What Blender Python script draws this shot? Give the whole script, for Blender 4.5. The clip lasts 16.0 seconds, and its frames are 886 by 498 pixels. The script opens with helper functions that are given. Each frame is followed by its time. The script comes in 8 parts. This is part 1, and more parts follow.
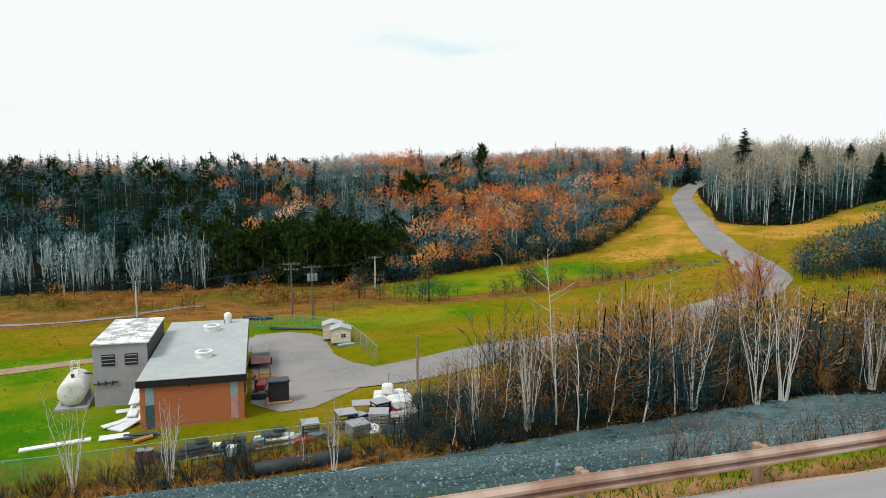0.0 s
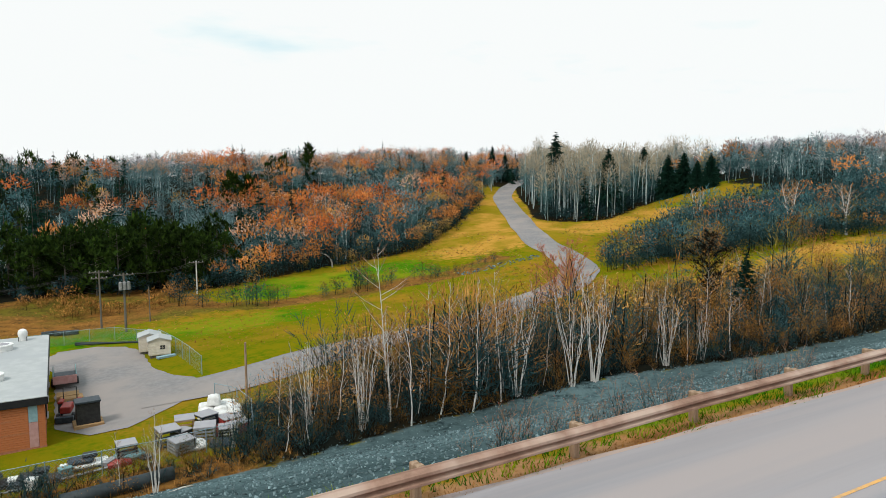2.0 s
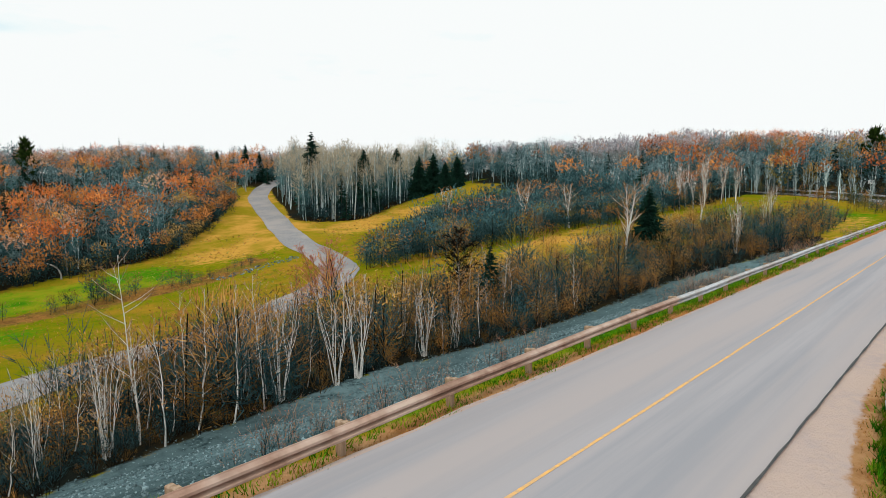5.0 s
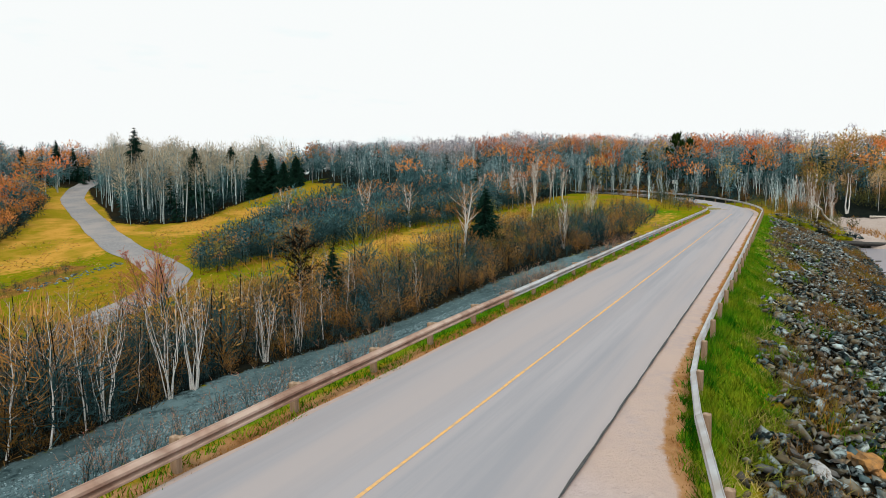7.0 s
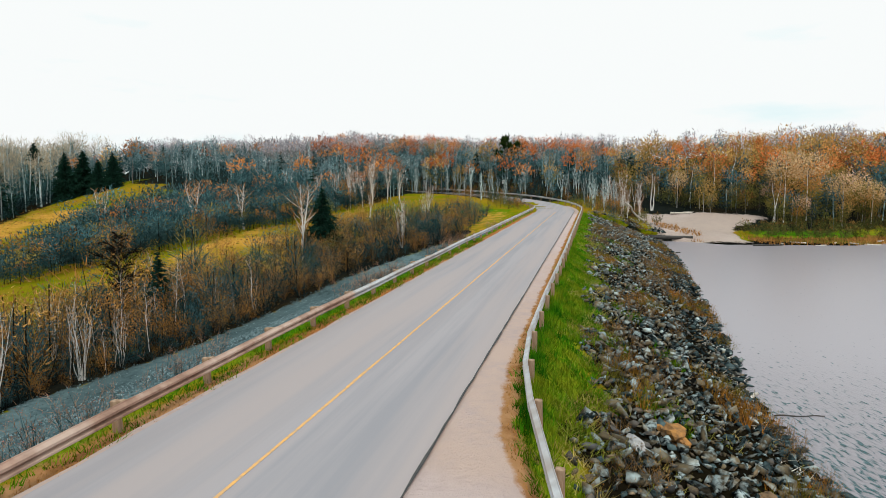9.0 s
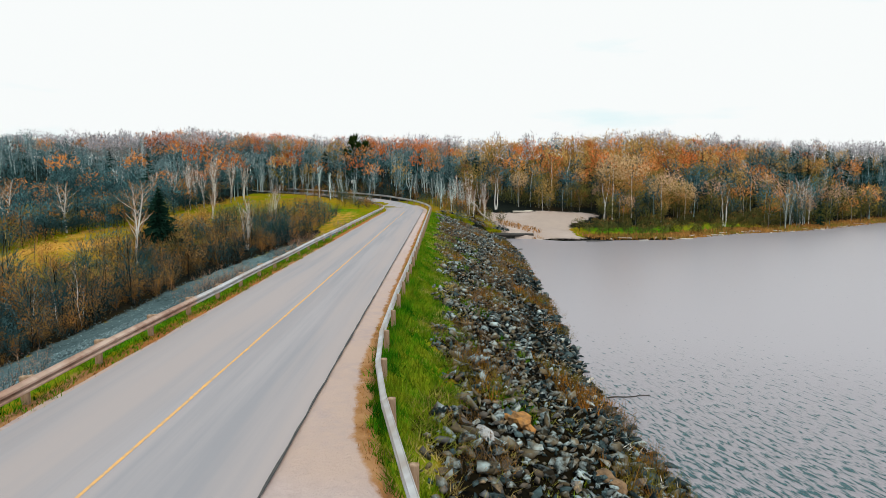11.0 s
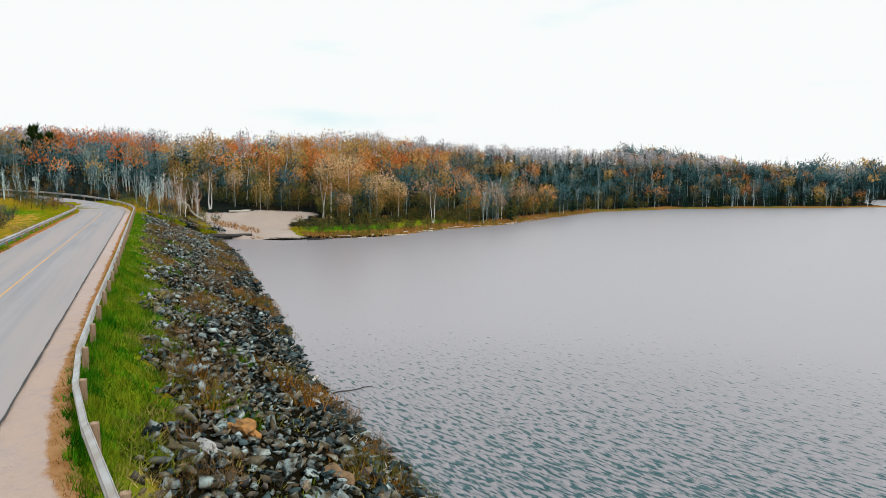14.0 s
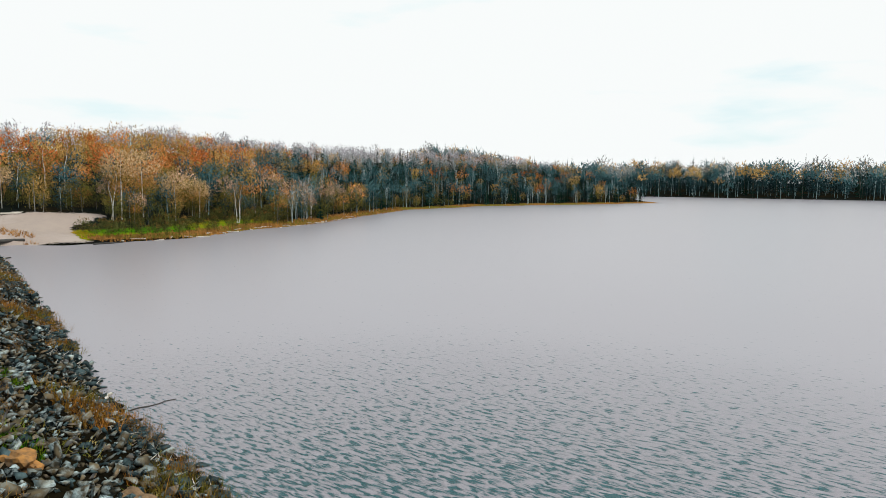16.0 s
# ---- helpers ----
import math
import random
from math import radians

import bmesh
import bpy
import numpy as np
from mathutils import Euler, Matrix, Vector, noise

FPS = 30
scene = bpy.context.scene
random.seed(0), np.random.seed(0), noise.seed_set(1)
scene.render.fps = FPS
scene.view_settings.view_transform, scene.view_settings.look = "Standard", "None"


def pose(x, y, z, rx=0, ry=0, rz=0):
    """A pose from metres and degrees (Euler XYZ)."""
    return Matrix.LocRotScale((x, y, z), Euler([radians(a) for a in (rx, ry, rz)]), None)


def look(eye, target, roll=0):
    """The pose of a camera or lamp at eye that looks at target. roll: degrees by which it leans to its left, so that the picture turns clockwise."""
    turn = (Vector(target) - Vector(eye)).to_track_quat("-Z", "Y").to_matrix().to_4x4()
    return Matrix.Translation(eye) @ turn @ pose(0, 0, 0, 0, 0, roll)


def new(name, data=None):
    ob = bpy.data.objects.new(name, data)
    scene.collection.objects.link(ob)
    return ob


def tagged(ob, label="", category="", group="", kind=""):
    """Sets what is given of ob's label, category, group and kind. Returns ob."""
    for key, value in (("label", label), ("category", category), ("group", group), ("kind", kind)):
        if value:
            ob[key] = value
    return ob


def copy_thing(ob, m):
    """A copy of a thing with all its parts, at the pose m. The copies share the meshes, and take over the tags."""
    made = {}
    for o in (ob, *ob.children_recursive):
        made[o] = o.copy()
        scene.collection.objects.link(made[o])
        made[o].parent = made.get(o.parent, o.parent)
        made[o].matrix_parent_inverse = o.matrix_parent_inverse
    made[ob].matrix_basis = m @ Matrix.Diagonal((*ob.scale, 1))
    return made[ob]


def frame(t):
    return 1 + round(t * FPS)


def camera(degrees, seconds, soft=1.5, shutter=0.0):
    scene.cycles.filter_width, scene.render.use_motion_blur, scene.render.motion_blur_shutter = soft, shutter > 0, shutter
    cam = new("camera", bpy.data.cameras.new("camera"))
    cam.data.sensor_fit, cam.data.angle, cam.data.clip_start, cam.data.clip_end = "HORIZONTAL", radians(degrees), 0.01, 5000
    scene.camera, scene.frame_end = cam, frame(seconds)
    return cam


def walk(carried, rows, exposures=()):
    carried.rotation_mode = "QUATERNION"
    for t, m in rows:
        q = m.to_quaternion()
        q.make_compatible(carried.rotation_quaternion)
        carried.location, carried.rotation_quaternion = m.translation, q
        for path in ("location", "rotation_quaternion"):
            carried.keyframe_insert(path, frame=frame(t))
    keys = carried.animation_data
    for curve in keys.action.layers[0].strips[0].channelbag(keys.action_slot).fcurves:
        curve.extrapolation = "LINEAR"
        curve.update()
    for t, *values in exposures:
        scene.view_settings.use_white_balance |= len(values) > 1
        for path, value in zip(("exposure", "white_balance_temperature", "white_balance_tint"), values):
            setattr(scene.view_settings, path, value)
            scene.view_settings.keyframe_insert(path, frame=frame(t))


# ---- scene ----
# A drone hovers over a dam road, 6 m above the asphalt, and pans right. x runs along the dam, y points downstream, lake level is z = 0.
cam = camera(66.77, 16.0, soft=0.8)
EYE = (0.0, 0.0, 11.4)
# seconds, heading, pitch, lean
ROWS = [
    (0.0, -15.40, -5.77, -0.01),
    (0.5, -19.21, -5.77, 0.02),
    (1.0, -22.90, -5.78, 0.05),
    (1.5, -26.49, -5.78, 0.03),
    (2.0, -29.89, -5.78, 0.05),
    (2.5, -33.30, -5.79, 0.04),
    (3.0, -36.70, -5.79, 0.04),
    (3.5, -40.07, -5.81, 0.06),
    (4.0, -43.51, -5.80, 0.03),
    (6.5, -60.34, -5.83, 0.13),
    (7.0, -63.73, -5.82, 0.06),
    (7.5, -67.14, -5.81, 0.14),
    (8.0, -70.59, -5.81, 0.15),
    (8.5, -74.02, -5.80, 0.11),
    (9.0, -77.47, -5.81, 0.06),
    (9.5, -80.94, -5.82, 0.01),
    (12.0, -97.30, -5.84, -0.26),
    (12.5, -101.58, -5.84, -0.34),
    (13.0, -105.74, -5.82, -0.37),
    (13.5, -109.69, -5.80, -0.48),
    (14.0, -113.77, -5.79, -0.52),
    (14.5, -117.86, -5.77, -0.64),
    (15.0, -121.86, -5.76, -0.65),
    (15.5, -125.84, -5.76, -0.60),
    (16.0, -129.85, -5.75, -0.59),
]
walk(cam, [(t, pose(*EYE, 90 + pitch, lean, yaw)) for t, yaw, pitch, lean in ROWS])

# ---- light ----
SUN_AZ, SUN_EL = 205.0, 52.0


def build_light():
    w = bpy.data.worlds.new("overcast")
    scene.world = w
    w.use_nodes = True
    nt = w.node_tree
    nt.nodes.clear()
    out = nt.nodes.new("ShaderNodeOutputWorld")
    sky = nt.nodes.new("ShaderNodeTexSky")
    sky.sky_type = "NISHITA"
    sky.sun_disc = False
    sky.sun_elevation = radians(SUN_EL)
    sky.sun_rotation = radians(90 - SUN_AZ)
    bg_sky = nt.nodes.new("ShaderNodeBackground")
    bg_sky.inputs[1].default_value = 0.15
    nt.links.new(sky.outputs[0], bg_sky.inputs[0])
    bg_cloud = nt.nodes.new("ShaderNodeBackground")
    bg_cloud.inputs[1].default_value = 1.0
    co = nt.nodes.new("ShaderNodeTexCoord")
    mp = nt.nodes.new("ShaderNodeMapping")
    mp.inputs["Scale"].default_value = (2.2, 2.2, 9.0)
    nt.links.new(co.outputs["Generated"], mp.inputs[0])
    no = nt.nodes.new("ShaderNodeTexNoise")
    no.inputs["Scale"].default_value = 1.6
    no.inputs["Detail"].default_value = 5.0
    nt.links.new(mp.outputs[0], no.inputs[0])
    cr = nt.nodes.new("ShaderNodeValToRGB")
    cr.color_ramp.elements[0].position, cr.color_ramp.elements[0].color = 0.27, (0.86, 0.86, 0.86, 1)
    cr.color_ramp.elements[1].position, cr.color_ramp.elements[1].color = 0.36, (1, 1, 1, 1)
    nt.links.new(no.outputs[0], cr.inputs[0])
    cc = nt.nodes.new("ShaderNodeValToRGB")
    cc.color_ramp.elements[0].position, cc.color_ramp.elements[0].color = 0.27, (0.80, 0.965, 0.985, 1)
    cc.color_ramp.elements[1].position, cc.color_ramp.elements[1].color = 0.42, (0.972, 1.0, 0.997, 1)
    nt.links.new(no.outputs[0], cc.inputs[0])
    blue = nt.nodes.new("ShaderNodeMix")
    blue.data_type = "RGBA"
    blue.blend_type = "MULTIPLY"
    blue.inputs[7].default_value = (0.80, 0.955, 1.0, 1)
    nt.links.new(cc.outputs[0], blue.inputs[6])
    nt.links.new(blue.outputs[2], bg_cloud.inputs[0])
    sep = nt.nodes.new("ShaderNodeSeparateXYZ")
    nt.links.new(co.outputs["Generated"], sep.inputs[0])
    up = nt.nodes.new("ShaderNodeMapRange")
    up.inputs[1].default_value, up.inputs[2].default_value = 0.26, 1.0
    up.inputs[3].default_value, up.inputs[4].default_value = 0.97, 1.0
    nt.links.new(sep.outputs[2], up.inputs[0])
    nt.links.new(up.outputs[0], bg_cloud.inputs[1])
    thin = nt.nodes.new("ShaderNodeMapRange")
    thin.inputs[1].default_value, thin.inputs[2].default_value = 0.30, 0.85
    nt.links.new(sep.outputs[2], thin.inputs[0])
    nt.links.new(thin.outputs[0], blue.inputs[0])
    mx = nt.nodes.new("ShaderNodeMixShader")
    nt.links.new(cr.outputs[0], mx.inputs[0])
    nt.links.new(bg_sky.outputs[0], mx.inputs[1])
    nt.links.new(bg_cloud.outputs[0], mx.inputs[2])
    nt.links.new(mx.outputs[0], out.inputs[0])
    lamp = bpy.data.lights.new("sun", "SUN")
    lamp.energy, lamp.angle, lamp.color = 2.3, radians(16), (1.0, 0.955, 0.885)
    ob = new("sun", lamp)
    a, e = radians(SUN_AZ), radians(SUN_EL)
    ob.matrix_world = look((0, 0, 60), (-math.cos(a) * math.cos(e), -math.sin(a) * math.cos(e), 60 - math.sin(e)))


build_light()
scene.view_settings.exposure = 0.0


# ---- materials ----
def mat(name, c1, c2=None, scale=1.0, rough=0.85, metal=0.0, bump=0.0, bump_scale=20.0, c3=None, scale3=0.1, spread=0.12, tint="", stretch=(1, 1, 1), spec=0.3, soft=0.0):
    """A surface of two colours mixed by fine noise, a third by broad noise, with fine relief. tint: a mesh attribute that shifts its brightness. soft: how much light shines through."""
    m = bpy.data.materials.new(name)
    m.use_nodes = True
    nt = m.node_tree
    b = nt.nodes["Principled BSDF"]
    b.inputs["Roughness"].default_value = rough
    b.inputs["Metallic"].default_value = metal
    b.inputs["Specular IOR Level"].default_value = spec if rough < 0.84 else 0.03
    co = nt.nodes.new("ShaderNodeTexCoord")
    mp = nt.nodes.new("ShaderNodeMapping")
    mp.inputs["Scale"].default_value = stretch
    nt.links.new(co.outputs["Object"], mp.inputs[0])

    def noise_fac(s, lo, hi, detail=6.0):
        n = nt.nodes.new("ShaderNodeTexNoise")
        n.inputs["Scale"].default_value = s
        n.inputs["Detail"].default_value = detail
        n.inputs["Roughness"].default_value = 0.62
        nt.links.new(mp.outputs[0], n.inputs[0])
        r = nt.nodes.new("ShaderNodeMapRange")
        r.inputs[1].default_value, r.inputs[2].default_value = lo, hi
        nt.links.new(n.outputs[0], r.inputs[0])
        return r.outputs[0], n.outputs[0]

    def mix(f, a, c):
        x = nt.nodes.new("ShaderNodeMix")
        x.data_type = "RGBA"
        nt.links.new(f, x.inputs[0])
        for k, v in ((6, a), (7, c)):
            if isinstance(v, tuple):
                x.inputs[k].default_value = (*v, 1)
            else:
                nt.links.new(v, x.inputs[k])
        return x.outputs[2]

    col = None
    f1, raw = noise_fac(scale, 0.5 - spread, 0.5 + spread)
    col = mix(f1, c1, c2 or tuple(0.75 * v for v in c1))
    if c3:
        f3, _ = noise_fac(scale3, 0.42, 0.62, 3.0)
        col = mix(f3, col, c3)
    if tint:
        at = nt.nodes.new("ShaderNodeAttribute")
        at.attribute_name = tint
        h = nt.nodes.new("ShaderNodeHueSaturation")
        r = nt.nodes.new("ShaderNodeMapRange")
        r.inputs[3].default_value, r.inputs[4].default_value = 0.45, 1.55
        nt.links.new(at.outputs["Fac"], r.inputs[0])
        nt.links.new(r.outputs[0], h.inputs["Value"])
        nt.links.new(col, h.inputs["Color"])
        col = h.outputs[0]
    nt.links.new(col, b.inputs["Base Color"])
    if bump:
        _, rb = noise_fac(bump_scale, 0, 1)
        bp = nt.nodes.new("ShaderNodeBump")
        bp.inputs["Strength"].default_value = bump
        bp.inputs["Distance"].default_value = 0.05
        nt.links.new(rb, bp.inputs["Height"])
        nt.links.new(bp.outputs[0], b.inputs["Normal"])
    if soft:
        tr = nt.nodes.new("ShaderNodeBsdfTranslucent")
        nt.links.new(col, tr.inputs[0])
        mx = nt.nodes.new("ShaderNodeMixShader")
        mx.inputs[0].default_value = soft
        nt.links.new(b.outputs[0], mx.inputs[1])
        nt.links.new(tr.outputs[0], mx.inputs[2])
        nt.links.new(mx.outputs[0], nt.nodes["Material Output"].inputs[0])
    return m


M_ASPHALT = mat("worn_asphalt", (0.325, 0.30, 0.31), (0.265, 0.255, 0.272), 1.3, 0.85, bump=0.12, bump_scale=90, c3=(0.345, 0.30, 0.295), scale3=0.5, stretch=(0.035, 1, 1))
M_YARD = mat("yard_asphalt", (0.25, 0.235, 0.235), (0.20, 0.19, 0.19), 2.0, 0.9, bump=0.2, bump_scale=30, c3=(0.29, 0.255, 0.24), scale3=0.12)
M_DIRT = mat("track_dirt", (0.36, 0.24, 0.17), (0.30, 0.19, 0.13), 2.0, 0.95, bump=0.5, bump_scale=14, c3=(0.33, 0.26, 0.17), scale3=0.5)
M_SHOULDER = mat("shoulder_gravel", (0.41, 0.325, 0.30), (0.32, 0.25, 0.235), 3.0, 0.95, bump=0.4, bump_scale=22, c3=(0.40, 0.30, 0.255), scale3=0.35, spread=0.16)
M_YELLOW = mat("worn_yellow_paint", (0.74, 0.38, 0.11), (0.46, 0.31, 0.19), 3.0, 0.85)
M_SEAM = mat("tar_seam", (0.03, 0.03, 0.032), (0.06, 0.055, 0.05), 4.0, 0.7)


def water_material():
    """Murky grey water: wind ripples by the dam, calmer further out."""
    m = bpy.data.materials.new("lake_water")
    m.use_nodes = True
    nt = m.node_tree
    b = nt.nodes["Principled BSDF"]
    b.inputs["Base Color"].default_value = (0.255, 0.25, 0.27, 1)
    b.inputs["Roughness"].default_value = 0.27
    b.inputs["IOR"].default_value = 1.33
    co = nt.nodes.new("ShaderNodeTexCoord")
    mp = nt.nodes.new("ShaderNodeMapping")
    turn = nt.nodes.new("ShaderNodeMapping")
    turn.inputs["Rotation"].default_value = (0, 0, radians(-14))
    mp.inputs["Scale"].default_value = (1.65, 4.9, 1)
    nt.links.new(co.outputs["Object"], turn.inputs[0])
    nt.links.new(turn.outputs[0], mp.inputs[0])
    n1 = nt.nodes.new("ShaderNodeTexNoise")
    n1.inputs["Scale"].default_value, n1.inputs["Detail"].default_value, n1.inputs["Distortion"].default_value = 1.0, 4.0, 0.4
    nt.links.new(mp.outputs[0], n1.inputs[0])
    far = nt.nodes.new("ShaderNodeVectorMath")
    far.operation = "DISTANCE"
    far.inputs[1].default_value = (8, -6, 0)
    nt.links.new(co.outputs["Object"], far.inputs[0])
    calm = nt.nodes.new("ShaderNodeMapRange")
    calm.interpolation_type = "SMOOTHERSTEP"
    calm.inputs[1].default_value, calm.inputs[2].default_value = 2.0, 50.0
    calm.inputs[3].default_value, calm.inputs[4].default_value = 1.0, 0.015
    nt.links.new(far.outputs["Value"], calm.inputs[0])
    bp = nt.nodes.new("ShaderNodeBump")
    bp.inputs["Distance"].default_value = 0.32
    nt.links.new(calm.outputs[0], bp.inputs["Strength"])
    nt.links.new(n1.outputs[0], bp.inputs["Height"])
    nt.links.new(bp.outputs[0], b.inputs["Normal"])
    # dark green troughs without sky reflection are painted into the colour, fewer further out
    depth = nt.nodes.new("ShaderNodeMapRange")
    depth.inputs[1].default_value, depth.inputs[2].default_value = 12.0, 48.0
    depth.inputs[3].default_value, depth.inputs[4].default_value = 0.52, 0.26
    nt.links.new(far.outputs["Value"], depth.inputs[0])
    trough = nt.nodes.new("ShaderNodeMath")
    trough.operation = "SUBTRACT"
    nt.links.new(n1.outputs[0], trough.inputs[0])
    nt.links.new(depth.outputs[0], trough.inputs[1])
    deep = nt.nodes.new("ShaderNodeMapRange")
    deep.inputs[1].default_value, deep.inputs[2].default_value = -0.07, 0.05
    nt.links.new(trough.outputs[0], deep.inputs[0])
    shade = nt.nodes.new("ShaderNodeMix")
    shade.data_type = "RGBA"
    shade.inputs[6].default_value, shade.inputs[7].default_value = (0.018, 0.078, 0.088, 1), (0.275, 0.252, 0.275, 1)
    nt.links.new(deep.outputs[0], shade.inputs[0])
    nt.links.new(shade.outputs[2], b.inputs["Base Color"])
    return m


M_WATER = water_material()
M_STEEL_RUST = mat("weathered_rail_steel", (0.40, 0.245, 0.18), (0.27, 0.155, 0.11), 2.0, 0.6, 0.3, bump=0.1, c3=(0.50, 0.36, 0.29), scale3=0.7)
M_STEEL = mat("galvanised_rail_steel", (0.55, 0.56, 0.57), (0.44, 0.45, 0.47), 3.0, 0.45, 0.5, c3=(0.38, 0.33, 0.3), scale3=0.6)
M_POST = mat("weathered_post_wood", (0.38, 0.27, 0.19), (0.23, 0.145, 0.09), 6.0, 0.9, bump=0.4, stretch=(1, 1, 0.15))
M_BRICK = mat("red_brick", (0.50, 0.16, 0.06), (0.42, 0.12, 0.05), 1.5, 0.9, bump=0.3, bump_scale=30, c3=(0.52, 0.21, 0.10), scale3=0.6)
M_MEMBRANE = mat("roof_membrane", (0.42, 0.43, 0.43), (0.37, 0.38, 0.38), 1.2, 0.8, c3=(0.36, 0.37, 0.38), scale3=0.3)
M_FASCIA = mat("black_fascia", (0.012, 0.012, 0.014), (0.02, 0.02, 0.022), 3.0, 0.6)
M_CONCRETE = mat("grey_stucco", (0.36, 0.35, 0.37), (0.31, 0.30, 0.32), 1.5, 0.9, bump=0.1, c3=(0.33, 0.32, 0.34), scale3=0.5)
M_WHITE = mat("white_paint", (0.78, 0.78, 0.76), (0.70, 0.70, 0.68), 2.0, 0.5)
M_BIRCH = mat("birch_bark", (0.78, 0.77, 0.74), (0.50, 0.46, 0.42), 5.0, 0.85, spread=0.2, stretch=(1, 1, 2.5), tint="tint")
M_BIRCH_BLUE = mat("greyish_birch_bark", (0.70, 0.79, 0.79), (0.26, 0.34, 0.345), 2.0, 0.85, spread=0.2, tint="tint")
M_TRUNK_TEAL = mat("blue_grey_bark", (0.40, 0.54, 0.55), (0.09, 0.15, 0.155), 1.0, 0.9, spread=0.2, tint="tint")
M_PALE_BARK = mat("pale_bark", (0.46, 0.45, 0.43), (0.16, 0.15, 0.145), 0.9, 0.9, spread=0.16, tint="tint")
M_TWIG = mat("bare_twigs", (0.28, 0.15, 0.04), (0.13, 0.07, 0.022), 2.0, 0.9, tint="tint", soft=0.42)
M_TWIG_GREY = mat("grey_twigs", (0.2, 0.3, 0.31), (0.09, 0.15, 0.158), 0.8, 0.9, tint="tint", soft=0.42)
M_TWIG_TEAL = mat("teal_grey_twigs", (0.095, 0.195, 0.205), (0.034, 0.088, 0.098), 0.6, 0.9, tint="tint", soft=0.42)
M_TWIG_OLIVE = mat("olive_grey_twigs", (0.29, 0.225, 0.055), (0.13, 0.108, 0.032), 0.6, 0.9, tint="tint", soft=0.42)
# the inner shade of brush and woods is put into these dark tones
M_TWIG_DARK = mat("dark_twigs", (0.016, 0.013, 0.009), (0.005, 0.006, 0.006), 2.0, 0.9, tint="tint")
M_TWIG_GLOOM = mat("shaded_teal_twigs", (0.026, 0.060, 0.064), (0.008, 0.020, 0.023), 0.8, 0.9, tint="tint")
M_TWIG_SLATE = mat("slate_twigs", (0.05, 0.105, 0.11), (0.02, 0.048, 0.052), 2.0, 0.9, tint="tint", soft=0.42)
M_TWIG_RUST = mat("rust_twigs", (0.54, 0.25, 0.065), (0.3, 0.135, 0.038), 2.0, 0.9, tint="tint", soft=0.42)
M_TWIG_PALE = mat("pale_twigs", (0.36, 0.22, 0.14), (0.22, 0.12, 0.07), 2.0, 0.9, tint="tint")
# pale grey and lilac put distance haze into the farthest trees
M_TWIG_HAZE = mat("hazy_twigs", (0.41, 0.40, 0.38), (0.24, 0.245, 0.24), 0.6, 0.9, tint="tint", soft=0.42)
M_TWIG_LILAC_HAZE = mat("lilac_haze_twigs", (0.56, 0.52, 0.55), (0.36, 0.34, 0.36), 0.5, 0.9, tint="tint", soft=0.42)
M_TWIG_BEIGE = mat("beige_twigs", (0.52, 0.43, 0.30), (0.30, 0.25, 0.18), 0.5, 0.9, tint="tint", soft=0.42)
M_TWIG_BUFF = mat("buff_twigs", (0.74, 0.5, 0.27), (0.52, 0.33, 0.17), 1.0, 0.9, tint="tint", soft=0.42)
M_TWIG_TAN = mat("tan_twigs", (0.58, 0.32, 0.095), (0.34, 0.18, 0.055), 2.0, 0.9, tint="tint", soft=0.42)
M_BUD_ORANGE = mat("orange_buds", (0.46, 0.25, 0.065), (0.30, 0.155, 0.04), 2.0, 0.9, tint="tint", soft=0.42)
M_BUD_LIME = mat("lime_buds", (0.42, 0.36, 0.05), (0.28, 0.25, 0.04), 1.0, 0.9, tint="tint", soft=0.42)
M_BUSH_OLIVE = mat("olive_bush", (0.13, 0.13, 0.036), (0.065, 0.068, 0.022), 0.8, 0.9, tint="tint", soft=0.42)
M_BUD_PINK = mat("pink_buds", (0.58, 0.20, 0.15), (0.40, 0.13, 0.10), 2.0, 0.9, tint="tint", soft=0.42)
M_CROWN_RUST = mat("rust_crown", (0.66, 0.19, 0.055), (0.5, 0.14, 0.04), 0.35, 0.9, tint="tint", soft=0.42)
M_CROWN_ORANGE = mat("orange_crown", (0.72, 0.29, 0.085), (0.54, 0.21, 0.06), 0.35, 0.9, tint="tint", soft=0.42)
M_CROWN_PINK = mat("pinkish_crown", (0.64, 0.4, 0.27), (0.46, 0.28, 0.19), 0.35, 0.9, tint="tint", soft=0.42)
M_CROWN_TAN = mat("tan_crown", (0.6, 0.36, 0.115), (0.38, 0.23, 0.07), 0.35, 0.9, tint="tint", soft=0.42)
M_BUD_GOLD = mat("golden_buds", (0.30, 0.21, 0.05), (0.22, 0.15, 0.05), 1.0, 0.9, tint="tint", soft=0.42)
M_NEEDLE = mat("spruce_needles", (0.014, 0.050, 0.032), (0.005, 0.019, 0.014), 2.0, 0.85, tint="tint")
M_PINE = mat("pine_needles", (0.032, 0.060, 0.009), (0.006, 0.014, 0.004), 1.0, 0.85, tint="tint")
M_BARK = mat("grey_bark", (0.13, 0.115, 0.10), (0.07, 0.06, 0.052), 3.0, 0.95, tint="tint")
# near-black blotches put the shaded sides of piled stones into the colour
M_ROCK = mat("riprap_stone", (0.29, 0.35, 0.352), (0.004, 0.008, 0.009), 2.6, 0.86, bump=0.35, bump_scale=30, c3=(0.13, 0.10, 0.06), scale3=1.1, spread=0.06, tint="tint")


# ---- ground form ----
def ss(a, b, v):
    t = np.clip((v - a) / (b - a), 0, 1)
    return t * t * (3 - 2 * t)


ROAD_Z, ROAD_Y = 5.3, 7.0
BEND_X, BEND_R, BEND_A = 134.0, 48.0, radians(62)


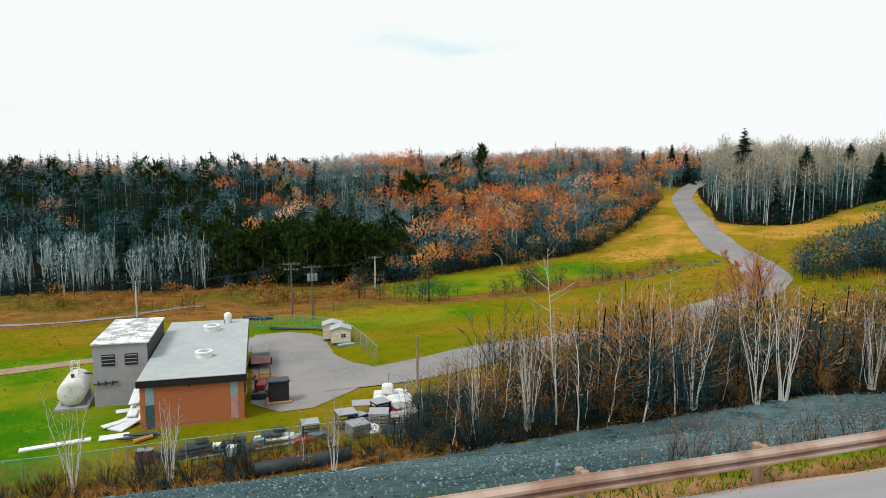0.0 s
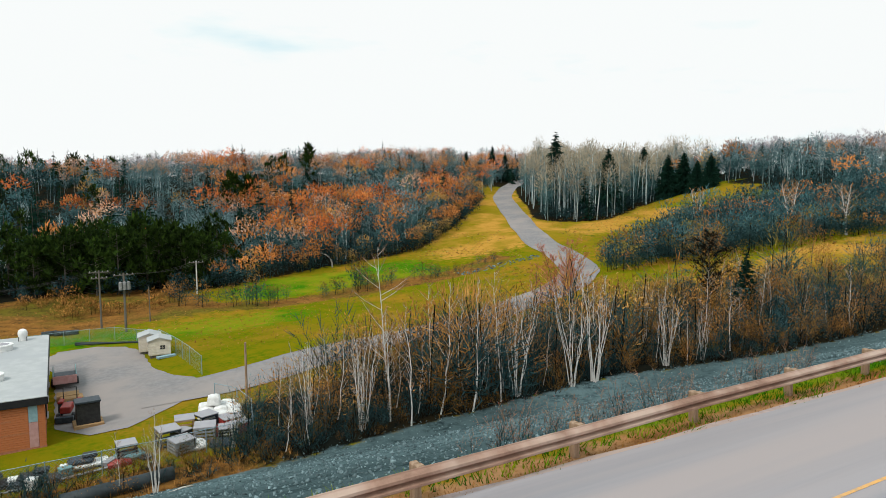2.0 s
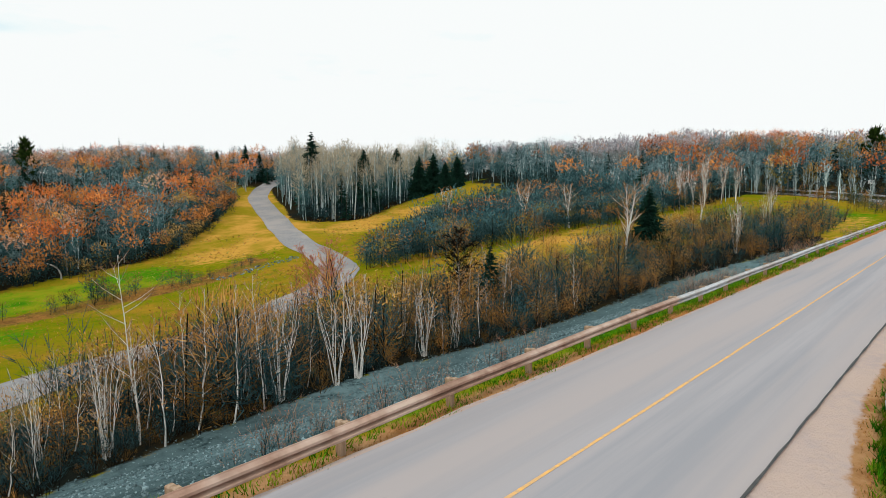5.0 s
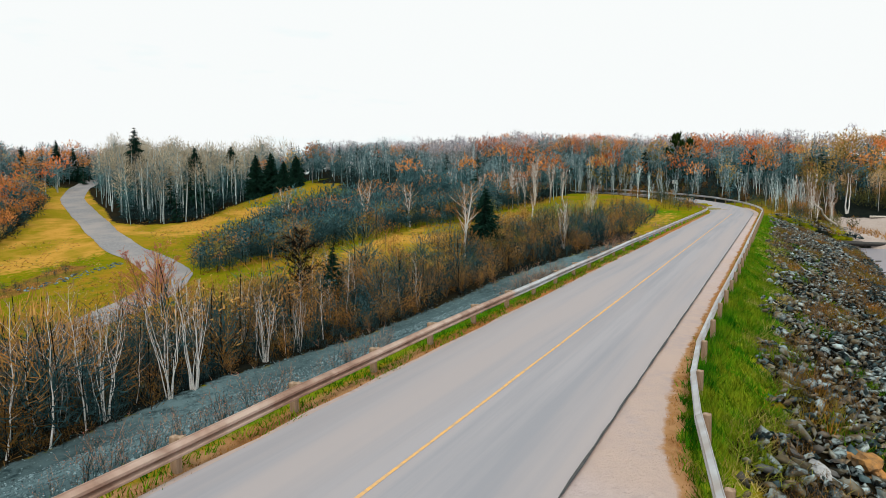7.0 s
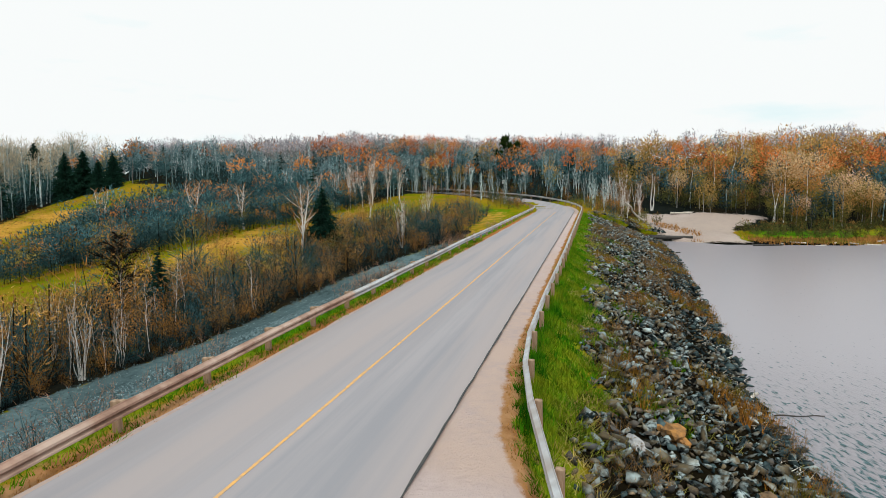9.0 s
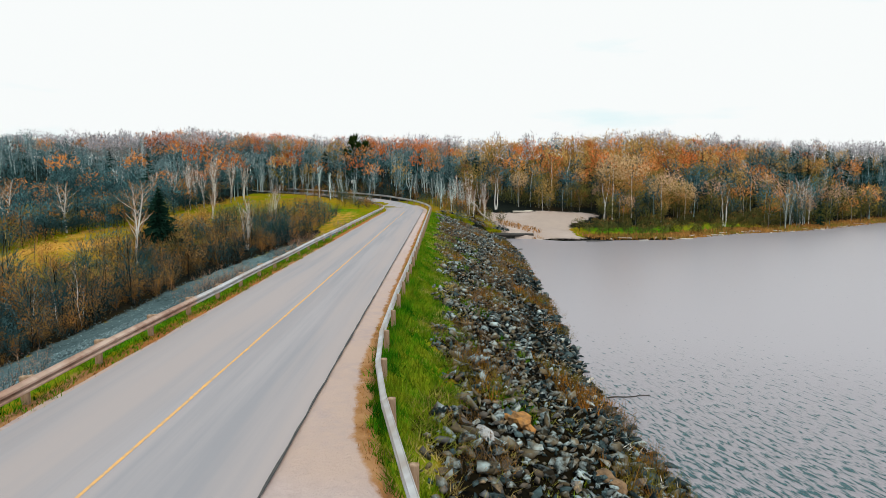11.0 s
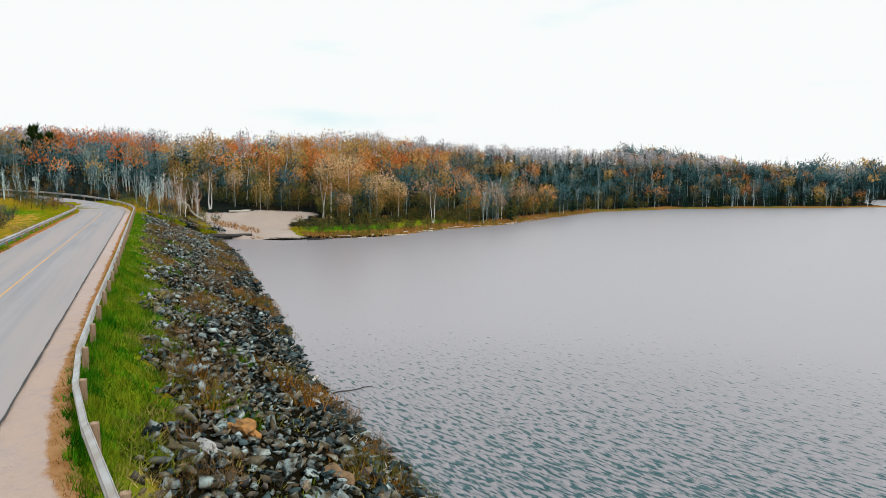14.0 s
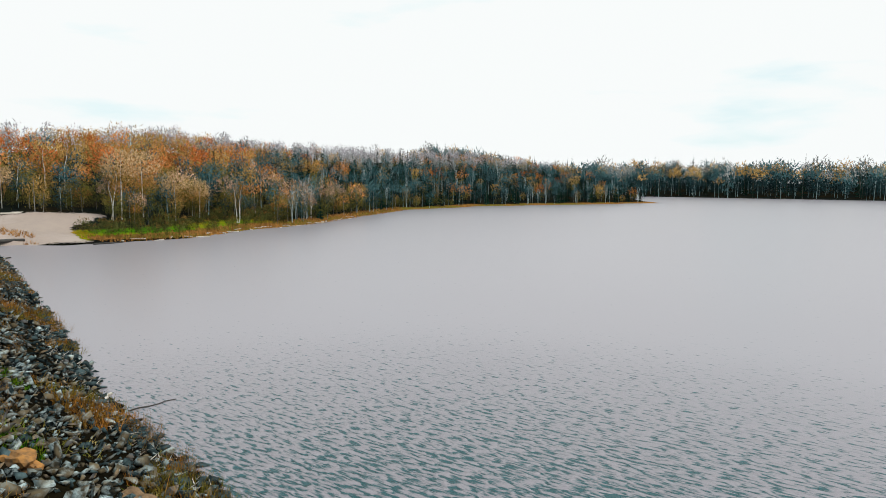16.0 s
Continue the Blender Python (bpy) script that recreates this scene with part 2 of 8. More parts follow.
def road_line(s):
    """The main road's middle at s metres along it: x, y, heading, height."""
    if s < BEND_X:
        return s, ROAD_Y, 0.0, ROAD_Z
    d = s - BEND_X
    z = ROAD_Z + 2.9 * float(ss(-5, 75, d))
    a = min(d / BEND_R, BEND_A)
    x, y = BEND_X + BEND_R * math.sin(a), ROAD_Y + BEND_R * (1 - math.cos(a))
    rest = max(0.0, d - BEND_R * BEND_A)
    return x + rest * math.cos(a), y + rest * math.sin(a), a, z


BEND = np.array([road_line(BEND_X - 4 + 4 * k) for k in range(50)])


def shore_dam(x):
    return np.interp(x, [0, 20, 37, 50, 60, 83, 103, 140], [-9.0, -9.0, -8.3, -9.4, -10, -11, -12.2, -12.3])


def shore_lake(y):
    return np.interp(y, [-520, -350, -214, -160, -117, -84, -65, -46, -23, -10], [470, 221, 229, 213, 180, 153, 145, 130, 127, 138])


def height(x, y):
    x, y = np.asarray(x, float), np.asarray(y, float)
    r = np.hypot(x, y)
    # valley below the dam
    rise = np.interp(x, [-200, 0, 40, 75, 90, 122, 148, 200, 600], [0.5, 0, 2.2, 6, 8.5, 10.8, 12.4, 13.6, 10]) * (1 - 0.35 * ss(40, 95, y))
    hill = np.interp(r, [0, 120, 165, 205, 260, 330, 600, 1500], [0, 0, 1.2, 4.6, 8.5, 12.7, 8, 4]) + 8.5 * ss(125, 300, r) * (1 - ss(50, 125, x))
    hill = hill + 4.5 * np.exp(-((np.degrees(np.arctan2(y, x)) - 20.5) / 7.5) ** 2) * ss(165, 235, r)
    phi = np.degrees(np.arctan2(y, x))
    hill = hill + 6.0 * np.interp(phi, [24, 31, 37, 43], [0, 1, 0.85, 0]) * ss(140, 200, r)
    hill = hill + np.interp(phi, [-2, 4, 10, 14, 20, 25, 30, 34, 38, 44, 48, 57, 66, 70, 76, 84, 95], [3.5, 1.5, 1, 3.5, 5, 3.5, 0, 0, -4.5, -5.5, -1, 2.5, 4.5, 2.5, -1, -2.5, -3.5]) * ss(235, 315, r)
    zv = -6.0 - 1.2 * ss(62, 95, y) + rise + hill
    # land round the lake
    dl = x - shore_lake(y)
    df = -(y + 516 + (320 - x) * 0.4825) * 0.9
    d = np.maximum(dl, df)
    zl = np.where(d < 0, np.maximum(-5, d * 0.22), 0.03 + 0.07 * np.minimum(d, 12) + np.where(dl > df, np.interp(y, [-100, -40], [29.0, 25.0]), 15.0) * (1 - np.exp(-np.maximum(d - 14, 0) / 95)) * (1 - 0.55 * ss(145, 330, d)))
    w = ss(-30, 12, y)
    zland = zl * (1 - w) + zv * w
    # banks of the dam
    down = ROAD_Z - 0.1 - (y - 12.0) / 2.45
    t = (y - shore_dam(x)) / (1.6 - shore_dam(x))
    up = np.where(t < 0, np.maximum(-5, 6 * t), np.where(t < 0.8, 4.3 * t / 0.8, 4.3 + (ROAD_Z - 0.06 - 4.3) * (t - 0.8) / 0.2))
    bank = np.where(y > 12, down, np.where(y < 1.6, up, ROAD_Z - 0.06))
    near = np.where(y > 12, np.maximum(zv, bank), np.where(y < 1.6, np.maximum(bank, np.where(x > 100, zl, -9)), bank))
    z = np.where(x < BEND_X - 2, near, np.maximum(zland, 0 * x - 9))
    # the bend's roadbed
    m = (x > BEND_X - 30) & (x < 420) & (y > -60) & (y < 260)
    if m.any():
        px, py = x[m], y[m]
        d2 = (px[:, None] - BEND[:, 0]) ** 2 + (py[:, None] - BEND[:, 1]) ** 2
        k = d2.argmin(1)
        dd = np.sqrt(d2[np.arange(len(k)), k])
        rz = BEND[k, 3] - 0.06
        b = ss(6.0, 16.0, dd)
        zz = rz * (1 - b) + z[m] * b
        z[m] = np.where(px < BEND_X - 2, z[m], zz)
    z = z + np.where((y > 40) | (x > 150), 0.25 * np.sin(x * 0.21 + 1.3) * np.sin(y * 0.17), 0) * ss(0, 30, np.abs(y - 7))
    return z


def ground_z(x, y):
    return float(height(np.array([x]), np.array([y]))[0])


def big_mesh(name, v, f, materials, face_mat=None, tint=None, smooth=False, normals=None):
    """A mesh object from arrays: vertices (n, 3), faces (m, 3 or 4)."""
    v, f = np.asarray(v, np.float32), np.asarray(f, np.int32)
    me = bpy.data.meshes.new(name)
    k = f.shape[1]
    me.vertices.add(len(v))
    me.vertices.foreach_set("co", v.ravel())
    me.loops.add(f.size)
    me.loops.foreach_set("vertex_index", f.ravel())
    me.polygons.add(len(f))
    me.polygons.foreach_set("loop_start", np.arange(0, f.size, k, dtype=np.int32))
    for m in materials:
        me.materials.append(m)
    if face_mat is not None:
        me.polygons.foreach_set("material_index", np.asarray(face_mat, np.int32))
    if smooth:
        me.polygons.foreach_set("use_smooth", np.ones(len(f), bool))
    if tint is not None:
        a = me.attributes.new("tint", "FLOAT", "POINT")
        a.data.foreach_set("value", np.asarray(tint, np.float32))
    if normals is not None:
        a = me.attributes.new("custom_normal", "FLOAT_VECTOR", "POINT")
        a.data.foreach_set("vector", np.asarray(normals, np.float32).ravel())
    me.update()
    me.validate()
    return new(name, me)


def spaced(*runs):
    out = []
    for a, b, step in runs:
        out += list(np.arange(a, b, step))
    return np.array(out + [runs[-1][1]])


ZONES = ("lawn", "straw", "shaded_litter", "marsh", "stone", "bank", "beach", "dirt", "gravel", "bed")


def ground_material():
    """Grass, with the other kinds of ground laid over it by their weights, whose borders are frayed by noise."""
    m = bpy.data.materials.new("ground_cover")
    m.use_nodes = True
    nt = m.node_tree
    b = nt.nodes["Principled BSDF"]
    b.inputs["Roughness"].default_value = 0.95
    b.inputs["Specular IOR Level"].default_value = 0.0
    co = nt.nodes.new("ShaderNodeTexCoord")

    def noise_of(scale, detail=5.0, rough=0.6):
        n = nt.nodes.new("ShaderNodeTexNoise")
        n.inputs["Scale"].default_value, n.inputs["Detail"].default_value, n.inputs["Roughness"].default_value = scale, detail, rough
        nt.links.new(co.outputs["Object"], n.inputs[0])
        return n.outputs[0]

    def ramp(v, lo, hi):
        r = nt.nodes.new("ShaderNodeMapRange")
        r.inputs[1].default_value, r.inputs[2].default_value = lo, hi
        nt.links.new(v, r.inputs[0])
        return r.outputs[0]

    def mix(f, p, q):
        x = nt.nodes.new("ShaderNodeMix")
        x.data_type = "RGBA"
        nt.links.new(f, x.inputs[0])
        for k, c in ((6, p), (7, q)):
            if isinstance(c, tuple):
                x.inputs[k].default_value = (*c, 1)
            else:
                nt.links.new(c, x.inputs[k])
        return x.outputs[2]

    fine, mid, broad, fray = noise_of(2.5), noise_of(0.45), noise_of(0.06, 3.0), noise_of(0.8, 6.0, 0.7)
    f_fine, f_mid, f_broad = ramp(fine, 0.36, 0.64), ramp(mid, 0.40, 0.60), ramp(broad, 0.45, 0.56)
    looks = {
        "grass": ((0.180, 0.155, 0.005), (0.070, 0.130, 0.003), (0.28, 0.160, 0.014)),
        "lawn": ((0.040, 0.150, 0.004), (0.115, 0.21, 0.006), (0.20, 0.205, 0.010)),
        "straw": ((0.47, 0.245, 0.045), (0.33, 0.185, 0.022), (0.21, 0.165, 0.009)),
        # leaf floor darkened: the shade under trees and brush is in its colour
        "shaded_litter": ((0.012, 0.015, 0.012), (0.005, 0.008, 0.008), (0.024, 0.018, 0.009)),
        "marsh": ((0.26, 0.12, 0.03), (0.05, 0.032, 0.014), (0.15, 0.12, 0.018)),
        "stone": ((0.115, 0.172, 0.182), (0.024, 0.042, 0.046), (0.076, 0.115, 0.121)),
        # near-black: the shade in gaps between stones is put into this ground
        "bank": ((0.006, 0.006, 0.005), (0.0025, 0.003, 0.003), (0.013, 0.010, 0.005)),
        "beach": ((0.40, 0.325, 0.285), (0.33, 0.265, 0.235), (0.37, 0.295, 0.25)),
        "dirt": ((0.36, 0.15, 0.048), (0.24, 0.10, 0.03), (0.40, 0.215, 0.10)),
        "gravel": ((0.50, 0.395, 0.37), (0.43, 0.335, 0.31), (0.49, 0.365, 0.31)),
        "bed": ((0.05, 0.05, 0.04), (0.03, 0.03, 0.025), (0.04, 0.04, 0.03)),
    }

    def look_of(z):
        p, q, r = looks[z]
        return mix(f_broad, mix(f_fine, p, mix(f_mid, p, q)), mix(f_fine, r, mix(f_mid, q, r)))

    col = look_of("grass")
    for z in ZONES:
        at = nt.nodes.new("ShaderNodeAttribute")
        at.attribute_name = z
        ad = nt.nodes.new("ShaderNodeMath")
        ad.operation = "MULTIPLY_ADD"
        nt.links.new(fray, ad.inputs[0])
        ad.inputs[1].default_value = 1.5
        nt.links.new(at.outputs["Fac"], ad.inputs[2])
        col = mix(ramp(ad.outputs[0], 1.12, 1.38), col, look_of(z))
    nt.links.new(col, b.inputs["Base Color"])
    bp = nt.nodes.new("ShaderNodeBump")
    bp.inputs["Strength"].default_value, bp.inputs["Distance"].default_value = 0.9, 0.12
    nt.links.new(noise_of(5.0, 6.0, 0.7), bp.inputs["Height"])
    nt.links.new(bp.outputs[0], b.inputs["Normal"])
    return m


def band(v, lo, hi, soft):
    return ss(lo - soft, lo + soft, v) * (1 - ss(hi - soft, hi + soft, v))


def toe_y(x):
    """Where the stone slope of the dam ends."""
    return np.interp(x, [-40, 0, 20, 38, 50, 63, 75, 95], [36.5, 38.5, 39.0, 38.5, 33.5, 30.5, 28.5, 19.0])


def woods_y(x):
    """The edge of the woods beyond the meadow."""
    return np.interp(x, [-80, -40, 0, 25, 44, 60, 68, 93, 115, 130], [119, 119, 121, 115, 124, 123, 127, 151, 178, 205])


def beach_south(x):
    """Where the sand gives way to shore grass."""
    return np.interp(x, [120, 128, 134, 146, 150, 154], [-34, -30, -27, -28, -33, -36.5])


def build_ground():
    xs = spaced((-3200, -600, 400), (-600, -120, 60), (-120, -30, 6), (-30, 150, 1.2), (150, 270, 3), (270, 700, 15), (700, 3200, 250))
    ys = spaced((-3200, -900, 300), (-900, -250, 25), (-250, -40, 5), (-40, -14, 1.5), (-14, 14, 0.5), (14, 110, 1.0), (110, 240, 2.5), (240, 700, 20), (700, 3200, 250))
    gx, gy = np.meshgrid(xs, ys, indexing="ij")
    x, y = gx.ravel(), gy.ravel()
    z = height(x, y)
    nx, ny = len(xs), len(ys)
    i = (np.arange(nx - 1)[:, None] * ny + np.arange(ny - 1)[None, :]).ravel()
    f = np.stack([i, i + ny, i + ny + 1, i + 1], 1)
    dam = 1 - ss(128, 136, x)
    right = 2.42 - 1.9 * np.exp(-np.maximum(x - 12, 0) / 3.5)
    dl = x - shore_lake(y)
    up_land = ss(126, 134, x) * (1 - ss(-9, -3, y))
    w = {
        "lawn": np.maximum.reduce([dam * band(y, 11.6, 12.8, 0.3), dam * band(y, 0.1, right, 0.6), 0.62 * band(y, 78, 92, 6) * band(x, -6, 30, 6), 0.75 * band(y, 100, 118, 4) * band(x, 22, 62, 6), 0.85 * band(y, 40, 75, 4) * band(x, -30, -9, 4), 0.6 * band(x, 105, 135, 5) * band(y, 14, 40, 4), up_land * band(dl, 8.5, 16, 2) * band(y, -74, -30, 3)]),
        "straw": np.maximum.reduce([0.85 * ss(100, 120, y) * band(x, 62, 140, 6), 0.55 * band(x, 40, 75, 8) * band(y, 45, 62, 4), 0.8 * band(x, 58, 112, 6) * band(y, 36, 58, 5), 0.55 * band(x, 100, 130, 6) * band(y, 14, 24, 4)]),
        "shaded_litter": np.maximum.reduce([0.9 * band(y - toe_y(x), -0.8, 2.6, 0.6) * (1 - ss(10, 14, x)), 0.8 * band(y - np.interp(x, [0, 18, 25, 39, 55, 75], [103, 98.8, 95.4, 96.3, 97.7, 105.5]), -1.6, 1.6, 1.0) * band(x, 10, 72, 3), 0.85 * band(y - toe_y(x), 0, 4.2, 0.6) * (1 - ss(10, 14, x)) * (0.5 + 0.5 * np.sin(x * 0.9 + y * 0.4)), ss(-4, 4, y - woods_y(x)) * (1 - ss(128, 140, x)), band(y, 0, 52, 2.5) * ss(-1.3, 0.0, y - toe_y(x)) * band(x, 9, 105, 3) * (1 - ss(10, 15, y - toe_y(x))), ss(240, 270, np.hypot(x, y)), ss(210, 222, np.hypot(x, y)) * ss(100, 120, x) * ss(2, 8, y) * (1 - ss(42, 46, np.degrees(np.arctan2(y, x)))), up_land * (1 - band(dl, 4, 16, 2) * band(y, -76, -26, 2)) * (1 - band(x, 120, 148, 3) * band(y, -24, -9, 1.5)), ss(160, 168, x) * ss(-10, -4, y) * (1 - ss(120, 135, y)), ss(-2, 4, x - 139 - 0.25 * (y - 45)) * band(y, 46, 112, 3), ss(104, 110, x) * ss(-2, 2, y - np.interp(x, [106, 110, 119, 140, 160, 200], [136, 131, 125, 134, 142, 168])) * (1 - ss(-2, 2, y - np.interp(x, [106, 118, 132, 160, 200], [138, 156, 180, 222, 262]))), 0.9 * band(x, 84, 140, 5) * band(y, 70, 88, 6)]),
        "marsh": np.maximum.reduce([band(y, 94, 122, 4) * (1 - ss(14, 24, x)), 0.55 * band(y, 0, 43.0, 1.5) * ss(-2.5, -0.6, y - toe_y(x)) * (1 - ss(10, 14, x)), 0.7 * band(y - np.interp(x, [0, 18, 25, 39, 55, 75], [103, 98.8, 95.4, 96.3, 97.7, 105.5]), -4, 4, 2) * band(x, 10, 75, 3), 1.1 * up_land * band(dl, -2, 8.5, 1.5) * (1 - ss(-30, -27, y)), up_land * band(dl, -1, 7, 1.5) * band(y, -15, -7, 1.5)]),
        "stone": dam * ss(12.2, 12.9, y) * (1 - ss(-1.2, 0.6, y - toe_y(x))) * (1 - ss(88, 98, x)),
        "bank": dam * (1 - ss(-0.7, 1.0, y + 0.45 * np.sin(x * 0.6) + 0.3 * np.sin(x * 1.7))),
        "beach": up_land * band(x, 120, 155, 1.5) * (1 - ss(-12.5, -9.5, y - 0.12 * (x - 140))) * ss(-0.8, 0.8, y - beach_south(x)),
        "dirt": np.maximum(dam * band(y, 10.4, 11.5, 0.25), dam * band(y, right - 0.25, 4.2, 0.25)),
        "gravel": 1.1 * dam * band(y, right + 0.3, 4.6, 0.3),
        "bed": 1 - ss(-0.5, -0.15, z + 9 * (y > 0)),
    }
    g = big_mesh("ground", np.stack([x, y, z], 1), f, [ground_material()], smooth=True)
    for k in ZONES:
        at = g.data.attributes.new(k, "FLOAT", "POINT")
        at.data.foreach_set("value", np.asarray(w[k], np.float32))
    tagged(g, "grassy valley, dam banks and wooded hills round a lake", "ground", kind="structure")


build_ground()


def strip(name, line, material, label, kind="structure", category="road", parent=None):
    """A surface through rows of (left point, right point) triples."""
    v, f = [], []
    n = len(line[0])
    for row in line:
        v += row
    for i in range(len(line) - 1):
        for j in range(n - 1):
            a = i * n + j
            f.append((a, a + n, a + n + 1, a + 1))
    ob = big_mesh(name, v, f, [material], smooth=True)
    return tagged(ob, label, category, kind=kind)


def bank_z(s, o):
    """The bend leans inward: its outer side lies higher."""
    return -0.055 * o * float(ss(BEND_X, BEND_X + 30, s))


def road_band(name, o0, o1, material, label, s0, s1, lift, cols=2, wob=0.0, category="road", step=2.0):
    rows = []
    rng = random.Random(len(name))
    s = s0
    while s <= s1 + 1e-6:
        x, y, a, z = road_line(s)
        e0 = (o0(s) if callable(o0) else o0) + rng.uniform(-wob, wob)
        e1 = (o1(s) if callable(o1) else o1) + rng.uniform(-wob, wob)
        row = []
        for j in range(cols):
            o = e0 + (e1 - e0) * j / (cols - 1)
            row.append((x - math.sin(a) * o, y + math.cos(a) * o, z + lift + bank_z(s, o)))
        rows.append(row)
        s += step
    return strip(name, rows, material, label, category=category)


road_band("road", 3.7, -3.5, M_ASPHALT, "worn grey two-lane asphalt road along the dam crest", -60, 222, 0.0, cols=5)
road_band("centre_line", 0.05, -0.05, M_YELLOW, "faded yellow centre line painted on the asphalt", -60, 132, 0.006, category="road marking", wob=0.015)
road_band("tar_seam", -3.475, -3.54, M_SEAM, "dark tar seam along the road edge", -60, 150, 0.008, category="road edge", wob=0.02, step=1.0)


road_band("shoulder", -3.5, -4.35, M_SHOULDER, "pinkish gravel shoulder beside the road bend", 127, 150, -0.02, cols=4, wob=0.05, category="shoulder", step=1.1)
road_band("shoulder_strip", 3.9, 3.7, M_SHOULDER, "narrow gravel strip at the edge of the asphalt", -60, 150, -0.02, wob=0.06, category="shoulder")

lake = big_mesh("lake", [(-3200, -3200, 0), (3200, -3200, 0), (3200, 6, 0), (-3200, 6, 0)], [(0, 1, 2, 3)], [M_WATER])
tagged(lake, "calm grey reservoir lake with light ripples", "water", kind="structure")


# ---- side roads and yard ----
def smooth_path(pts, step):
    """Points along a smooth curve through a few plan points."""
    p = [Vector(q).to_3d() for q in pts]
    out = []
    for i in range(len(p) - 1):
        a, b, c, d = p[max(i - 1, 0)], p[i], p[i + 1], p[min(i + 2, len(p) - 1)]
        n = max(2, int((c - b).length / step))
        for k in range(n):
            t = k / n
            out.append(0.5 * (2 * b + (c - a) * t + (2 * a - 5 * b + 4 * c - d) * t * t + (3 * b - a - 3 * c + d) * t ** 3))
    return out + [p[-1]]


def draped_road(name, pts, width, material, label, lift=0.07, step=2.0, cols=5, category="road", wob=0.1):
    line = smooth_path(pts, step)
    rng = random.Random(7)
    rows = []
    for i, p in enumerate(line):
        d = (line[min(i + 1, len(line) - 1)] - line[max(i - 1, 0)]).normalized()
        n = Vector((-d.y, d.x, 0))
        row = []
        for j in range(cols):
            o = (j / (cols - 1) - 0.5) * width + (rng.uniform(-wob, wob) if j in (0, cols - 1) else 0)
            q = p + n * o
            row.append((q.x, q.y, ground_z(q.x, q.y) + lift))
        rows.append(row)
    return strip(name, rows, material, label, category=category)


draped_road("hill_road", [(48, 64), (62, 72), (74, 84), (82, 98), (88, 113), (103, 140), (121, 172), (133, 190), (154, 213), (190, 245)], 6.2, M_YARD, "narrow grey asphalt road winding up the grassy hill", lift=0.12)
draped_road("yard_lane", [(5, 56.8), (10, 56.6), (15, 57.4), (23, 60), (32, 61.8), (42, 62.5), (52, 66.5)], 5.6, M_YARD, "asphalt lane joining the yard to the hill road", lift=0.08)
draped_road("farm_track", [(-60, 64), (-40, 66.5), (-24, 69), (-16, 71), (-8, 75), (-2, 78)], 2.6, M_DIRT, "reddish dirt track across the lawn", lift=0.05, category="track", wob=0.3)

draped_road("creek", [(-60.0, 97.2), (-20.2, 98.2), (-16.8, 99.6), (-13.5, 101.4), (-10.7, 103.0), (-8.1, 104.7)], 1.1, M_WATER, "narrow creek winding through the marsh", lift=0.06, category="water", wob=0.25)


def build_yard():
    rows = []
    for k in range(31):
        y = 50.0 + k
        x0 = np.interp(y, [50, 53, 70, 76, 80], [1.2, -0.9, -0.9, -2.2, -0.5])
        x1 = np.interp(y, [50, 54, 58, 60, 62, 66, 75, 78, 80], [3.6, 7.8, 10.0, 9.6, 8.2, 7.0, 6.8, 5.6, 3.0])
        row = []
        for j in range(13):
            x = float(x0 + (x1 - x0) * j / 12) + 0.15 * math.sin(3.1 * k + j * 5) * (j in (0, 12))
            row.append((x, y, ground_z(x, y) + 0.05))
        rows.append(row)
    strip("yard", rows, M_YARD, "patched grey asphalt yard beside the pump house", category="yard")


build_yard()


# ---- guard rails ----
def part(name, bm, material, parent, label="", smooth=False):
    me = bpy.data.meshes.new(name)
    bmesh.ops.recalc_face_normals(bm, faces=bm.faces)
    bm.to_mesh(me)
    bm.free()
    for m in material if isinstance(material, (list, tuple)) else [material]:
        me.materials.append(m)
    if smooth:
        me.polygons.foreach_set("use_smooth", np.ones(len(me.polygons), bool))
    ob = new(name, me)
    if parent:
        ob.parent = parent
    return tagged(ob, label) if label else ob


def thing(name, at=(0, 0, 0), rz=0.0, label="", category="", group=""):
    e = new(name)
    e.empty_display_size = 0.2
    e.matrix_basis = pose(*at, 0, 0, rz)
    return tagged(e, label, category, group)


def box(bm, lo, hi, bevel=0.0, m=None):
    vs = [bm.verts.new((x, y, z)) for x in (lo[0], hi[0]) for y in (lo[1], hi[1]) for z in (lo[2], hi[2])]
    for q in ((0, 1, 3, 2), (4, 6, 7, 5), (0, 4, 5, 1), (2, 3, 7, 6), (0, 2, 6, 4), (1, 5, 7, 3)):
        bm.faces.new([vs[i] for i in q])
    if bevel:
        es = list({e for v in vs for e in v.link_edges})
        bmesh.ops.bevel(bm, geom=es, offset=bevel, segments=1, affect="EDGES")
    return bm


def boxed(lo, hi, bevel=0.0):
    return box(bmesh.new(), lo, hi, bevel)


def tube_bm(bm, pts, radii, sides=8, cap=True):
    rings = []
    for i, p in enumerate(pts):
        p = Vector(p)
        d = (Vector(pts[min(i + 1, len(pts) - 1)]) - Vector(pts[max(i - 1, 0)])).normalized()
        u = d.orthogonal().normalized()
        w = d.cross(u)
        r = radii[i] if isinstance(radii, (list, tuple)) else radii
        rings.append([bm.verts.new(p + (u * math.cos(a) + w * math.sin(a)) * r) for a in [2 * math.pi * k / sides for k in range(sides)]])
    for a, b in zip(rings, rings[1:]):
        for k in range(sides):
            bm.faces.new((a[k], a[(k + 1) % sides], b[(k + 1) % sides], b[k]))
    if cap:
        bm.faces.new(rings[0])
        bm.faces.new(rings[-1])
    return bm


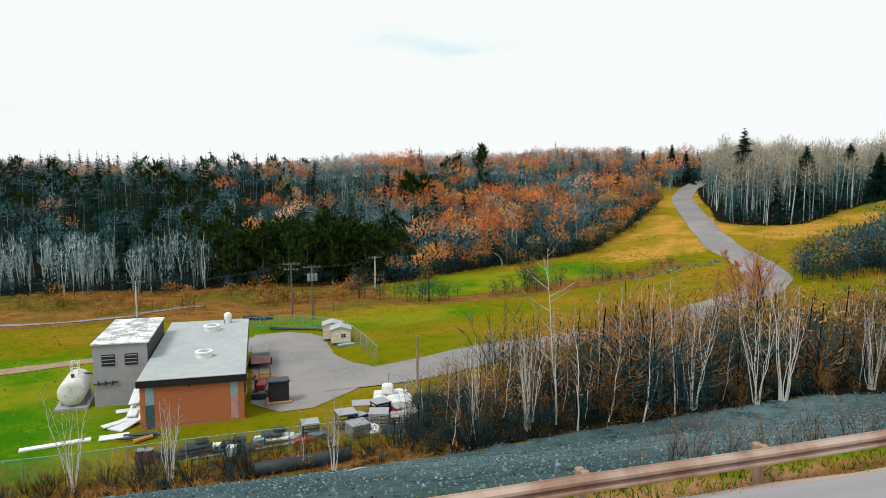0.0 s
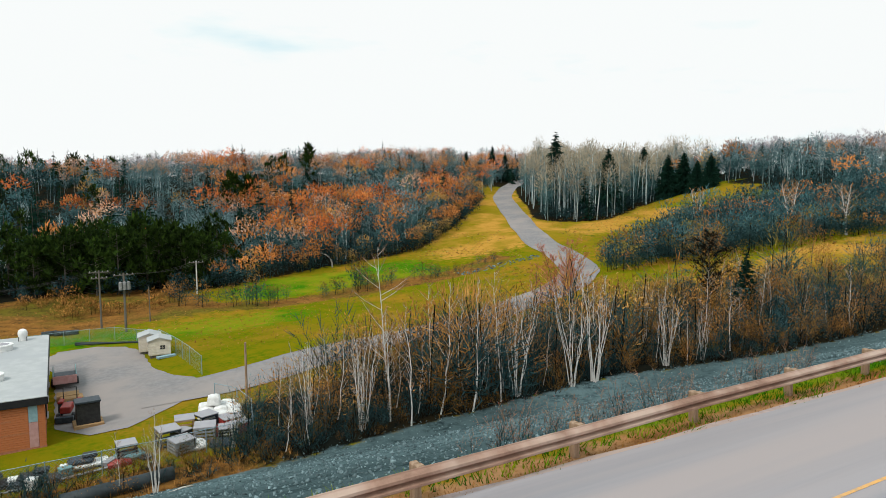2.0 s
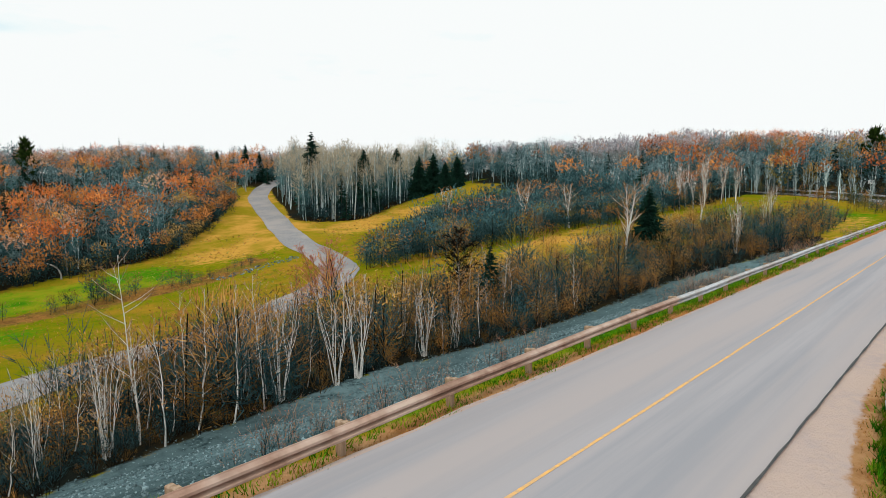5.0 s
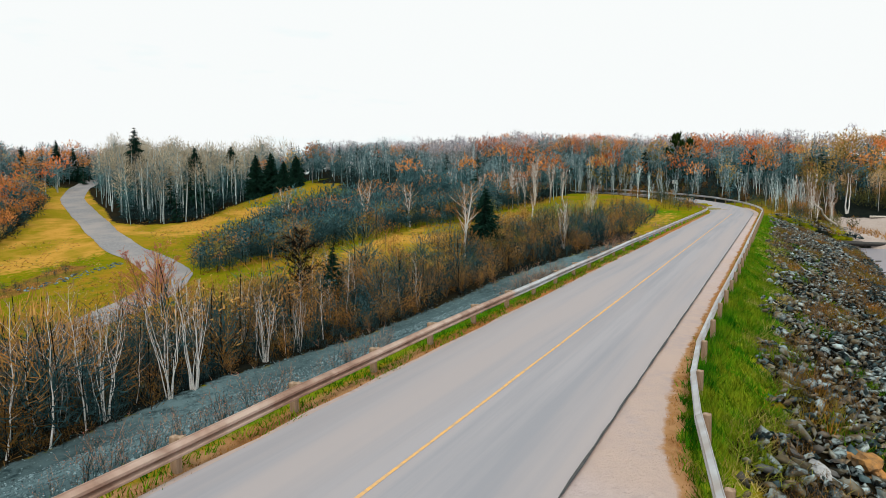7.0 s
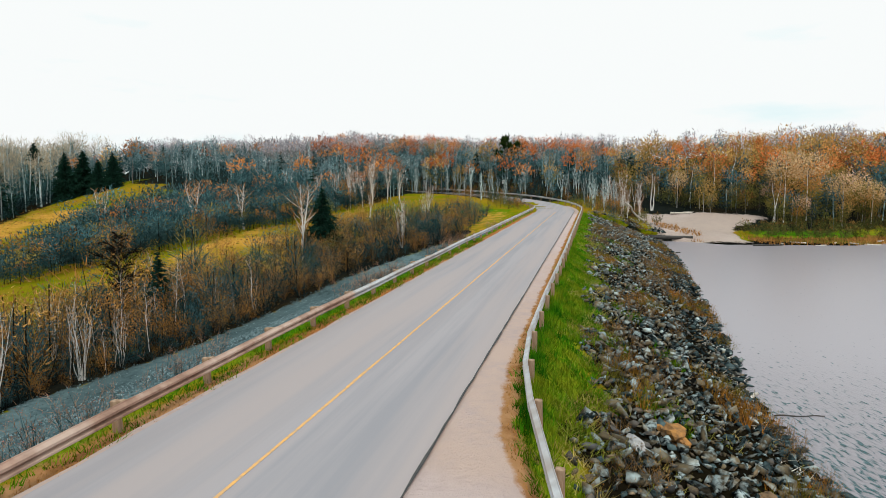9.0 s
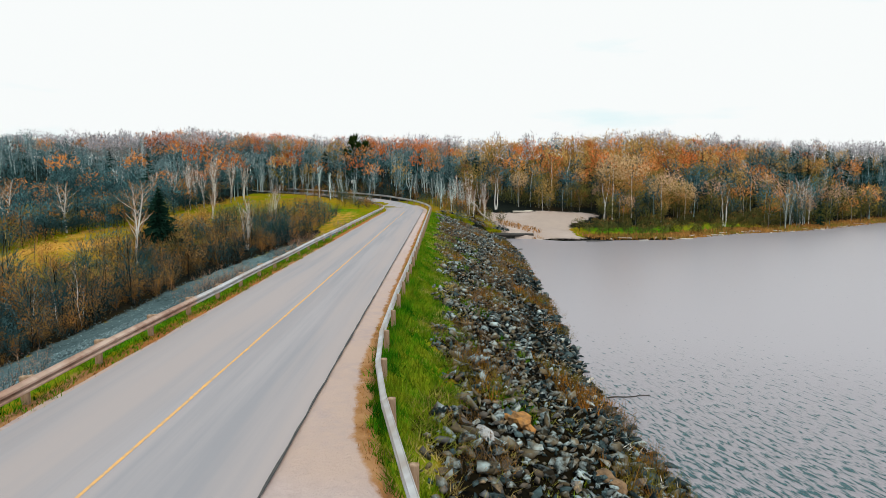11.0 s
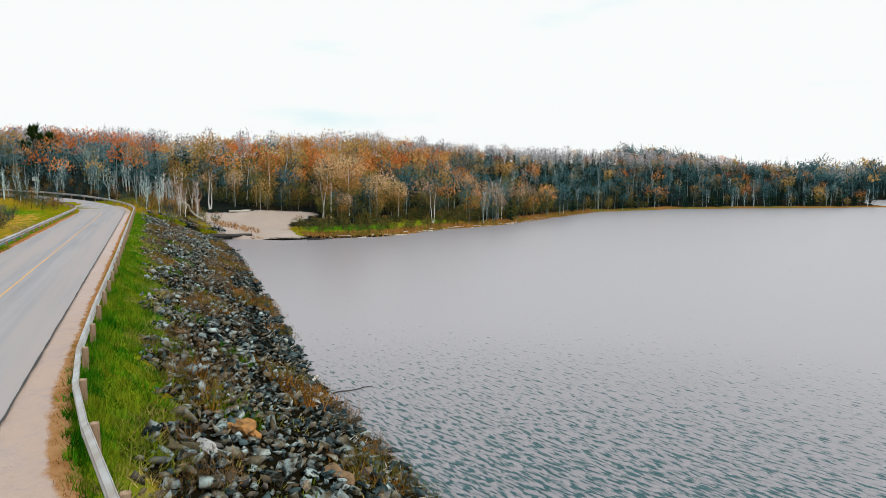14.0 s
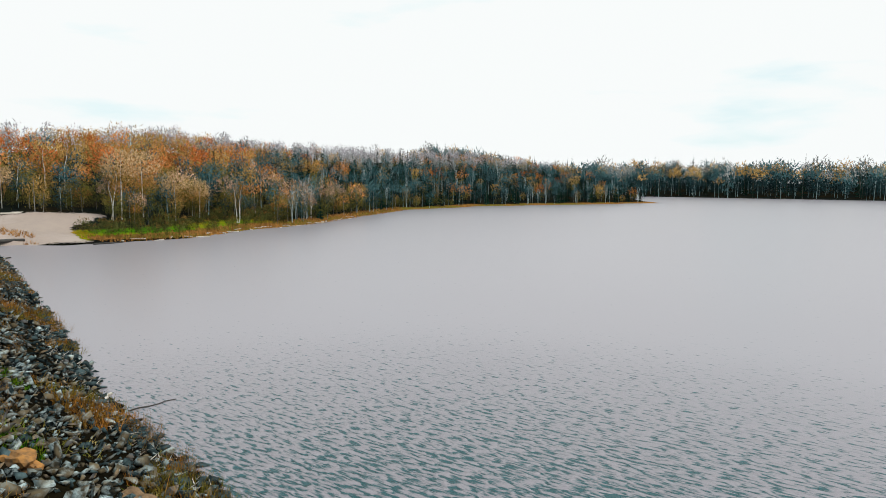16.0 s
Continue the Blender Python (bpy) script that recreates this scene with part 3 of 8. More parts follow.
# W-beam section: outward offset and height
W_BEAM = [(-0.01, -0.19), (0.0, -0.16), (0.11, -0.112), (0.11, -0.075), (-0.005, -0.012), (-0.005, 0.008), (0.11, 0.045), (0.11, 0.105), (0.0, 0.16), (-0.01, 0.19)]


def beam_panel(p, q, side, nudge=0.0):
    """One rail panel between two posts. side: +1 if it faces +y."""
    bm = bmesh.new()
    d = (Vector(q) - Vector(p))
    n = Vector((-d.y, d.x, 0)).normalized() * side
    d.normalize()
    ends = (Vector(p) - d * 0.12 + n * nudge, Vector(q) + d * 0.12 + n * nudge)
    th = 0.012
    prof = [(o + 0.02, h) for o, h in W_BEAM] + [(o + 0.02 - th, h) for o, h in reversed(W_BEAM)]
    rings = [[bm.verts.new(e + n * o + Vector((0, 0, h))) for o, h in prof] for e in ends]
    k = len(prof)
    for i in range(k):
        bm.faces.new((rings[0][i], rings[0][(i + 1) % k], rings[1][(i + 1) % k], rings[1][i]))
    bm.faces.new(rings[0])
    bm.faces.new(rings[1])
    return bm


def guard_rail(name, stations, offset, side, steel, label, top=0.80, blocks=True, half=0.085):
    """Posts with blocks behind a W-beam, along the main road at the given stations."""
    rng = random.Random(len(label))
    at = []
    for s in stations:
        x, y, a, z = road_line(s)
        o = offset(s) if callable(offset) else offset
        at.append((Vector((x - math.sin(a) * o, y + math.cos(a) * o, z + bank_z(s, o) + top - 0.19 + rng.uniform(-0.025, 0.025))), a))
    rail = thing(name, (at[0][0].x, at[0][0].y, ROAD_Z), 0, label, "guard rail")
    inv = Matrix.Translation((-at[0][0].x, -at[0][0].y, -ROAD_Z))
    post_me = block_me = None
    for i, (p, a) in enumerate(at):
        n = Vector((-math.sin(a), math.cos(a), 0)) * side
        if post_me is None:
            post = part("post", boxed((-half, -half * 1.18, -1.1), (half, half * 1.18, 0.15), 0.02), M_POST, rail, "weathered square wooden post")
            post_me = post.data
            if blocks:
                block_me = part("block", boxed((-0.08, -0.1, -0.17), (0.08, 0.1, 0.17), 0.012), M_POST, rail)
                block, block_me = block_me, block_me.data
        else:
            post = new("post", post_me)
            post.parent = rail
            if blocks:
                block = new("block", block_me)
                block.parent = rail
            tagged(post, "weathered square wooden post")
        turn = Euler((radians(rng.uniform(-2, 2)), radians(rng.uniform(-2, 2)), a)).to_matrix().to_4x4()
        post.matrix_basis = inv @ Matrix.Translation(p - n * (0.32 if blocks else 0.03 + half * 1.18)) @ turn
        if blocks:
            block.matrix_basis = inv @ Matrix.Translation(p - n * 0.115) @ turn
        if i + 1 < len(at):
            bm = beam_panel(p, at[i + 1][0], side, 0.004 * (i % 2))
            bm.transform(inv)
            part("rail_panel", bm, steel(i) if callable(steel) else steel, rail)
    return rail


def left_offset(s):
    return float(np.interp(s, [-10, 3, 13, 20, 60, 300], [3.5, 3.5, 4.0, 4.15, 4.4, 4.6]))


def right_offset(s):
    return float(np.interp(s, [-30, 5, 11, 14, 16, 19.5, 23, 30, 50, 300], [-9.5, -7.8, -6.6, -6.1, -5.7, -5.2, -4.95, -4.9, -5.0, -5.1]))


guard_rail("guard_rail", [9.8 + 4.12 * k for k in range(-6, 48)], left_offset, -1, lambda i: M_STEEL_RUST if i < 11 else M_STEEL, "rust-tinted steel guard rail on wooden posts beside the asphalt")
guard_rail("guard_rail", [12.3 + 3.81 * k for k in range(-4, 51)], right_offset, 1, M_STEEL, "pale galvanised steel guard rail on wooden posts above the lake", blocks=False, half=0.08)


# ---- trees ----
class Geo:
    """Triangles of a plant, in two lists: wood and crown."""

    def __init__(self):
        self.v, self.f, self.m, self.soft = [], [], [], []

    def limb(self, pts, radii, sides=4, m=0):
        rings = []
        for i, p in enumerate(pts):
            d = (pts[min(i + 1, len(pts) - 1)] - pts[max(i - 1, 0)]).normalized()
            u = d.orthogonal().normalized()
            w = d.cross(u)
            k = len(self.v)
            for j in range(sides):
                a = 2 * math.pi * j / sides
                self.v.append(p + (u * math.cos(a) + w * math.sin(a)) * radii[i])
            rings.append(k)
        for a, b in zip(rings, rings[1:]):
            for j in range(sides):
                j2 = (j + 1) % sides
                self.f += [(a + j, a + j2, b + j2), (a + j, b + j2, b + j)]
                self.m += [m, m]

    def blade(self, p, d, length, width, m=1, side=None, soft=None):
        """A thin sliver from p along d, shaded as part of a rounded crown where soft is given."""
        d = d.normalized()
        u = (side or Vector((random_unit(self.rng)))).cross(d)
        if u.length < 1e-3:
            u = d.orthogonal()
        u = u.normalized() * width * 0.5
        k = len(self.v)
        self.v += [p - u, p + u, p + d * length]
        if soft:
            self.soft.append((k, tuple(soft.normalized())))
            if (d * length).cross(u).dot(soft) > 0:
                self.f.append((k + 1, k, k + 2))
                self.m.append(m)
                return
        self.f.append((k, k + 1, k + 2))
        self.m.append(m)

    def arrays(self):
        v, f = np.array([tuple(q) for q in self.v], np.float32), np.array(self.f, np.int32)
        flat = np.cross(v[f[:, 1]] - v[f[:, 0]], v[f[:, 2]] - v[f[:, 0]])
        n = np.zeros_like(v)
        for c in range(3):
            np.add.at(n, f[:, c], flat)
        n /= np.maximum(np.linalg.norm(n, axis=1), 1e-9)[:, None]
        if self.soft:
            k = np.array([q[0] for q in self.soft])
            for c in range(3):
                n[k + c] = np.array([q[1] for q in self.soft])
        return v, f, np.array(self.m, np.int32), n


def random_unit(rng):
    while True:
        q = (rng.uniform(-1, 1), rng.uniform(-1, 1), rng.uniform(-1, 1))
        if 0.05 < q[0] ** 2 + q[1] ** 2 + q[2] ** 2 < 1:
            return q


def bare_tree(seed, h=10.0, r=0.09, stems=1, crown_from=0.35, limbs=16, twigs=12, spread=0.28, tw=0.03, buds=0, bud=0.12, splay=0.16, droop=0.0, sides=5, bough=1):
    """A leafless broadleaf: stems (0), branches and twigs (1), swelling buds (2)."""
    rng = random.Random(seed)
    g = Geo()
    g.rng = rng
    for s in range(stems):
        a0 = 2 * math.pi * (s / stems) + rng.uniform(-0.5, 0.5)
        out = splay * rng.uniform(0.4, 1.2) * (stems > 1) + rng.uniform(0, 0.05)
        hh = h * rng.uniform(0.72, 1.0) if stems > 1 else h
        base = Vector((math.cos(a0), math.sin(a0), 0)) * 0.22 * rng.uniform(0.4, 1.2) * (stems > 1)
        pts, n = [], 6
        wob = Vector((rng.uniform(-1, 1), rng.uniform(-1, 1), 0)) * 0.036 * hh
        if stems == 1:
            out += rng.uniform(0.0, 0.09)
        for i in range(n + 1):
            t = i / n
            pts.append(base + Vector((math.cos(a0) * out * hh * t ** 1.25, math.sin(a0) * out * hh * t ** 1.25, hh * t - 0.15 * (i == 0))) + wob * (math.sin(t * 5 + s) - math.sin(s)) + Vector((rng.uniform(-1, 1), rng.uniform(-1, 1), 0)) * 0.013 * hh * (i > 0))
        g.limb(pts, [max(0.008, r * (1.15 - 1.1 * (i / n))) * (1.3 if i == 0 else 1) for i in range(n + 1)], sides)
        for b in range(limbs):
            t = crown_from + (1 - crown_from) * (b + rng.random()) / limbs
            t = min(t, 0.985)
            i = min(int(t * n), n - 1)
            p = pts[i].lerp(pts[i + 1], t * n - i)
            a = rng.uniform(0, 2 * math.pi)
            shape = math.sin(math.pi * min(1, (t - crown_from) / (1 - crown_from) * 0.8 + 0.2)) ** 0.7
            ln = hh * spread * shape * rng.uniform(0.35, 1.25) + 0.2
            up = rng.uniform(0.4, 1.7)
            d = Vector((math.cos(a), math.sin(a), up)).normalized()
            mid = p + d * ln * 0.55 + Vector((0, 0, 0.03 * ln))
            end = mid + (d + Vector((0, 0, 0.25 - droop))).normalized() * ln * 0.5
            rr = r * 0.36 * (1.2 - t)
            g.limb([p, mid, end], [rr + 0.006, rr * 0.6 + 0.004, 0.003], 3, bough)
            for k in range(twigs):
                u = rng.uniform(0.15, 1.0)
                q = p.lerp(mid, u / 0.55) if u < 0.55 else mid.lerp(end, (u - 0.55) / 0.45)
                dd = (d + Vector(random_unit(rng)) * 0.95 + Vector((0, 0, 0.35 - droop))).normalized()
                tl = ln * rng.uniform(0.16, 0.42) + 0.12
                g.blade(q, dd, tl, tw * rng.uniform(0.6, 1.3))
                if buds and rng.random() < buds:
                    for _ in range(2):
                        g.blade(q + dd * tl * rng.uniform(0.4, 1.0), Vector(random_unit(rng)), bud * rng.uniform(0.7, 1.6), bud * rng.uniform(0.5, 0.9), 2)
    return g.arrays()


def spruce_tree(seed, h=12.0, tiers=16, per=9, width=0.19, sub=3, gap=0.06, fat=0.14):
    """A conifer: stem (0), drooping branches hung with needle sprays (1)."""
    rng = random.Random(seed)
    g = Geo()
    g.rng = rng
    g.limb([Vector((0, 0, -0.2)), Vector((0, 0, h * 0.5)), Vector((0, 0, h))], [h * 0.013, h * 0.008, 0.01], 5)
    for k in range(tiers):
        t = gap + (1 - gap) * (k + 0.3) / tiers
        z = h * t
        ln = h * width * (1 - t) ** 0.8 * rng.uniform(0.85, 1.1) + 0.12
        for b in range(per):
            a = 2 * math.pi * (b + rng.random() * 0.8) / per + k
            l2 = ln * rng.uniform(0.65, 1.15)
            d = Vector((math.cos(a), math.sin(a), 0.12 - 0.45 * (1 - t)))
            p = Vector((0, 0, z + rng.uniform(-0.5, 0.5) * h / tiers))
            g.blade(p, d, l2, l2 * 0.42, 1, Vector((0, 0, 1)))
            g.blade(p, d + Vector((0, 0, 0.12)), l2 * 0.9, l2 * 0.3, 1, Vector((-math.sin(a), math.cos(a), 0.2)))
            for j in range(sub):
                u = rng.uniform(0.25, 0.95)
                q = p + d.normalized() * l2 * u
                g.blade(q, Vector((math.cos(a) * 0.6, math.sin(a) * 0.6, 0)) + Vector(random_unit(rng)) * 0.7 - Vector((0, 0, 0.3)), l2 * rng.uniform(0.2, 0.38), fat * l2, 1)
    return g.arrays()


def pine_tree(seed, h=10.0, clumps=26, per=16, wide=0.34):
    """A bushy pine: stem and limbs (0), tufts of needles (1)."""
    rng = random.Random(seed)
    g = Geo()
    g.rng = rng
    g.limb([Vector((0, 0, -0.2)), Vector((0, 0, h * 0.5)), Vector((0, 0, h * 0.95))], [h * 0.016, h * 0.011, 0.02], 5)
    for k in range(clumps):
        t = 0.04 + 0.94 * (k + rng.random()) / clumps
        a = rng.uniform(0, 6.283)
        rad = h * wide * math.sin(math.pi * min(1, 0.22 + t * 0.75)) * rng.uniform(0.55, 1.1)
        c = Vector((math.cos(a) * rad, math.sin(a) * rad, h * t + 0.12 * rad))
        g.limb([Vector((0, 0, h * t - 0.2 * rad)), c], [0.05, 0.015], 3)
        size = h * 0.16 * rng.uniform(0.7, 1.25)
        for _ in range(per):
            o = Vector(random_unit(rng))
            g.blade(c + o * size * 0.5, o * 0.6 + Vector((0, 0, 0.6)) + Vector(random_unit(rng)) * 0.4, size * rng.uniform(0.4, 0.75), size * rng.uniform(0.2, 0.34), 1, o)
    return g.arrays()


def shrub(seed, h=2.2, stems=14, twigs=8, tw=0.022, width=0.5, buds=0.0, bud=0.06):
    """A leafless bush: stems (0), twigs (1), buds (2)."""
    rng = random.Random(seed)
    g = Geo()
    g.rng = rng
    for s in range(stems):
        a = rng.uniform(0, 6.283)
        o = rng.uniform(0.1, 1.0) * width
        hh = h * rng.uniform(0.5, 1.08) * (1 - 0.25 * o)
        p = Vector((math.cos(a), math.sin(a), 0)) * rng.uniform(0, 0.4) - Vector((0, 0, 0.1))
        q = p + Vector((math.cos(a) * o * hh * 0.5, math.sin(a) * o * hh * 0.5, hh * 0.55))
        e = q + Vector((math.cos(a) * o * hh * 0.35 + rng.uniform(-0.2, 0.2), math.sin(a) * o * hh * 0.35 + rng.uniform(-0.2, 0.2), hh * 0.45))
        side = Vector(random_unit(rng))
        g.blade(p, q - p, (q - p).length * 1.25, tw * 1.8, 0, side)
        g.blade(p + (q - p) * 0.7, e - q, (e - q).length * 1.3, tw * 1.2, 0, side)
        for k in range(twigs):
            u = rng.uniform(0.1, 1.0)
            b = p.lerp(q, u * 2) if u < 0.5 else q.lerp(e, u * 2 - 1)
            d = (e - p).normalized() + Vector(random_unit(rng)) * 0.85
            tl = hh * rng.uniform(0.12, 0.32)
            g.blade(b, d, tl, tw * rng.uniform(0.5, 1.2))
            if buds and rng.random() < buds:
                g.blade(b + d.normalized() * tl * 0.8, Vector(random_unit(rng)), bud * rng.uniform(0.8, 1.6), bud * 0.7, 2)
    return g.arrays()


def scatter(spots, x0, x1, y0, y1, spacing, seed):
    """A jittered grid of places that the test spots(x, y) lets through."""
    rng = np.random.default_rng(seed)
    gx, gy = np.meshgrid(np.arange(x0, x1, spacing), np.arange(y0, y1, spacing), indexing="ij")
    x = gx.ravel() + rng.uniform(-0.5, 0.5, gx.size) * spacing
    y = gy.ravel() + rng.uniform(-0.5, 0.5, gx.size) * spacing
    k = spots(x, y)
    return np.stack([x[k], y[k]], 1)


def woods(name, kinds, places, materials, label, size=(0.75, 1.2), seed=0, category="woods", lower=0.0, squash=0.12, swell=0.15, taper=None):
    """Many plants joined into one object: kinds are templates, each place takes one of them."""
    rng = np.random.default_rng(seed + 11)
    n = len(places)
    if not n:
        return None
    pick = rng.integers(0, len(kinds), n)
    sc, rot = rng.uniform(size[0], size[1], n), rng.uniform(0, 2 * np.pi, n)
    sc = sc * (1 + swell * np.sin(places[:, 0] * 0.45 + 1.3 * np.sin(places[:, 1] * 0.31)) * np.cos(places[:, 1] * 0.37 + seed))
    sc = sc * np.where((places[:, 0] > 125) & (places[:, 1] < 2), np.interp(places[:, 1], [-75, -45, -5], [1.0, 0.98, 0.92]), 1.0)
    if taper:
        sc = sc * np.interp(places[:, 0], *taper)
    tint = np.clip(rng.normal(0.5, 0.2, n), 0, 1)
    gz = height(places[:, 0], places[:, 1]) - lower
    vs, fs, ms, ts, ns, base = [], [], [], [], [], 0
    for k, (v, f, m, nn) in enumerate(kinds):
        i = np.where(pick == k)[0]
        if not len(i):
            continue
        c, s = np.cos(rot[i])[:, None], np.sin(rot[i])[:, None]
        wide = sc[i] * (1 + rng.uniform(-squash, squash, len(i)))
        x = (v[None, :, 0] * c - v[None, :, 1] * s) * wide[:, None] + places[i, 0][:, None]
        y = (v[None, :, 0] * s + v[None, :, 1] * c) * wide[:, None] + places[i, 1][:, None]
        z = v[None, :, 2] * sc[i][:, None] + gz[i][:, None]
        vs.append(np.stack([x, y, z], 2).reshape(-1, 3))
        fs.append((f[None] + (np.arange(len(i)) * len(v))[:, None, None] + base).reshape(-1, 3))
        ns.append(np.stack([nn[None, :, 0] * c - nn[None, :, 1] * s, nn[None, :, 0] * s + nn[None, :, 1] * c, np.repeat(nn[None, :, 2], len(i), 0)], 2).reshape(-1, 3))
        ms.append(np.tile(m, len(i)))
        ts.append(np.repeat(tint[i], len(v)))
        base += len(i) * len(v)
    ob = big_mesh(name, np.concatenate(vs), np.concatenate(fs), materials, np.concatenate(ms), np.concatenate(ts), normals=np.concatenate(ns))
    return tagged(ob, label, category, kind="stuff")


def plant_parts(name, kind, materials, names, label, category, group=""):
    """One plant as a thing: its wood and its crown are parts."""
    v, f, m, nn = kind
    root = thing(name, label=label, category=category, group=group)
    for j, nm in enumerate(names):
        sel = f[np.isin(m, j if isinstance(j, (list, tuple)) else [j] if j + 1 < len(names) else list(range(j, 3)))]
        mm = m[np.isin(m, [j] if j + 1 < len(names) else list(range(j, 3)))]
        used = np.unique(sel)
        remap = np.zeros(len(v), np.int32)
        remap[used] = np.arange(len(used))
        ob = big_mesh(nm, v[used], remap[sel], materials[j:] if j + 1 == len(names) else [materials[j]], mm - j, np.full(len(used), 0.5), normals=nn[used])
        ob.parent = root
    return root


def forest_tree(seed, h=12.0, low=0.3, wide=0.22, twigs=95, tw=0.11, reach=0.1, r=0.085, tip=2.0):
    """A leafless tree of the far woods: stem (0), a rounded haze of fine twigs (1) and, above the share tip of its height, budding tips (2)."""
    rng = random.Random(seed)
    g = Geo()
    g.rng = rng
    lean = Vector((rng.uniform(-1, 1), rng.uniform(-1, 1), 0)) * 0.09 * h
    g.limb([Vector((0, 0, -0.3)), lean * 0.2 + Vector((rng.uniform(-1, 1), rng.uniform(-1, 1), 0)) * 0.03 * h + Vector((0, 0, h * 0.5)), lean + Vector((0, 0, h * 0.95))], [r, r * 0.7, 0.015], 3)
    mid, tall = h * (1 + low) / 2, h * (1 - low) / 2
    lobes = [Vector(random_unit(rng)) for _ in range(5)]
    for k in range(twigs):
        o = Vector(random_unit(rng)).normalized()
        bulge = 0.78 + 0.3 * max(0.0, max(o.dot(q) for q in lobes))
        u = bulge * rng.random() ** 0.45
        c = lean * 0.7 + Vector((o.x * h * wide * u, o.y * h * wide * u, mid + o.z * tall * u))
        if k % 7 == 0:
            p = lean * 0.6 + Vector((0, 0, max(h * 0.15, c.z - 0.8 * h * wide * u - 0.5)))
            g.blade(p, c - p, (c - p).length, tw * 1.1)
        d = Vector((o.x, o.y, o.z * 0.6 + 0.55)) + Vector(random_unit(rng)) * 0.55
        share = (c.z / h - low) / (1 - low) + 0.35 * (math.hypot(c.x, c.y) / (h * wide) - 0.5) + rng.uniform(-0.12, 0.12)
        g.blade(c, d, h * reach * rng.uniform(0.6, 1.3), tw * rng.uniform(0.6, 1.4), 2 if share > tip else 1)
    return g.arrays()


def dome_tree(seed, h=11.0, wide=0.38, shell=150, rays=55, bud=0.42, cut=0.1, low=0.05):
    """A round-crowned bare tree: stem (0), rising branches (1) and a domed shell of fine twig ends, budding (2) above the cut."""
    rng = random.Random(seed)
    g = Geo()
    g.rng = rng
    lean = Vector((rng.uniform(-1, 1), rng.uniform(-1, 1), 0)) * 0.05 * h
    mid = h * (0.52 + low * 0.4)
    g.limb([Vector((0, 0, -0.3)), lean * 0.4 + Vector((0, 0, h * 0.45)), lean + Vector((0, 0, h * 0.85))], [0.011 * h, 0.007 * h, 0.02], 3)
    lobes = [(Vector(random_unit(rng)) + Vector((0, 0, 0.5))).normalized() for _ in range(7)]

    def surface(o, k):
        bulge = 0.66 + 0.4 * max(0.0, max(o.dot(q) for q in lobes)) ** 3
        tall = (h - mid) if o.z > 0 else mid * (1 - low)
        return lean * 0.7 + Vector((o.x * h * wide * bulge * k, o.y * h * wide * bulge * k, mid + o.z * tall * min(1.05, bulge + 0.12) * k))

    for k in range(rays):
        o = Vector(random_unit(rng)).normalized()
        o.z = rng.uniform(-0.35, 0.95)
        e = surface(o.normalized(), rng.uniform(0.75, 1.05))
        p = Vector((e.x * 0.35, e.y * 0.35, max(0.05 * h, e.z - h * rng.uniform(0.2, 0.4))))
        g.blade(p, e - p, (e - p).length * 1.05, rng.uniform(0.04, 0.075) * h / 11, 1, o)
    for k in range(shell):
        o = Vector(random_unit(rng))
        o.z = o.z * 0.9 + (0.22 if low > 0.3 else 0.08)
        o.normalize()
        c = surface(o, rng.uniform(0.55, 0.97))
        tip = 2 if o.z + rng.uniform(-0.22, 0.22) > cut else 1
        d = o * 0.3 + Vector((0, 0, 0.35)) + Vector(random_unit(rng))
        g.blade(c, d, bud * rng.uniform(1.1, 2.3), bud * rng.uniform(0.45, 0.85), tip, o + Vector((0, 0, 0.2)) + Vector(random_unit(rng)) * 0.3, o + Vector((0, 0, 0.35)) + Vector(random_unit(rng)) * 0.35)
    return g.arrays()


def white_tree(seed, h=11.0, stems=2, r=0.1):
    """A far birch: white stems and boughs (0), grey twigs (1)."""
    rng = random.Random(seed)
    g = Geo()
    g.rng = rng
    for s in range(stems):
        a = rng.uniform(0, 6.283)
        o = Vector((math.cos(a), math.sin(a), 0)) * h * rng.uniform(0.02, 0.16)
        hh = h * rng.uniform(0.75, 1.0)
        pts = [Vector((0, 0, -0.3)), o * 0.3 + Vector((rng.uniform(-0.3, 0.3), rng.uniform(-0.3, 0.3), hh * 0.4)), o * 0.75 + Vector((rng.uniform(-0.4, 0.4), rng.uniform(-0.4, 0.4), hh * 0.72)), o + Vector((0, 0, hh))]
        g.limb(pts, [r, r * 0.8, r * 0.5, 0.015], 3)
        for k in range(16):
            t = rng.uniform(0.35, 0.95)
            i = 0 if t < 0.4 else 1 if t < 0.72 else 2
            p = pts[i].lerp(pts[i + 1], (t - (0, 0.4, 0.72)[i]) / (0.4, 0.32, 0.28)[i])
            b = rng.uniform(0, 6.283)
            d = Vector((math.cos(b), math.sin(b), rng.uniform(0.7, 1.6)))
            ln = hh * rng.uniform(0.08, 0.2) * (1.2 - 0.5 * t)
            g.blade(p, d, ln, 0.10, 0)
            for _ in range(3):
                g.blade(p + d.normalized() * ln * rng.uniform(0.3, 1), d + Vector(random_unit(rng)), ln * 0.6, 0.09, 1)
    return g.arrays()


FOREST_WHITE = [white_tree(90 + k, 10.0, 2 + k % 3, 0.085) for k in range(6)]
FOREST_GREY = [dome_tree(100 + k, 10.5, 0.31, 160, 18, 0.46, 0.25, 0.16) for k in range(6)]
FOREST_RED = [dome_tree(120 + k, 10.0, 0.40, 240, 18, 0.48, 0.2, 0.15) for k in range(6)]
SHORE_FINE = [dome_tree(130 + k, 9.0, 0.40, 400, 24, 0.31, -0.1, 0.15) for k in range(5)]
FOREST_SPRUCE = [spruce_tree(140 + k, 11, 12, 6, 0.235, 1) for k in range(4)]
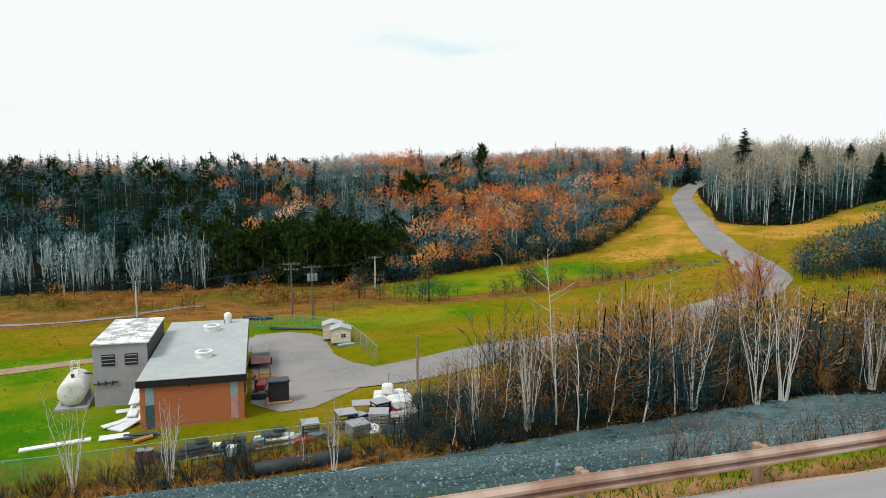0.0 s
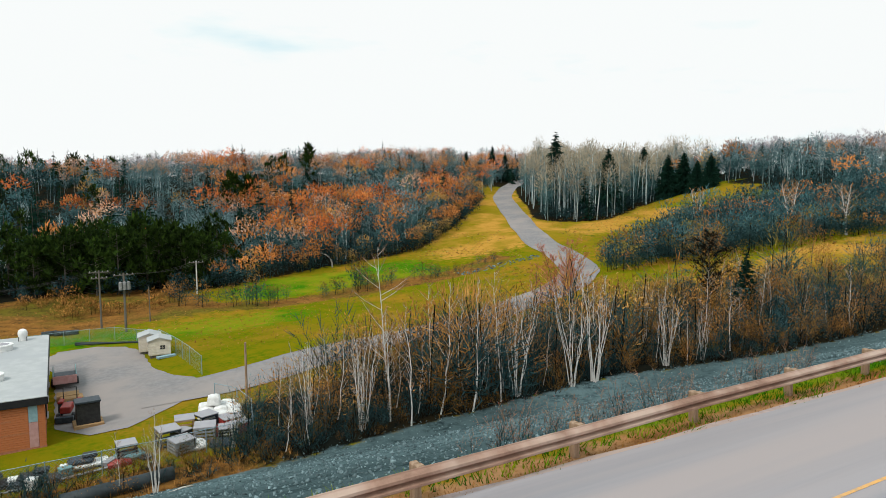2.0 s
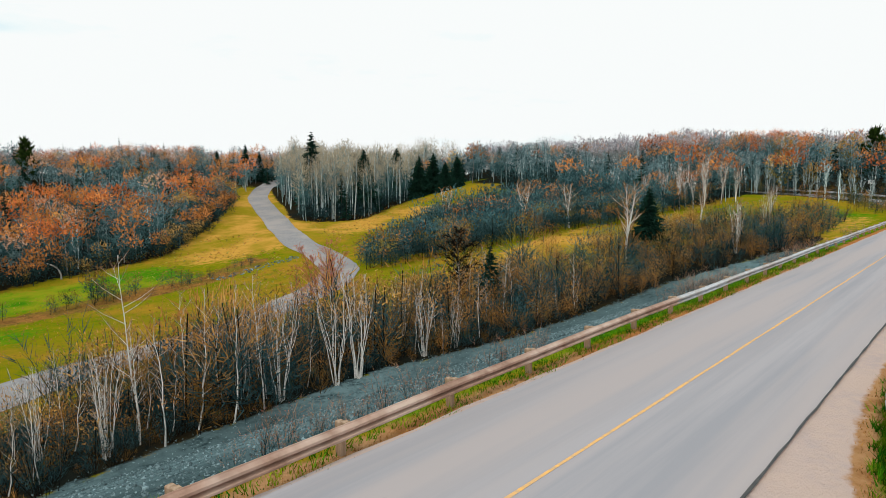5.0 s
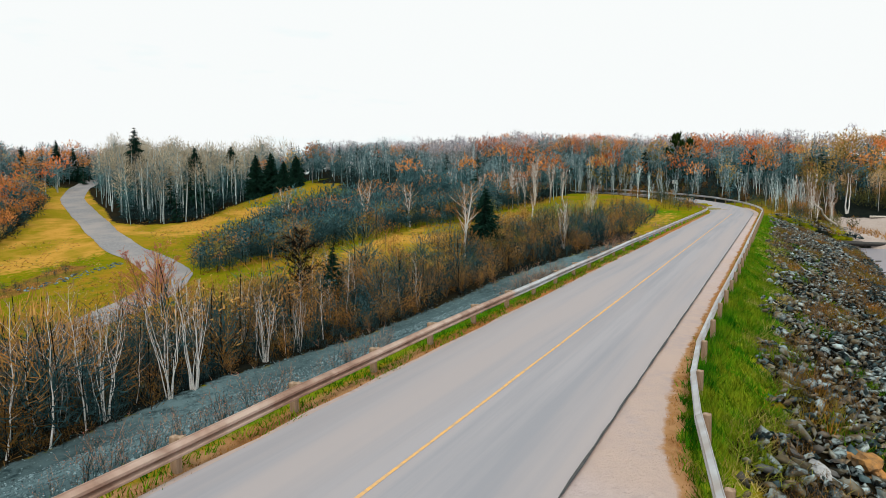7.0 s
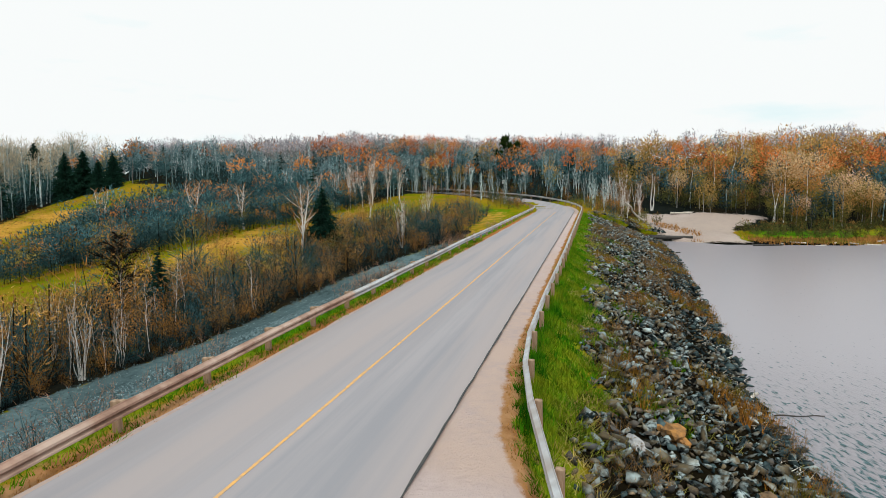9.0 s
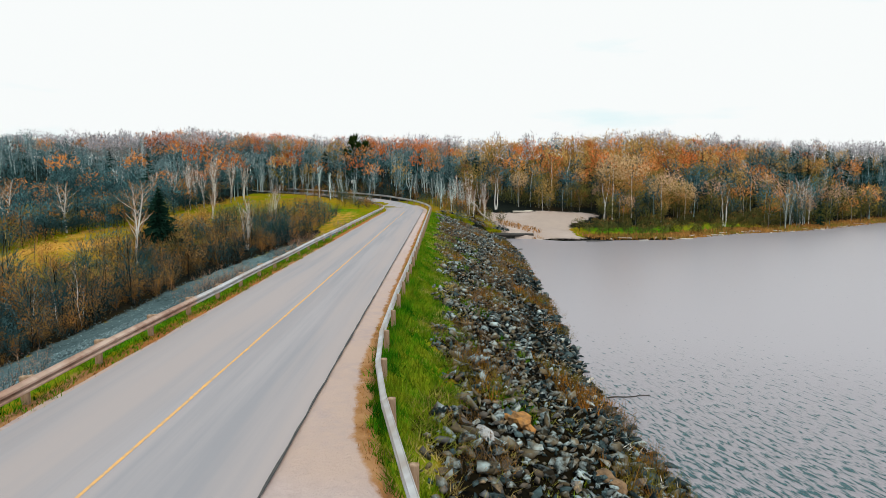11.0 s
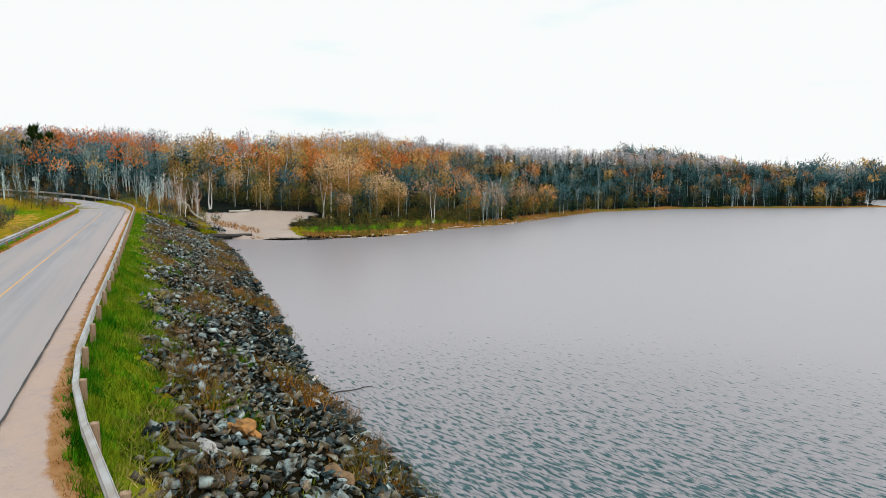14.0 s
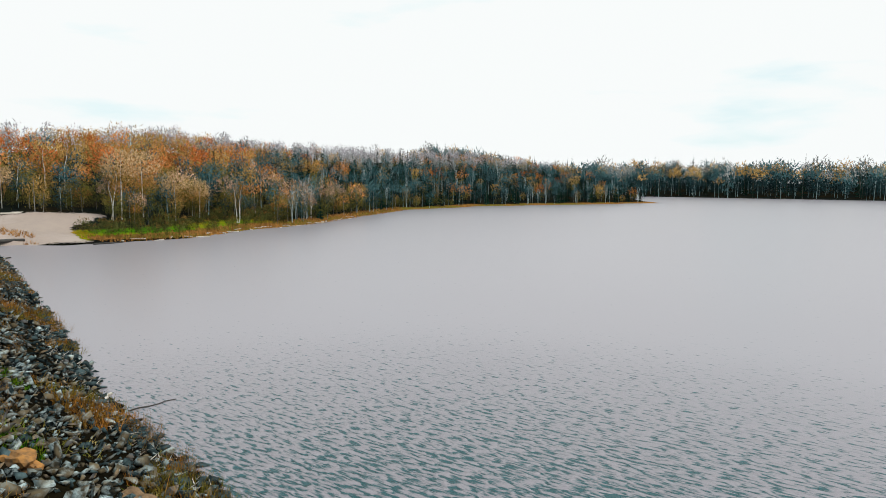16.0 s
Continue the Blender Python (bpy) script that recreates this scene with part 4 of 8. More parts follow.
FOREST_PINE = [pine_tree(160 + k, 11, 30, 16) for k in range(3)]
FULL_GREY = [dome_tree(184 + k, 10.5, 0.36, 150, 6, 0.56, 0.2, 0.0) for k in range(4)]
FULL_RED = [dome_tree(188 + k, 10.0, 0.42, 210, 8, 0.54, 0.0, 0.0) for k in range(4)]
FAR_MIXED = [dome_tree(180 + k, 16, 0.36, 150, 4, 0.95, 0.35, 0.0) for k in range(4)]

rg = np.random.default_rng(5)


def clear_of_roads(x, y, gap=8.0):
    d2 = ((x[:, None] - BEND[:, 0]) ** 2 + (y[:, None] - BEND[:, 1]) ** 2).min(1)
    hx = np.interp(y, [64, 72, 84, 98, 113, 140, 172, 190, 213, 245], [48, 62, 74, 82, 88, 103, 121, 133, 154, 190])
    return (d2 > gap * gap) & ~((np.abs(x - hx) < 7) & (y > 60) & (y < 250))


def split(p, *shares):
    """Deal places out by shares."""
    u = rg.random(len(p))
    out, a = [], 0.0
    for s in shares:
        out.append(p[(u >= a) & (u < a + s)])
        a += s
    return out


def west_woods(x, y):
    return (y > woods_y(x) + 2) & (x < 128 + 0.5 * (y - 205)) & (np.hypot(x, y) < 400) & (np.arctan2(y, x) < radians(113)) & clear_of_roads(x, y)


def in_pines(x, y):
    return (x > -8) & (x < 26) & (y > 117 + 0.12 * (26 - x)) & (y < 138)


west_near = scatter(lambda x, y: west_woods(x, y) & (np.hypot(x, y) < 190) & ~in_pines(x, y), -90, 130, 110, 200, 4.3, 1)
west_far = scatter(lambda x, y: west_woods(x, y) & (np.hypot(x, y) >= 190), -170, 240, 120, 400, 7.4, 2)
west = np.concatenate([west_near, west_far])
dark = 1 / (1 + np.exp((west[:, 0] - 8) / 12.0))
u = rg.random(len(west))
front = (west[:, 1] < woods_y(west[:, 0]) + 16)
is_spruce = u < np.where(front, 0.03 + 0.10 * dark, 0.08 + 0.42 * dark)
patch = np.sin(west[:, 0] * 0.13 + 1.0) + np.sin(west[:, 1] * 0.10 + west[:, 0] * 0.06) + rg.normal(0, 0.5, len(west))
is_red = ~is_spruce & (patch > -0.3 + 2.2 * dark)
is_grey = ~is_spruce & ~is_red
ws1, ws2 = split(west[is_spruce], 0.75, 0.25)
woods("west_spruces", FOREST_SPRUCE, ws1, [M_BARK, M_NEEDLE], "dark green spruces scattered through the hillside woods", (0.6, 1.35), 1)
woods("west_pines", FOREST_PINE, ws2, [M_BARK, M_PINE], "dark olive pines scattered through the hillside woods", (0.5, 1.1), 60)
belt = scatter(lambda x, y: (y > woods_y(x) + 0.5) & (y < woods_y(x) + 17) & ~in_pines(x, y), -90, 2, 117, 140, 3.0, 61)
woods("west_birch_belt", FOREST_WHITE, belt, [M_BIRCH_BLUE, M_TWIG_TEAL], "slim white birches leaning along the wood's edge", (0.55, 1.0), 61)
w_rust, w_orange, w_pink, w_tan = split(west[is_red], 0.28, 0.36, 0.28, 0.08)
woods("west_rust_maples", FOREST_RED, w_rust, [M_PALE_BARK, M_TWIG_TEAL, M_CROWN_RUST], "grey maples with rust-red budding tops on the hillside", (0.65, 1.15), 2)
woods("west_orange_maples", FOREST_RED, w_orange, [M_PALE_BARK, M_TWIG_TEAL, M_CROWN_ORANGE], "grey maples with orange budding tops on the hillside", (0.65, 1.15), 26)
woods("west_pink_maples", FOREST_RED, w_pink, [M_PALE_BARK, M_TWIG_GREY, M_CROWN_PINK], "pinkish grey maples on the hillside", (0.65, 1.15), 27)
woods("west_tan_trees", FOREST_RED, w_tan, [M_PALE_BARK, M_TWIG_TEAL, M_CROWN_TAN], "olive tan budding trees on the hillside", (0.6, 1.05), 28)
west_white = is_grey & (rg.random(len(west)) < np.where(front, 0.16 + 0.62 * dark, 0.05))
woods("west_white_birches", FOREST_WHITE, west[west_white], [M_BIRCH_BLUE, M_TWIG_GREY], "white-trunked bare birches at the front of the woods", (0.6, 1.0), 17)
is_grey = is_grey & ~west_white
# beyond this range the haze is painted into the twigs
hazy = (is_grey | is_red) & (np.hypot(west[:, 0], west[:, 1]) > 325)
woods("west_skyline_trees", FULL_GREY, west[hazy & is_grey], [M_TWIG_HAZE, M_TWIG_HAZE, M_TWIG_LILAC_HAZE], "pale lilac-grey bare trees along the skyline", (0.8, 1.15), 90)
is_grey = is_grey & ~hazy
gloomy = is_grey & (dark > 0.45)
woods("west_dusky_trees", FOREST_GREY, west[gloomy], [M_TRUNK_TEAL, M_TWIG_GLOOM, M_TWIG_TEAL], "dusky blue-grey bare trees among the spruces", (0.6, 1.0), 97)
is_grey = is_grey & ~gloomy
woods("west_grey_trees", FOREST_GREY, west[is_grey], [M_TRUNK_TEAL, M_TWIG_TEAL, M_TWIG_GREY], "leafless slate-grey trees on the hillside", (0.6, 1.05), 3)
top = scatter(lambda x, y: (np.hypot(x, y) > 262) & (np.hypot(x, y) < 320) & (np.abs(np.arctan2(y, x) - radians(60)) < radians(8)), 90, 210, 190, 310, 4.6, 51)
tp1, tp2, tp3 = split(top, 0.3, 0.5, 0.2)
woods("hilltop_spruces", FOREST_SPRUCE, tp1, [M_BARK, M_NEEDLE], "dark spruces on the hilltop beyond the road", (0.7, 1.1), 51)
woods("hilltop_grey_trees", FOREST_GREY, tp2, [M_TRUNK_TEAL, M_TWIG_TEAL, M_TWIG_GREY], "slate-grey bare trees on the hilltop beyond the road", (0.7, 1.0), 52)
woods("hilltop_maples", FOREST_RED, tp3, [M_BARK, M_TWIG_TEAL, M_CROWN_ORANGE], "orange-topped maples on the hilltop beyond the road", (0.7, 1.0), 53)
ring = scatter(lambda x, y: (np.hypot(x, y) > 286) & (np.hypot(x, y) < 326) & (np.abs(np.degrees(np.arctan2(y, x)) - 60) < 52) & clear_of_roads(x, y, 8), -120, 330, 0, 330, 6.2, 101)
rk1, rk2, rk3, rk4 = split(ring, 0.5, 0.16, 0.14, 0.2)
woods("skyline_hazy_trees", FULL_GREY, rk1, [M_TWIG_HAZE, M_TWIG_HAZE, M_TWIG_LILAC_HAZE], "pale lilac-grey bare trees closing the skyline", (0.75, 1.05), 101)
woods("skyline_orange_trees", FULL_RED, rk2, [M_BARK, M_TWIG_TEAL, M_CROWN_ORANGE], "orange budding trees closing the skyline", (0.75, 1.05), 102)
woods("skyline_pink_trees", FULL_RED, rk3, [M_BARK, M_TWIG_GREY, M_CROWN_PINK], "pinkish budding trees closing the skyline", (0.75, 1.05), 103)
woods("skyline_slate_trees", FULL_GREY, rk4, [M_BARK, M_TWIG_TEAL, M_TWIG_GREY], "slate-grey bare trees closing the skyline", (0.75, 1.05), 104)
woods("pine_stand", FOREST_PINE, scatter(in_pines, -12, 27, 117, 138, 3.4, 4), [M_BARK, M_PINE], "dense dark olive pines behind the marsh", (0.72, 0.98), 4)


def in_grove(x, y):
    lo = np.interp(x, [106, 110, 119, 140, 160, 200], [136, 131, 125, 134, 142, 168])
    hi = np.interp(x, [106, 118, 132, 160, 200], [138, 156, 180, 222, 262])
    return (x > 106) & (x < 215) & (y > lo) & (y < hi) & clear_of_roads(x, y, 6)


grove = scatter(in_grove, 100, 220, 120, 260, 3.15, 6)
g0, g1, g2 = split(grove, 0.53, 0.42, 0.05)
woods("grove_white_birches", [forest_tree(210 + k, 15.5, 0.5, 0.14, 120, 0.12, 0.07, 0.17, 0.35) for k in range(5)], g0, [M_BIRCH_BLUE, M_TWIG_GREY, M_TWIG_BEIGE], "tall white-trunked birches packed in the grove", (0.72, 1.08), 18)
woods("grove_birches", [forest_tree(200 + k, 15.5, 0.12, 0.17, 210, 0.13, 0.07, 0.10, 0.60) for k in range(6)], g1, [M_TRUNK_TEAL, M_TWIG_TEAL, M_TWIG_BEIGE], "tall slate birches with pale hazy tops in the hillside grove", (0.72, 1.08), 6)
woods("grove_spruces", FOREST_SPRUCE, g2, [M_BARK, M_NEEDLE], "dark spruces standing among the grove birches", (0.8, 1.2), 7)


def north_woods(x, y):
    inner = (x > 139 + 0.25 * (y - 45)) & (y > 44) & (y < 112)
    outer = (x > 165) & (y > -8) & (y < 190)
    far = (np.hypot(x, y) > 215)
    return (inner | outer | far) & ~in_grove(x, y) & (np.hypot(x, y) < 330) & (np.arctan2(y, x) < radians(57)) & (y > -8) & clear_of_roads(x, y, 7.0)


north = scatter(north_woods, 130, 340, -8, 280, 5.2, 9)
heading = np.degrees(np.arctan2(north[:, 1], north[:, 0]))
u = rg.random(len(north))
red_share = np.interp(heading, [-5, 12, 22, 30, 57], [0.32, 0.30, 0.13, 0.10, 0.20])
n2 = north[u < red_share]
n0, n1, n3 = split(north[u >= red_share], 0.24, 0.68, 0.08)
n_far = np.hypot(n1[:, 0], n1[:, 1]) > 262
woods("north_skyline_trees", FULL_GREY, n1[n_far], [M_TWIG_HAZE, M_TWIG_HAZE, M_TWIG_LILAC_HAZE], "pale lilac-grey bare trees on the rise behind the bend", (0.8, 1.15), 99)
n1 = n1[~n_far]
woods("north_white_birches", FOREST_WHITE, n0, [M_BIRCH_BLUE, M_TWIG_GREY], "white-trunked birches behind the road bend", (0.7, 1.1), 19)
woods("north_birches", FOREST_GREY, n1, [M_TRUNK_TEAL, M_TWIG_TEAL, M_TWIG_GREY], "slate-grey leafless trees behind the road bend", (0.65, 1.05), 9)
n2, n4, n5 = split(n2, 0.45, 0.35, 0.2)
woods("north_maples", FOREST_RED, n2, [M_PALE_BARK, M_TWIG_TEAL, M_CROWN_RUST], "rust-topped budding maples behind the road bend", (0.75, 1.2), 10)
woods("north_orange_maples", FOREST_RED, n4, [M_PALE_BARK, M_TWIG_TEAL, M_CROWN_ORANGE], "orange-topped budding maples behind the road bend", (0.75, 1.2), 42)
woods("north_tan_trees", FOREST_RED, n5, [M_TRUNK_TEAL, M_TWIG_OLIVE, M_CROWN_TAN], "olive tan budding trees behind the road bend", (0.7, 1.1), 43)
woods("north_spruces", FOREST_SPRUCE, n3, [M_BARK, M_NEEDLE], "dark spruces behind the road bend", (0.6, 1.0), 11)


def east_woods(x, y):
    d = x - shore_lake(y)
    lim = np.where(y > -36, 27, np.where(y > -76, 17, 5))
    return (d > lim) & (d < 150) & (y < -6) & (y > -350) & clear_of_roads(x, y, 7.0)


east = scatter(lambda x, y: east_woods(x, y) & (x - shore_lake(y) < 60), 120, 420, -350, -6, 4.9, 12)
east = np.concatenate([east, scatter(lambda x, y: east_woods(x, y) & (x - shore_lake(y) >= 60), 120, 420, -350, -6, 6.6, 13)])
far_end = np.clip((-east[:, 1] - 75) / 85, 0, 1)
u = rg.random(len(east))
e_spruce = u < 0.03 + 0.30 * far_end
e_red = ~e_spruce & (rg.random(len(east)) < 0.8 - 0.64 * far_end)
e_grey = ~e_spruce & ~e_red
woods("lakeside_spruces", FOREST_SPRUCE, east[e_spruce], [M_BARK, M_NEEDLE], "dark spruces in the lakeside woods", (0.65, 1.05), 12)
e1, e2, e3 = split(east[e_red], 0.12, 0.34, 0.54)
near_shore = lambda p: (p[:, 0] - shore_lake(p[:, 1]) < 45) & (p[:, 1] > -120)
fine = np.concatenate([q[near_shore(q)] for q in (e1, e2, e3)])
e1, e2, e3 = [q[~near_shore(q)] for q in (e1, e2, e3)]
h1, h2, h3, h4, h5 = split(fine, 0.09, 0.15, 0.12, 0.26, 0.38)
woods("beachside_slate_trees", SHORE_FINE, h5, [M_TRUNK_TEAL, M_TWIG_SLATE, M_TWIG_TEAL], "slate-teal bare trees behind the beach", (0.65, 1.15), 84)
woods("beachside_olive_trees", SHORE_FINE, h4, [M_BARK, M_BUSH_OLIVE, M_TWIG_OLIVE], "olive-grey bare trees behind the beach", (0.65, 1.1), 82)
woods("beachside_orange_maples", SHORE_FINE, h1, [M_BARK, M_TWIG_OLIVE, M_CROWN_ORANGE], "orange hazy maples behind the beach", (0.75, 1.2), 75)
woods("beachside_tan_trees", SHORE_FINE, h2, [M_BARK, M_TWIG_OLIVE, M_CROWN_TAN], "olive tan hazy trees behind the beach", (0.7, 1.15), 76)
woods("beachside_pink_trees", SHORE_FINE, h3, [M_BARK, M_TWIG_OLIVE, M_CROWN_PINK], "pinkish tan hazy trees behind the beach", (0.7, 1.2), 77)
woods("lakeside_maples", FULL_RED, e1, [M_BARK, M_TWIG_OLIVE, M_CROWN_RUST], "rust-topped budding trees along the lake", (0.7, 1.1), 13)
woods("lakeside_orange_maples", FULL_RED, e2, [M_BARK, M_TWIG_OLIVE, M_CROWN_ORANGE], "orange-topped budding trees along the lake", (0.7, 1.1), 44)
woods("lakeside_tan_trees", FULL_RED, e3, [M_BARK, M_TWIG_OLIVE, M_CROWN_TAN], "olive tan budding trees along the lake", (0.7, 1.15), 45)
e_white = e_grey & (rg.random(len(east)) < 0.2)
woods("lakeside_white_birches", FOREST_WHITE, east[e_white], [M_BIRCH_BLUE, M_TWIG_GREY], "white-trunked birches along the lake shore", (0.7, 1.1), 25)
e_grey = e_grey & ~e_white
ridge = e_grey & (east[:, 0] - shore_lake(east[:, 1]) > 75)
woods("lakeside_grey_trees", FOREST_GREY, east[e_grey & ~ridge], [M_TRUNK_TEAL, M_TWIG_GLOOM, M_TWIG_TEAL], "slate-grey bare trees lining the lake shore", (0.65, 1.1), 14)
woods("ridge_trees", FULL_GREY, east[ridge], [M_TWIG_HAZE, M_TWIG_HAZE, M_TWIG_LILAC_HAZE], "pale lilac-grey bare trees on the ridge", (0.8, 1.15), 74)


def far_woods(x, y):
    d = -(y + 516 + (320 - x) * 0.4825) * 0.9
    return (d > 4) & (d < 110) & (x > -250) & (x < 560)


far = scatter(far_woods, -250, 560, -950, -380, 8.6, 15)
f1, f2, f3, f4 = split(far, 0.44, 0.30, 0.15, 0.11)
woods("far_shore_birches", FAR_MIXED, f1, [M_TRUNK_TEAL, M_TWIG_GLOOM, M_TWIG_TEAL], "dusky bare trees on the far lake shore", (1.0, 1.6), 15)
woods("far_shore_maples", FAR_MIXED, f3, [M_TRUNK_TEAL, M_TWIG_GLOOM, M_CROWN_TAN], "bare trees with ochre tops on the far lake shore", (1.15, 1.7), 68)
woods("far_shore_hazy_trees", FAR_MIXED, f4, [M_TRUNK_TEAL, M_TWIG_TEAL, M_TWIG_HAZE], "bare trees with pale hazy tops on the far lake shore", (1.2, 1.7), 69)
woods("far_shore_spruces", [spruce_tree(170 + k, 15, 9, 6, 0.16, 0) for k in range(3)], f2, [M_BARK, M_NEEDLE], "dark spruces on the far lake shore", (0.8, 1.9), 16)

# dark-coloured brush fills in the shade between the trunks
understory = scatter(lambda x, y: (np.abs(y - woods_y(x) - 4) < 7) & (x < 125) & clear_of_roads(x, y, 7), -90, 126, 108, 215, 4.0, 20)
understory = np.concatenate([understory, scatter(lambda x, y: north_woods(x, y) & (np.hypot(x, y) < 232), 130, 240, -8, 150, 6.2, 23), scatter(lambda x, y: in_grove(x, y) & ~in_grove(x, y - 9), 100, 200, 120, 200, 2.6, 21)])
BRUSH = [dome_tree(300 + k, 3.6, 0.55, 75, 45, 0.34, 2.0, 0.0) for k in range(4)]
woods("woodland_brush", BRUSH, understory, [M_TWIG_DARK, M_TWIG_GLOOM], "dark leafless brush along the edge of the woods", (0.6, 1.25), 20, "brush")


shore_brush = scatter(lambda x, y: east_woods(x, y) & (x - shore_lake(y) < 40), 120, 300, -200, -6, 4.6, 22)
woods("lakeside_brush", BRUSH, shore_brush, [M_TWIG_DARK, M_BUSH_OLIVE], "dark olive brush under the lakeside woods", (0.7, 1.4), 22, "brush")

EDGE = [dome_tree(310 + k, 6.0, 0.46, 230, 14, 0.33, 0.05, 0.0) for k in range(5)]
edge = scatter(lambda x, y: (np.abs(y - woods_y(x) - 0.6) < 2.6) & (x > 22) & clear_of_roads(x, y, 8), 20, 126, 112, 210, 2.7, 93)
ed1, ed2, ed3 = split(edge, 0.42, 0.33, 0.25)
woods("edge_russet_bushes", EDGE, ed1, [M_TWIG_SLATE, M_TWIG_SLATE, M_CROWN_ORANGE], "rounded russet bushes along the edge of the woods", (0.6, 1.25), 93, "brush")
woods("edge_slate_bushes", EDGE, ed2, [M_TWIG_SLATE, M_TWIG_SLATE, M_TWIG_TEAL], "rounded slate-grey bushes along the edge of the woods", (0.5, 1.05), 94, "brush")
woods("edge_ochre_bushes", EDGE, ed3, [M_TWIG_SLATE, M_TWIG_OLIVE, M_CROWN_TAN], "rounded ochre bushes along the edge of the woods", (0.5, 1.0), 95, "brush")
marsh_edge = scatter(lambda x, y: (np.abs(y - woods_y(x) + 0.5) < 2.2), -90, 24, 112, 126, 3.0, 96)
woods("marsh_edge_bushes", EDGE, marsh_edge, [M_TWIG_DARK, M_TWIG_GLOOM, M_TWIG_SLATE], "dark slate bushes at the foot of the birches", (0.3, 0.65), 96, "brush")

# ---- brush on the slopes ----
THICKET = [shrub(320 + k, 3.4, 12, 20, 0.028, 0.8) for k in range(2)] + [forest_tree(326 + k, 3.6, 0.0, 0.36, 190, 0.034, 0.16, 0.02, 0.62) for k in range(3)] + [dome_tree(335 + k, 3.4, 0.42, 150, 50, 0.10, 0.3, 0.0) for k in range(4)]


def in_thicket(x, y):
    depth = np.interp(x, [8, 12, 30, 45, 60, 100, 118, 126], [0, 11, 13, 13, 14, 16, 11, 4])
    return (x > 9) & (x < 126) & (y > toe_y(x) - 0.5) & (y < toe_y(x) + depth)


th = scatter(in_thicket, 8, 127, 18, 56, 1.3, 30)
th = th[(th[:, 1] > toe_y(th[:, 0]) + 4.0) | (th[:, 0] > 58) | (np.sin(th[:, 0] * 2.7 + th[:, 1] * 1.9) > np.where(th[:, 0] < 34, -0.5, 0.35))]
hue = np.sin(th[:, 0] * 0.33 + 0.6 * np.sin(th[:, 1] * 0.5)) + np.sin(th[:, 1] * 0.6 + th[:, 0] * 0.15) + rg.normal(0, 0.75, len(th))
t0, t1, t2, t3 = th[(hue > 0.55) & (hue < 1.1)], th[hue < -1.0], th[(hue > -1.0) & (hue < 0.55)], th[hue > 1.1]
# dark stem colours carry the shade low in the thicket
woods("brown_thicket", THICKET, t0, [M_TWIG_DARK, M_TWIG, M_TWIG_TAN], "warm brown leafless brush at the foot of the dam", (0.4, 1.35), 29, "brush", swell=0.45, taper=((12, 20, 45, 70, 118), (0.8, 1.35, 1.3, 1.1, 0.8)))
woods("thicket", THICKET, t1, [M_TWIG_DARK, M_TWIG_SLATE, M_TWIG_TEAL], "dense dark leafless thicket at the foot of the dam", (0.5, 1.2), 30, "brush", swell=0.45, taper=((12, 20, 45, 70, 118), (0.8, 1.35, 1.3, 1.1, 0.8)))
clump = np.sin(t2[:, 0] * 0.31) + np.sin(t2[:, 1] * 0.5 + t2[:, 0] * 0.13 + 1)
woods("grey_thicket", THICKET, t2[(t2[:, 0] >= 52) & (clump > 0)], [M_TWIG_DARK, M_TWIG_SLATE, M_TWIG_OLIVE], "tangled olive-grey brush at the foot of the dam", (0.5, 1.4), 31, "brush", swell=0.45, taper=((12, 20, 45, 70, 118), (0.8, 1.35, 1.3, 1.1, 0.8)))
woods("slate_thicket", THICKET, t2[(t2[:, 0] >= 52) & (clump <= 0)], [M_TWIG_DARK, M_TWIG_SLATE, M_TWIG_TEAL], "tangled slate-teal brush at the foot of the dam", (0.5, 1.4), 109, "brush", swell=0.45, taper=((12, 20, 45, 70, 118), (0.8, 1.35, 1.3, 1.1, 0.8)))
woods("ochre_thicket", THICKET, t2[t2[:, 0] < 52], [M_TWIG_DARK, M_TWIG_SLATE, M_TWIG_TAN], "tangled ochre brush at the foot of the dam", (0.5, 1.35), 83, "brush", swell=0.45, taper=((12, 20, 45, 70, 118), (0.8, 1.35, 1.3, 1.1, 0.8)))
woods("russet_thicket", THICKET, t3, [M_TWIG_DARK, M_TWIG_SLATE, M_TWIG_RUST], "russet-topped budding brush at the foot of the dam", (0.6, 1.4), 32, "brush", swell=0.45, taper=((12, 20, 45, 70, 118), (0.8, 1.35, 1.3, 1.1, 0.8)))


def in_mid_brush(x, y):
    lo = np.interp(x, [70, 74, 79, 89, 104, 108, 116, 140], [71, 66.5, 64.5, 58.5, 57, 51, 48, 47])
    hi = np.interp(x, [70, 76, 84, 92, 104, 116, 140, 150], [73, 82, 84, 86, 94, 98, 94, 86])
    return (x > 70) & (x < 150) & (y > lo) & (y < hi)


mb = scatter(in_mid_brush, 69, 150, 46, 104, 1.85, 33)
back = mb[:, 1] > np.interp(mb[:, 0], [70, 96, 104, 120, 150], [95, 95, 78, 70, 64])
b1, b2 = split(mb[~back], 0.86, 0.14)
b3, b4 = split(mb[back], 0.34, 0.07)
b1, b5 = split(b1, 0.7, 0.3)
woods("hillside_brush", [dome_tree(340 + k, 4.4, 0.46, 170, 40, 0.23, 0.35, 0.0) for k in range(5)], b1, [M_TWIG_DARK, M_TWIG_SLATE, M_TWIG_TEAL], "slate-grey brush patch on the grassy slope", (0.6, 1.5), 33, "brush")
woods("hillside_ochre_brush", [dome_tree(346 + k, 4.0, 0.48, 180, 24, 0.22, 0.2, 0.0) for k in range(4)], b5, [M_TWIG_DARK, M_TWIG_SLATE, M_TWIG_OLIVE], "olive-grey brush among the slate patch on the slope", (0.6, 1.3), 98, "brush")
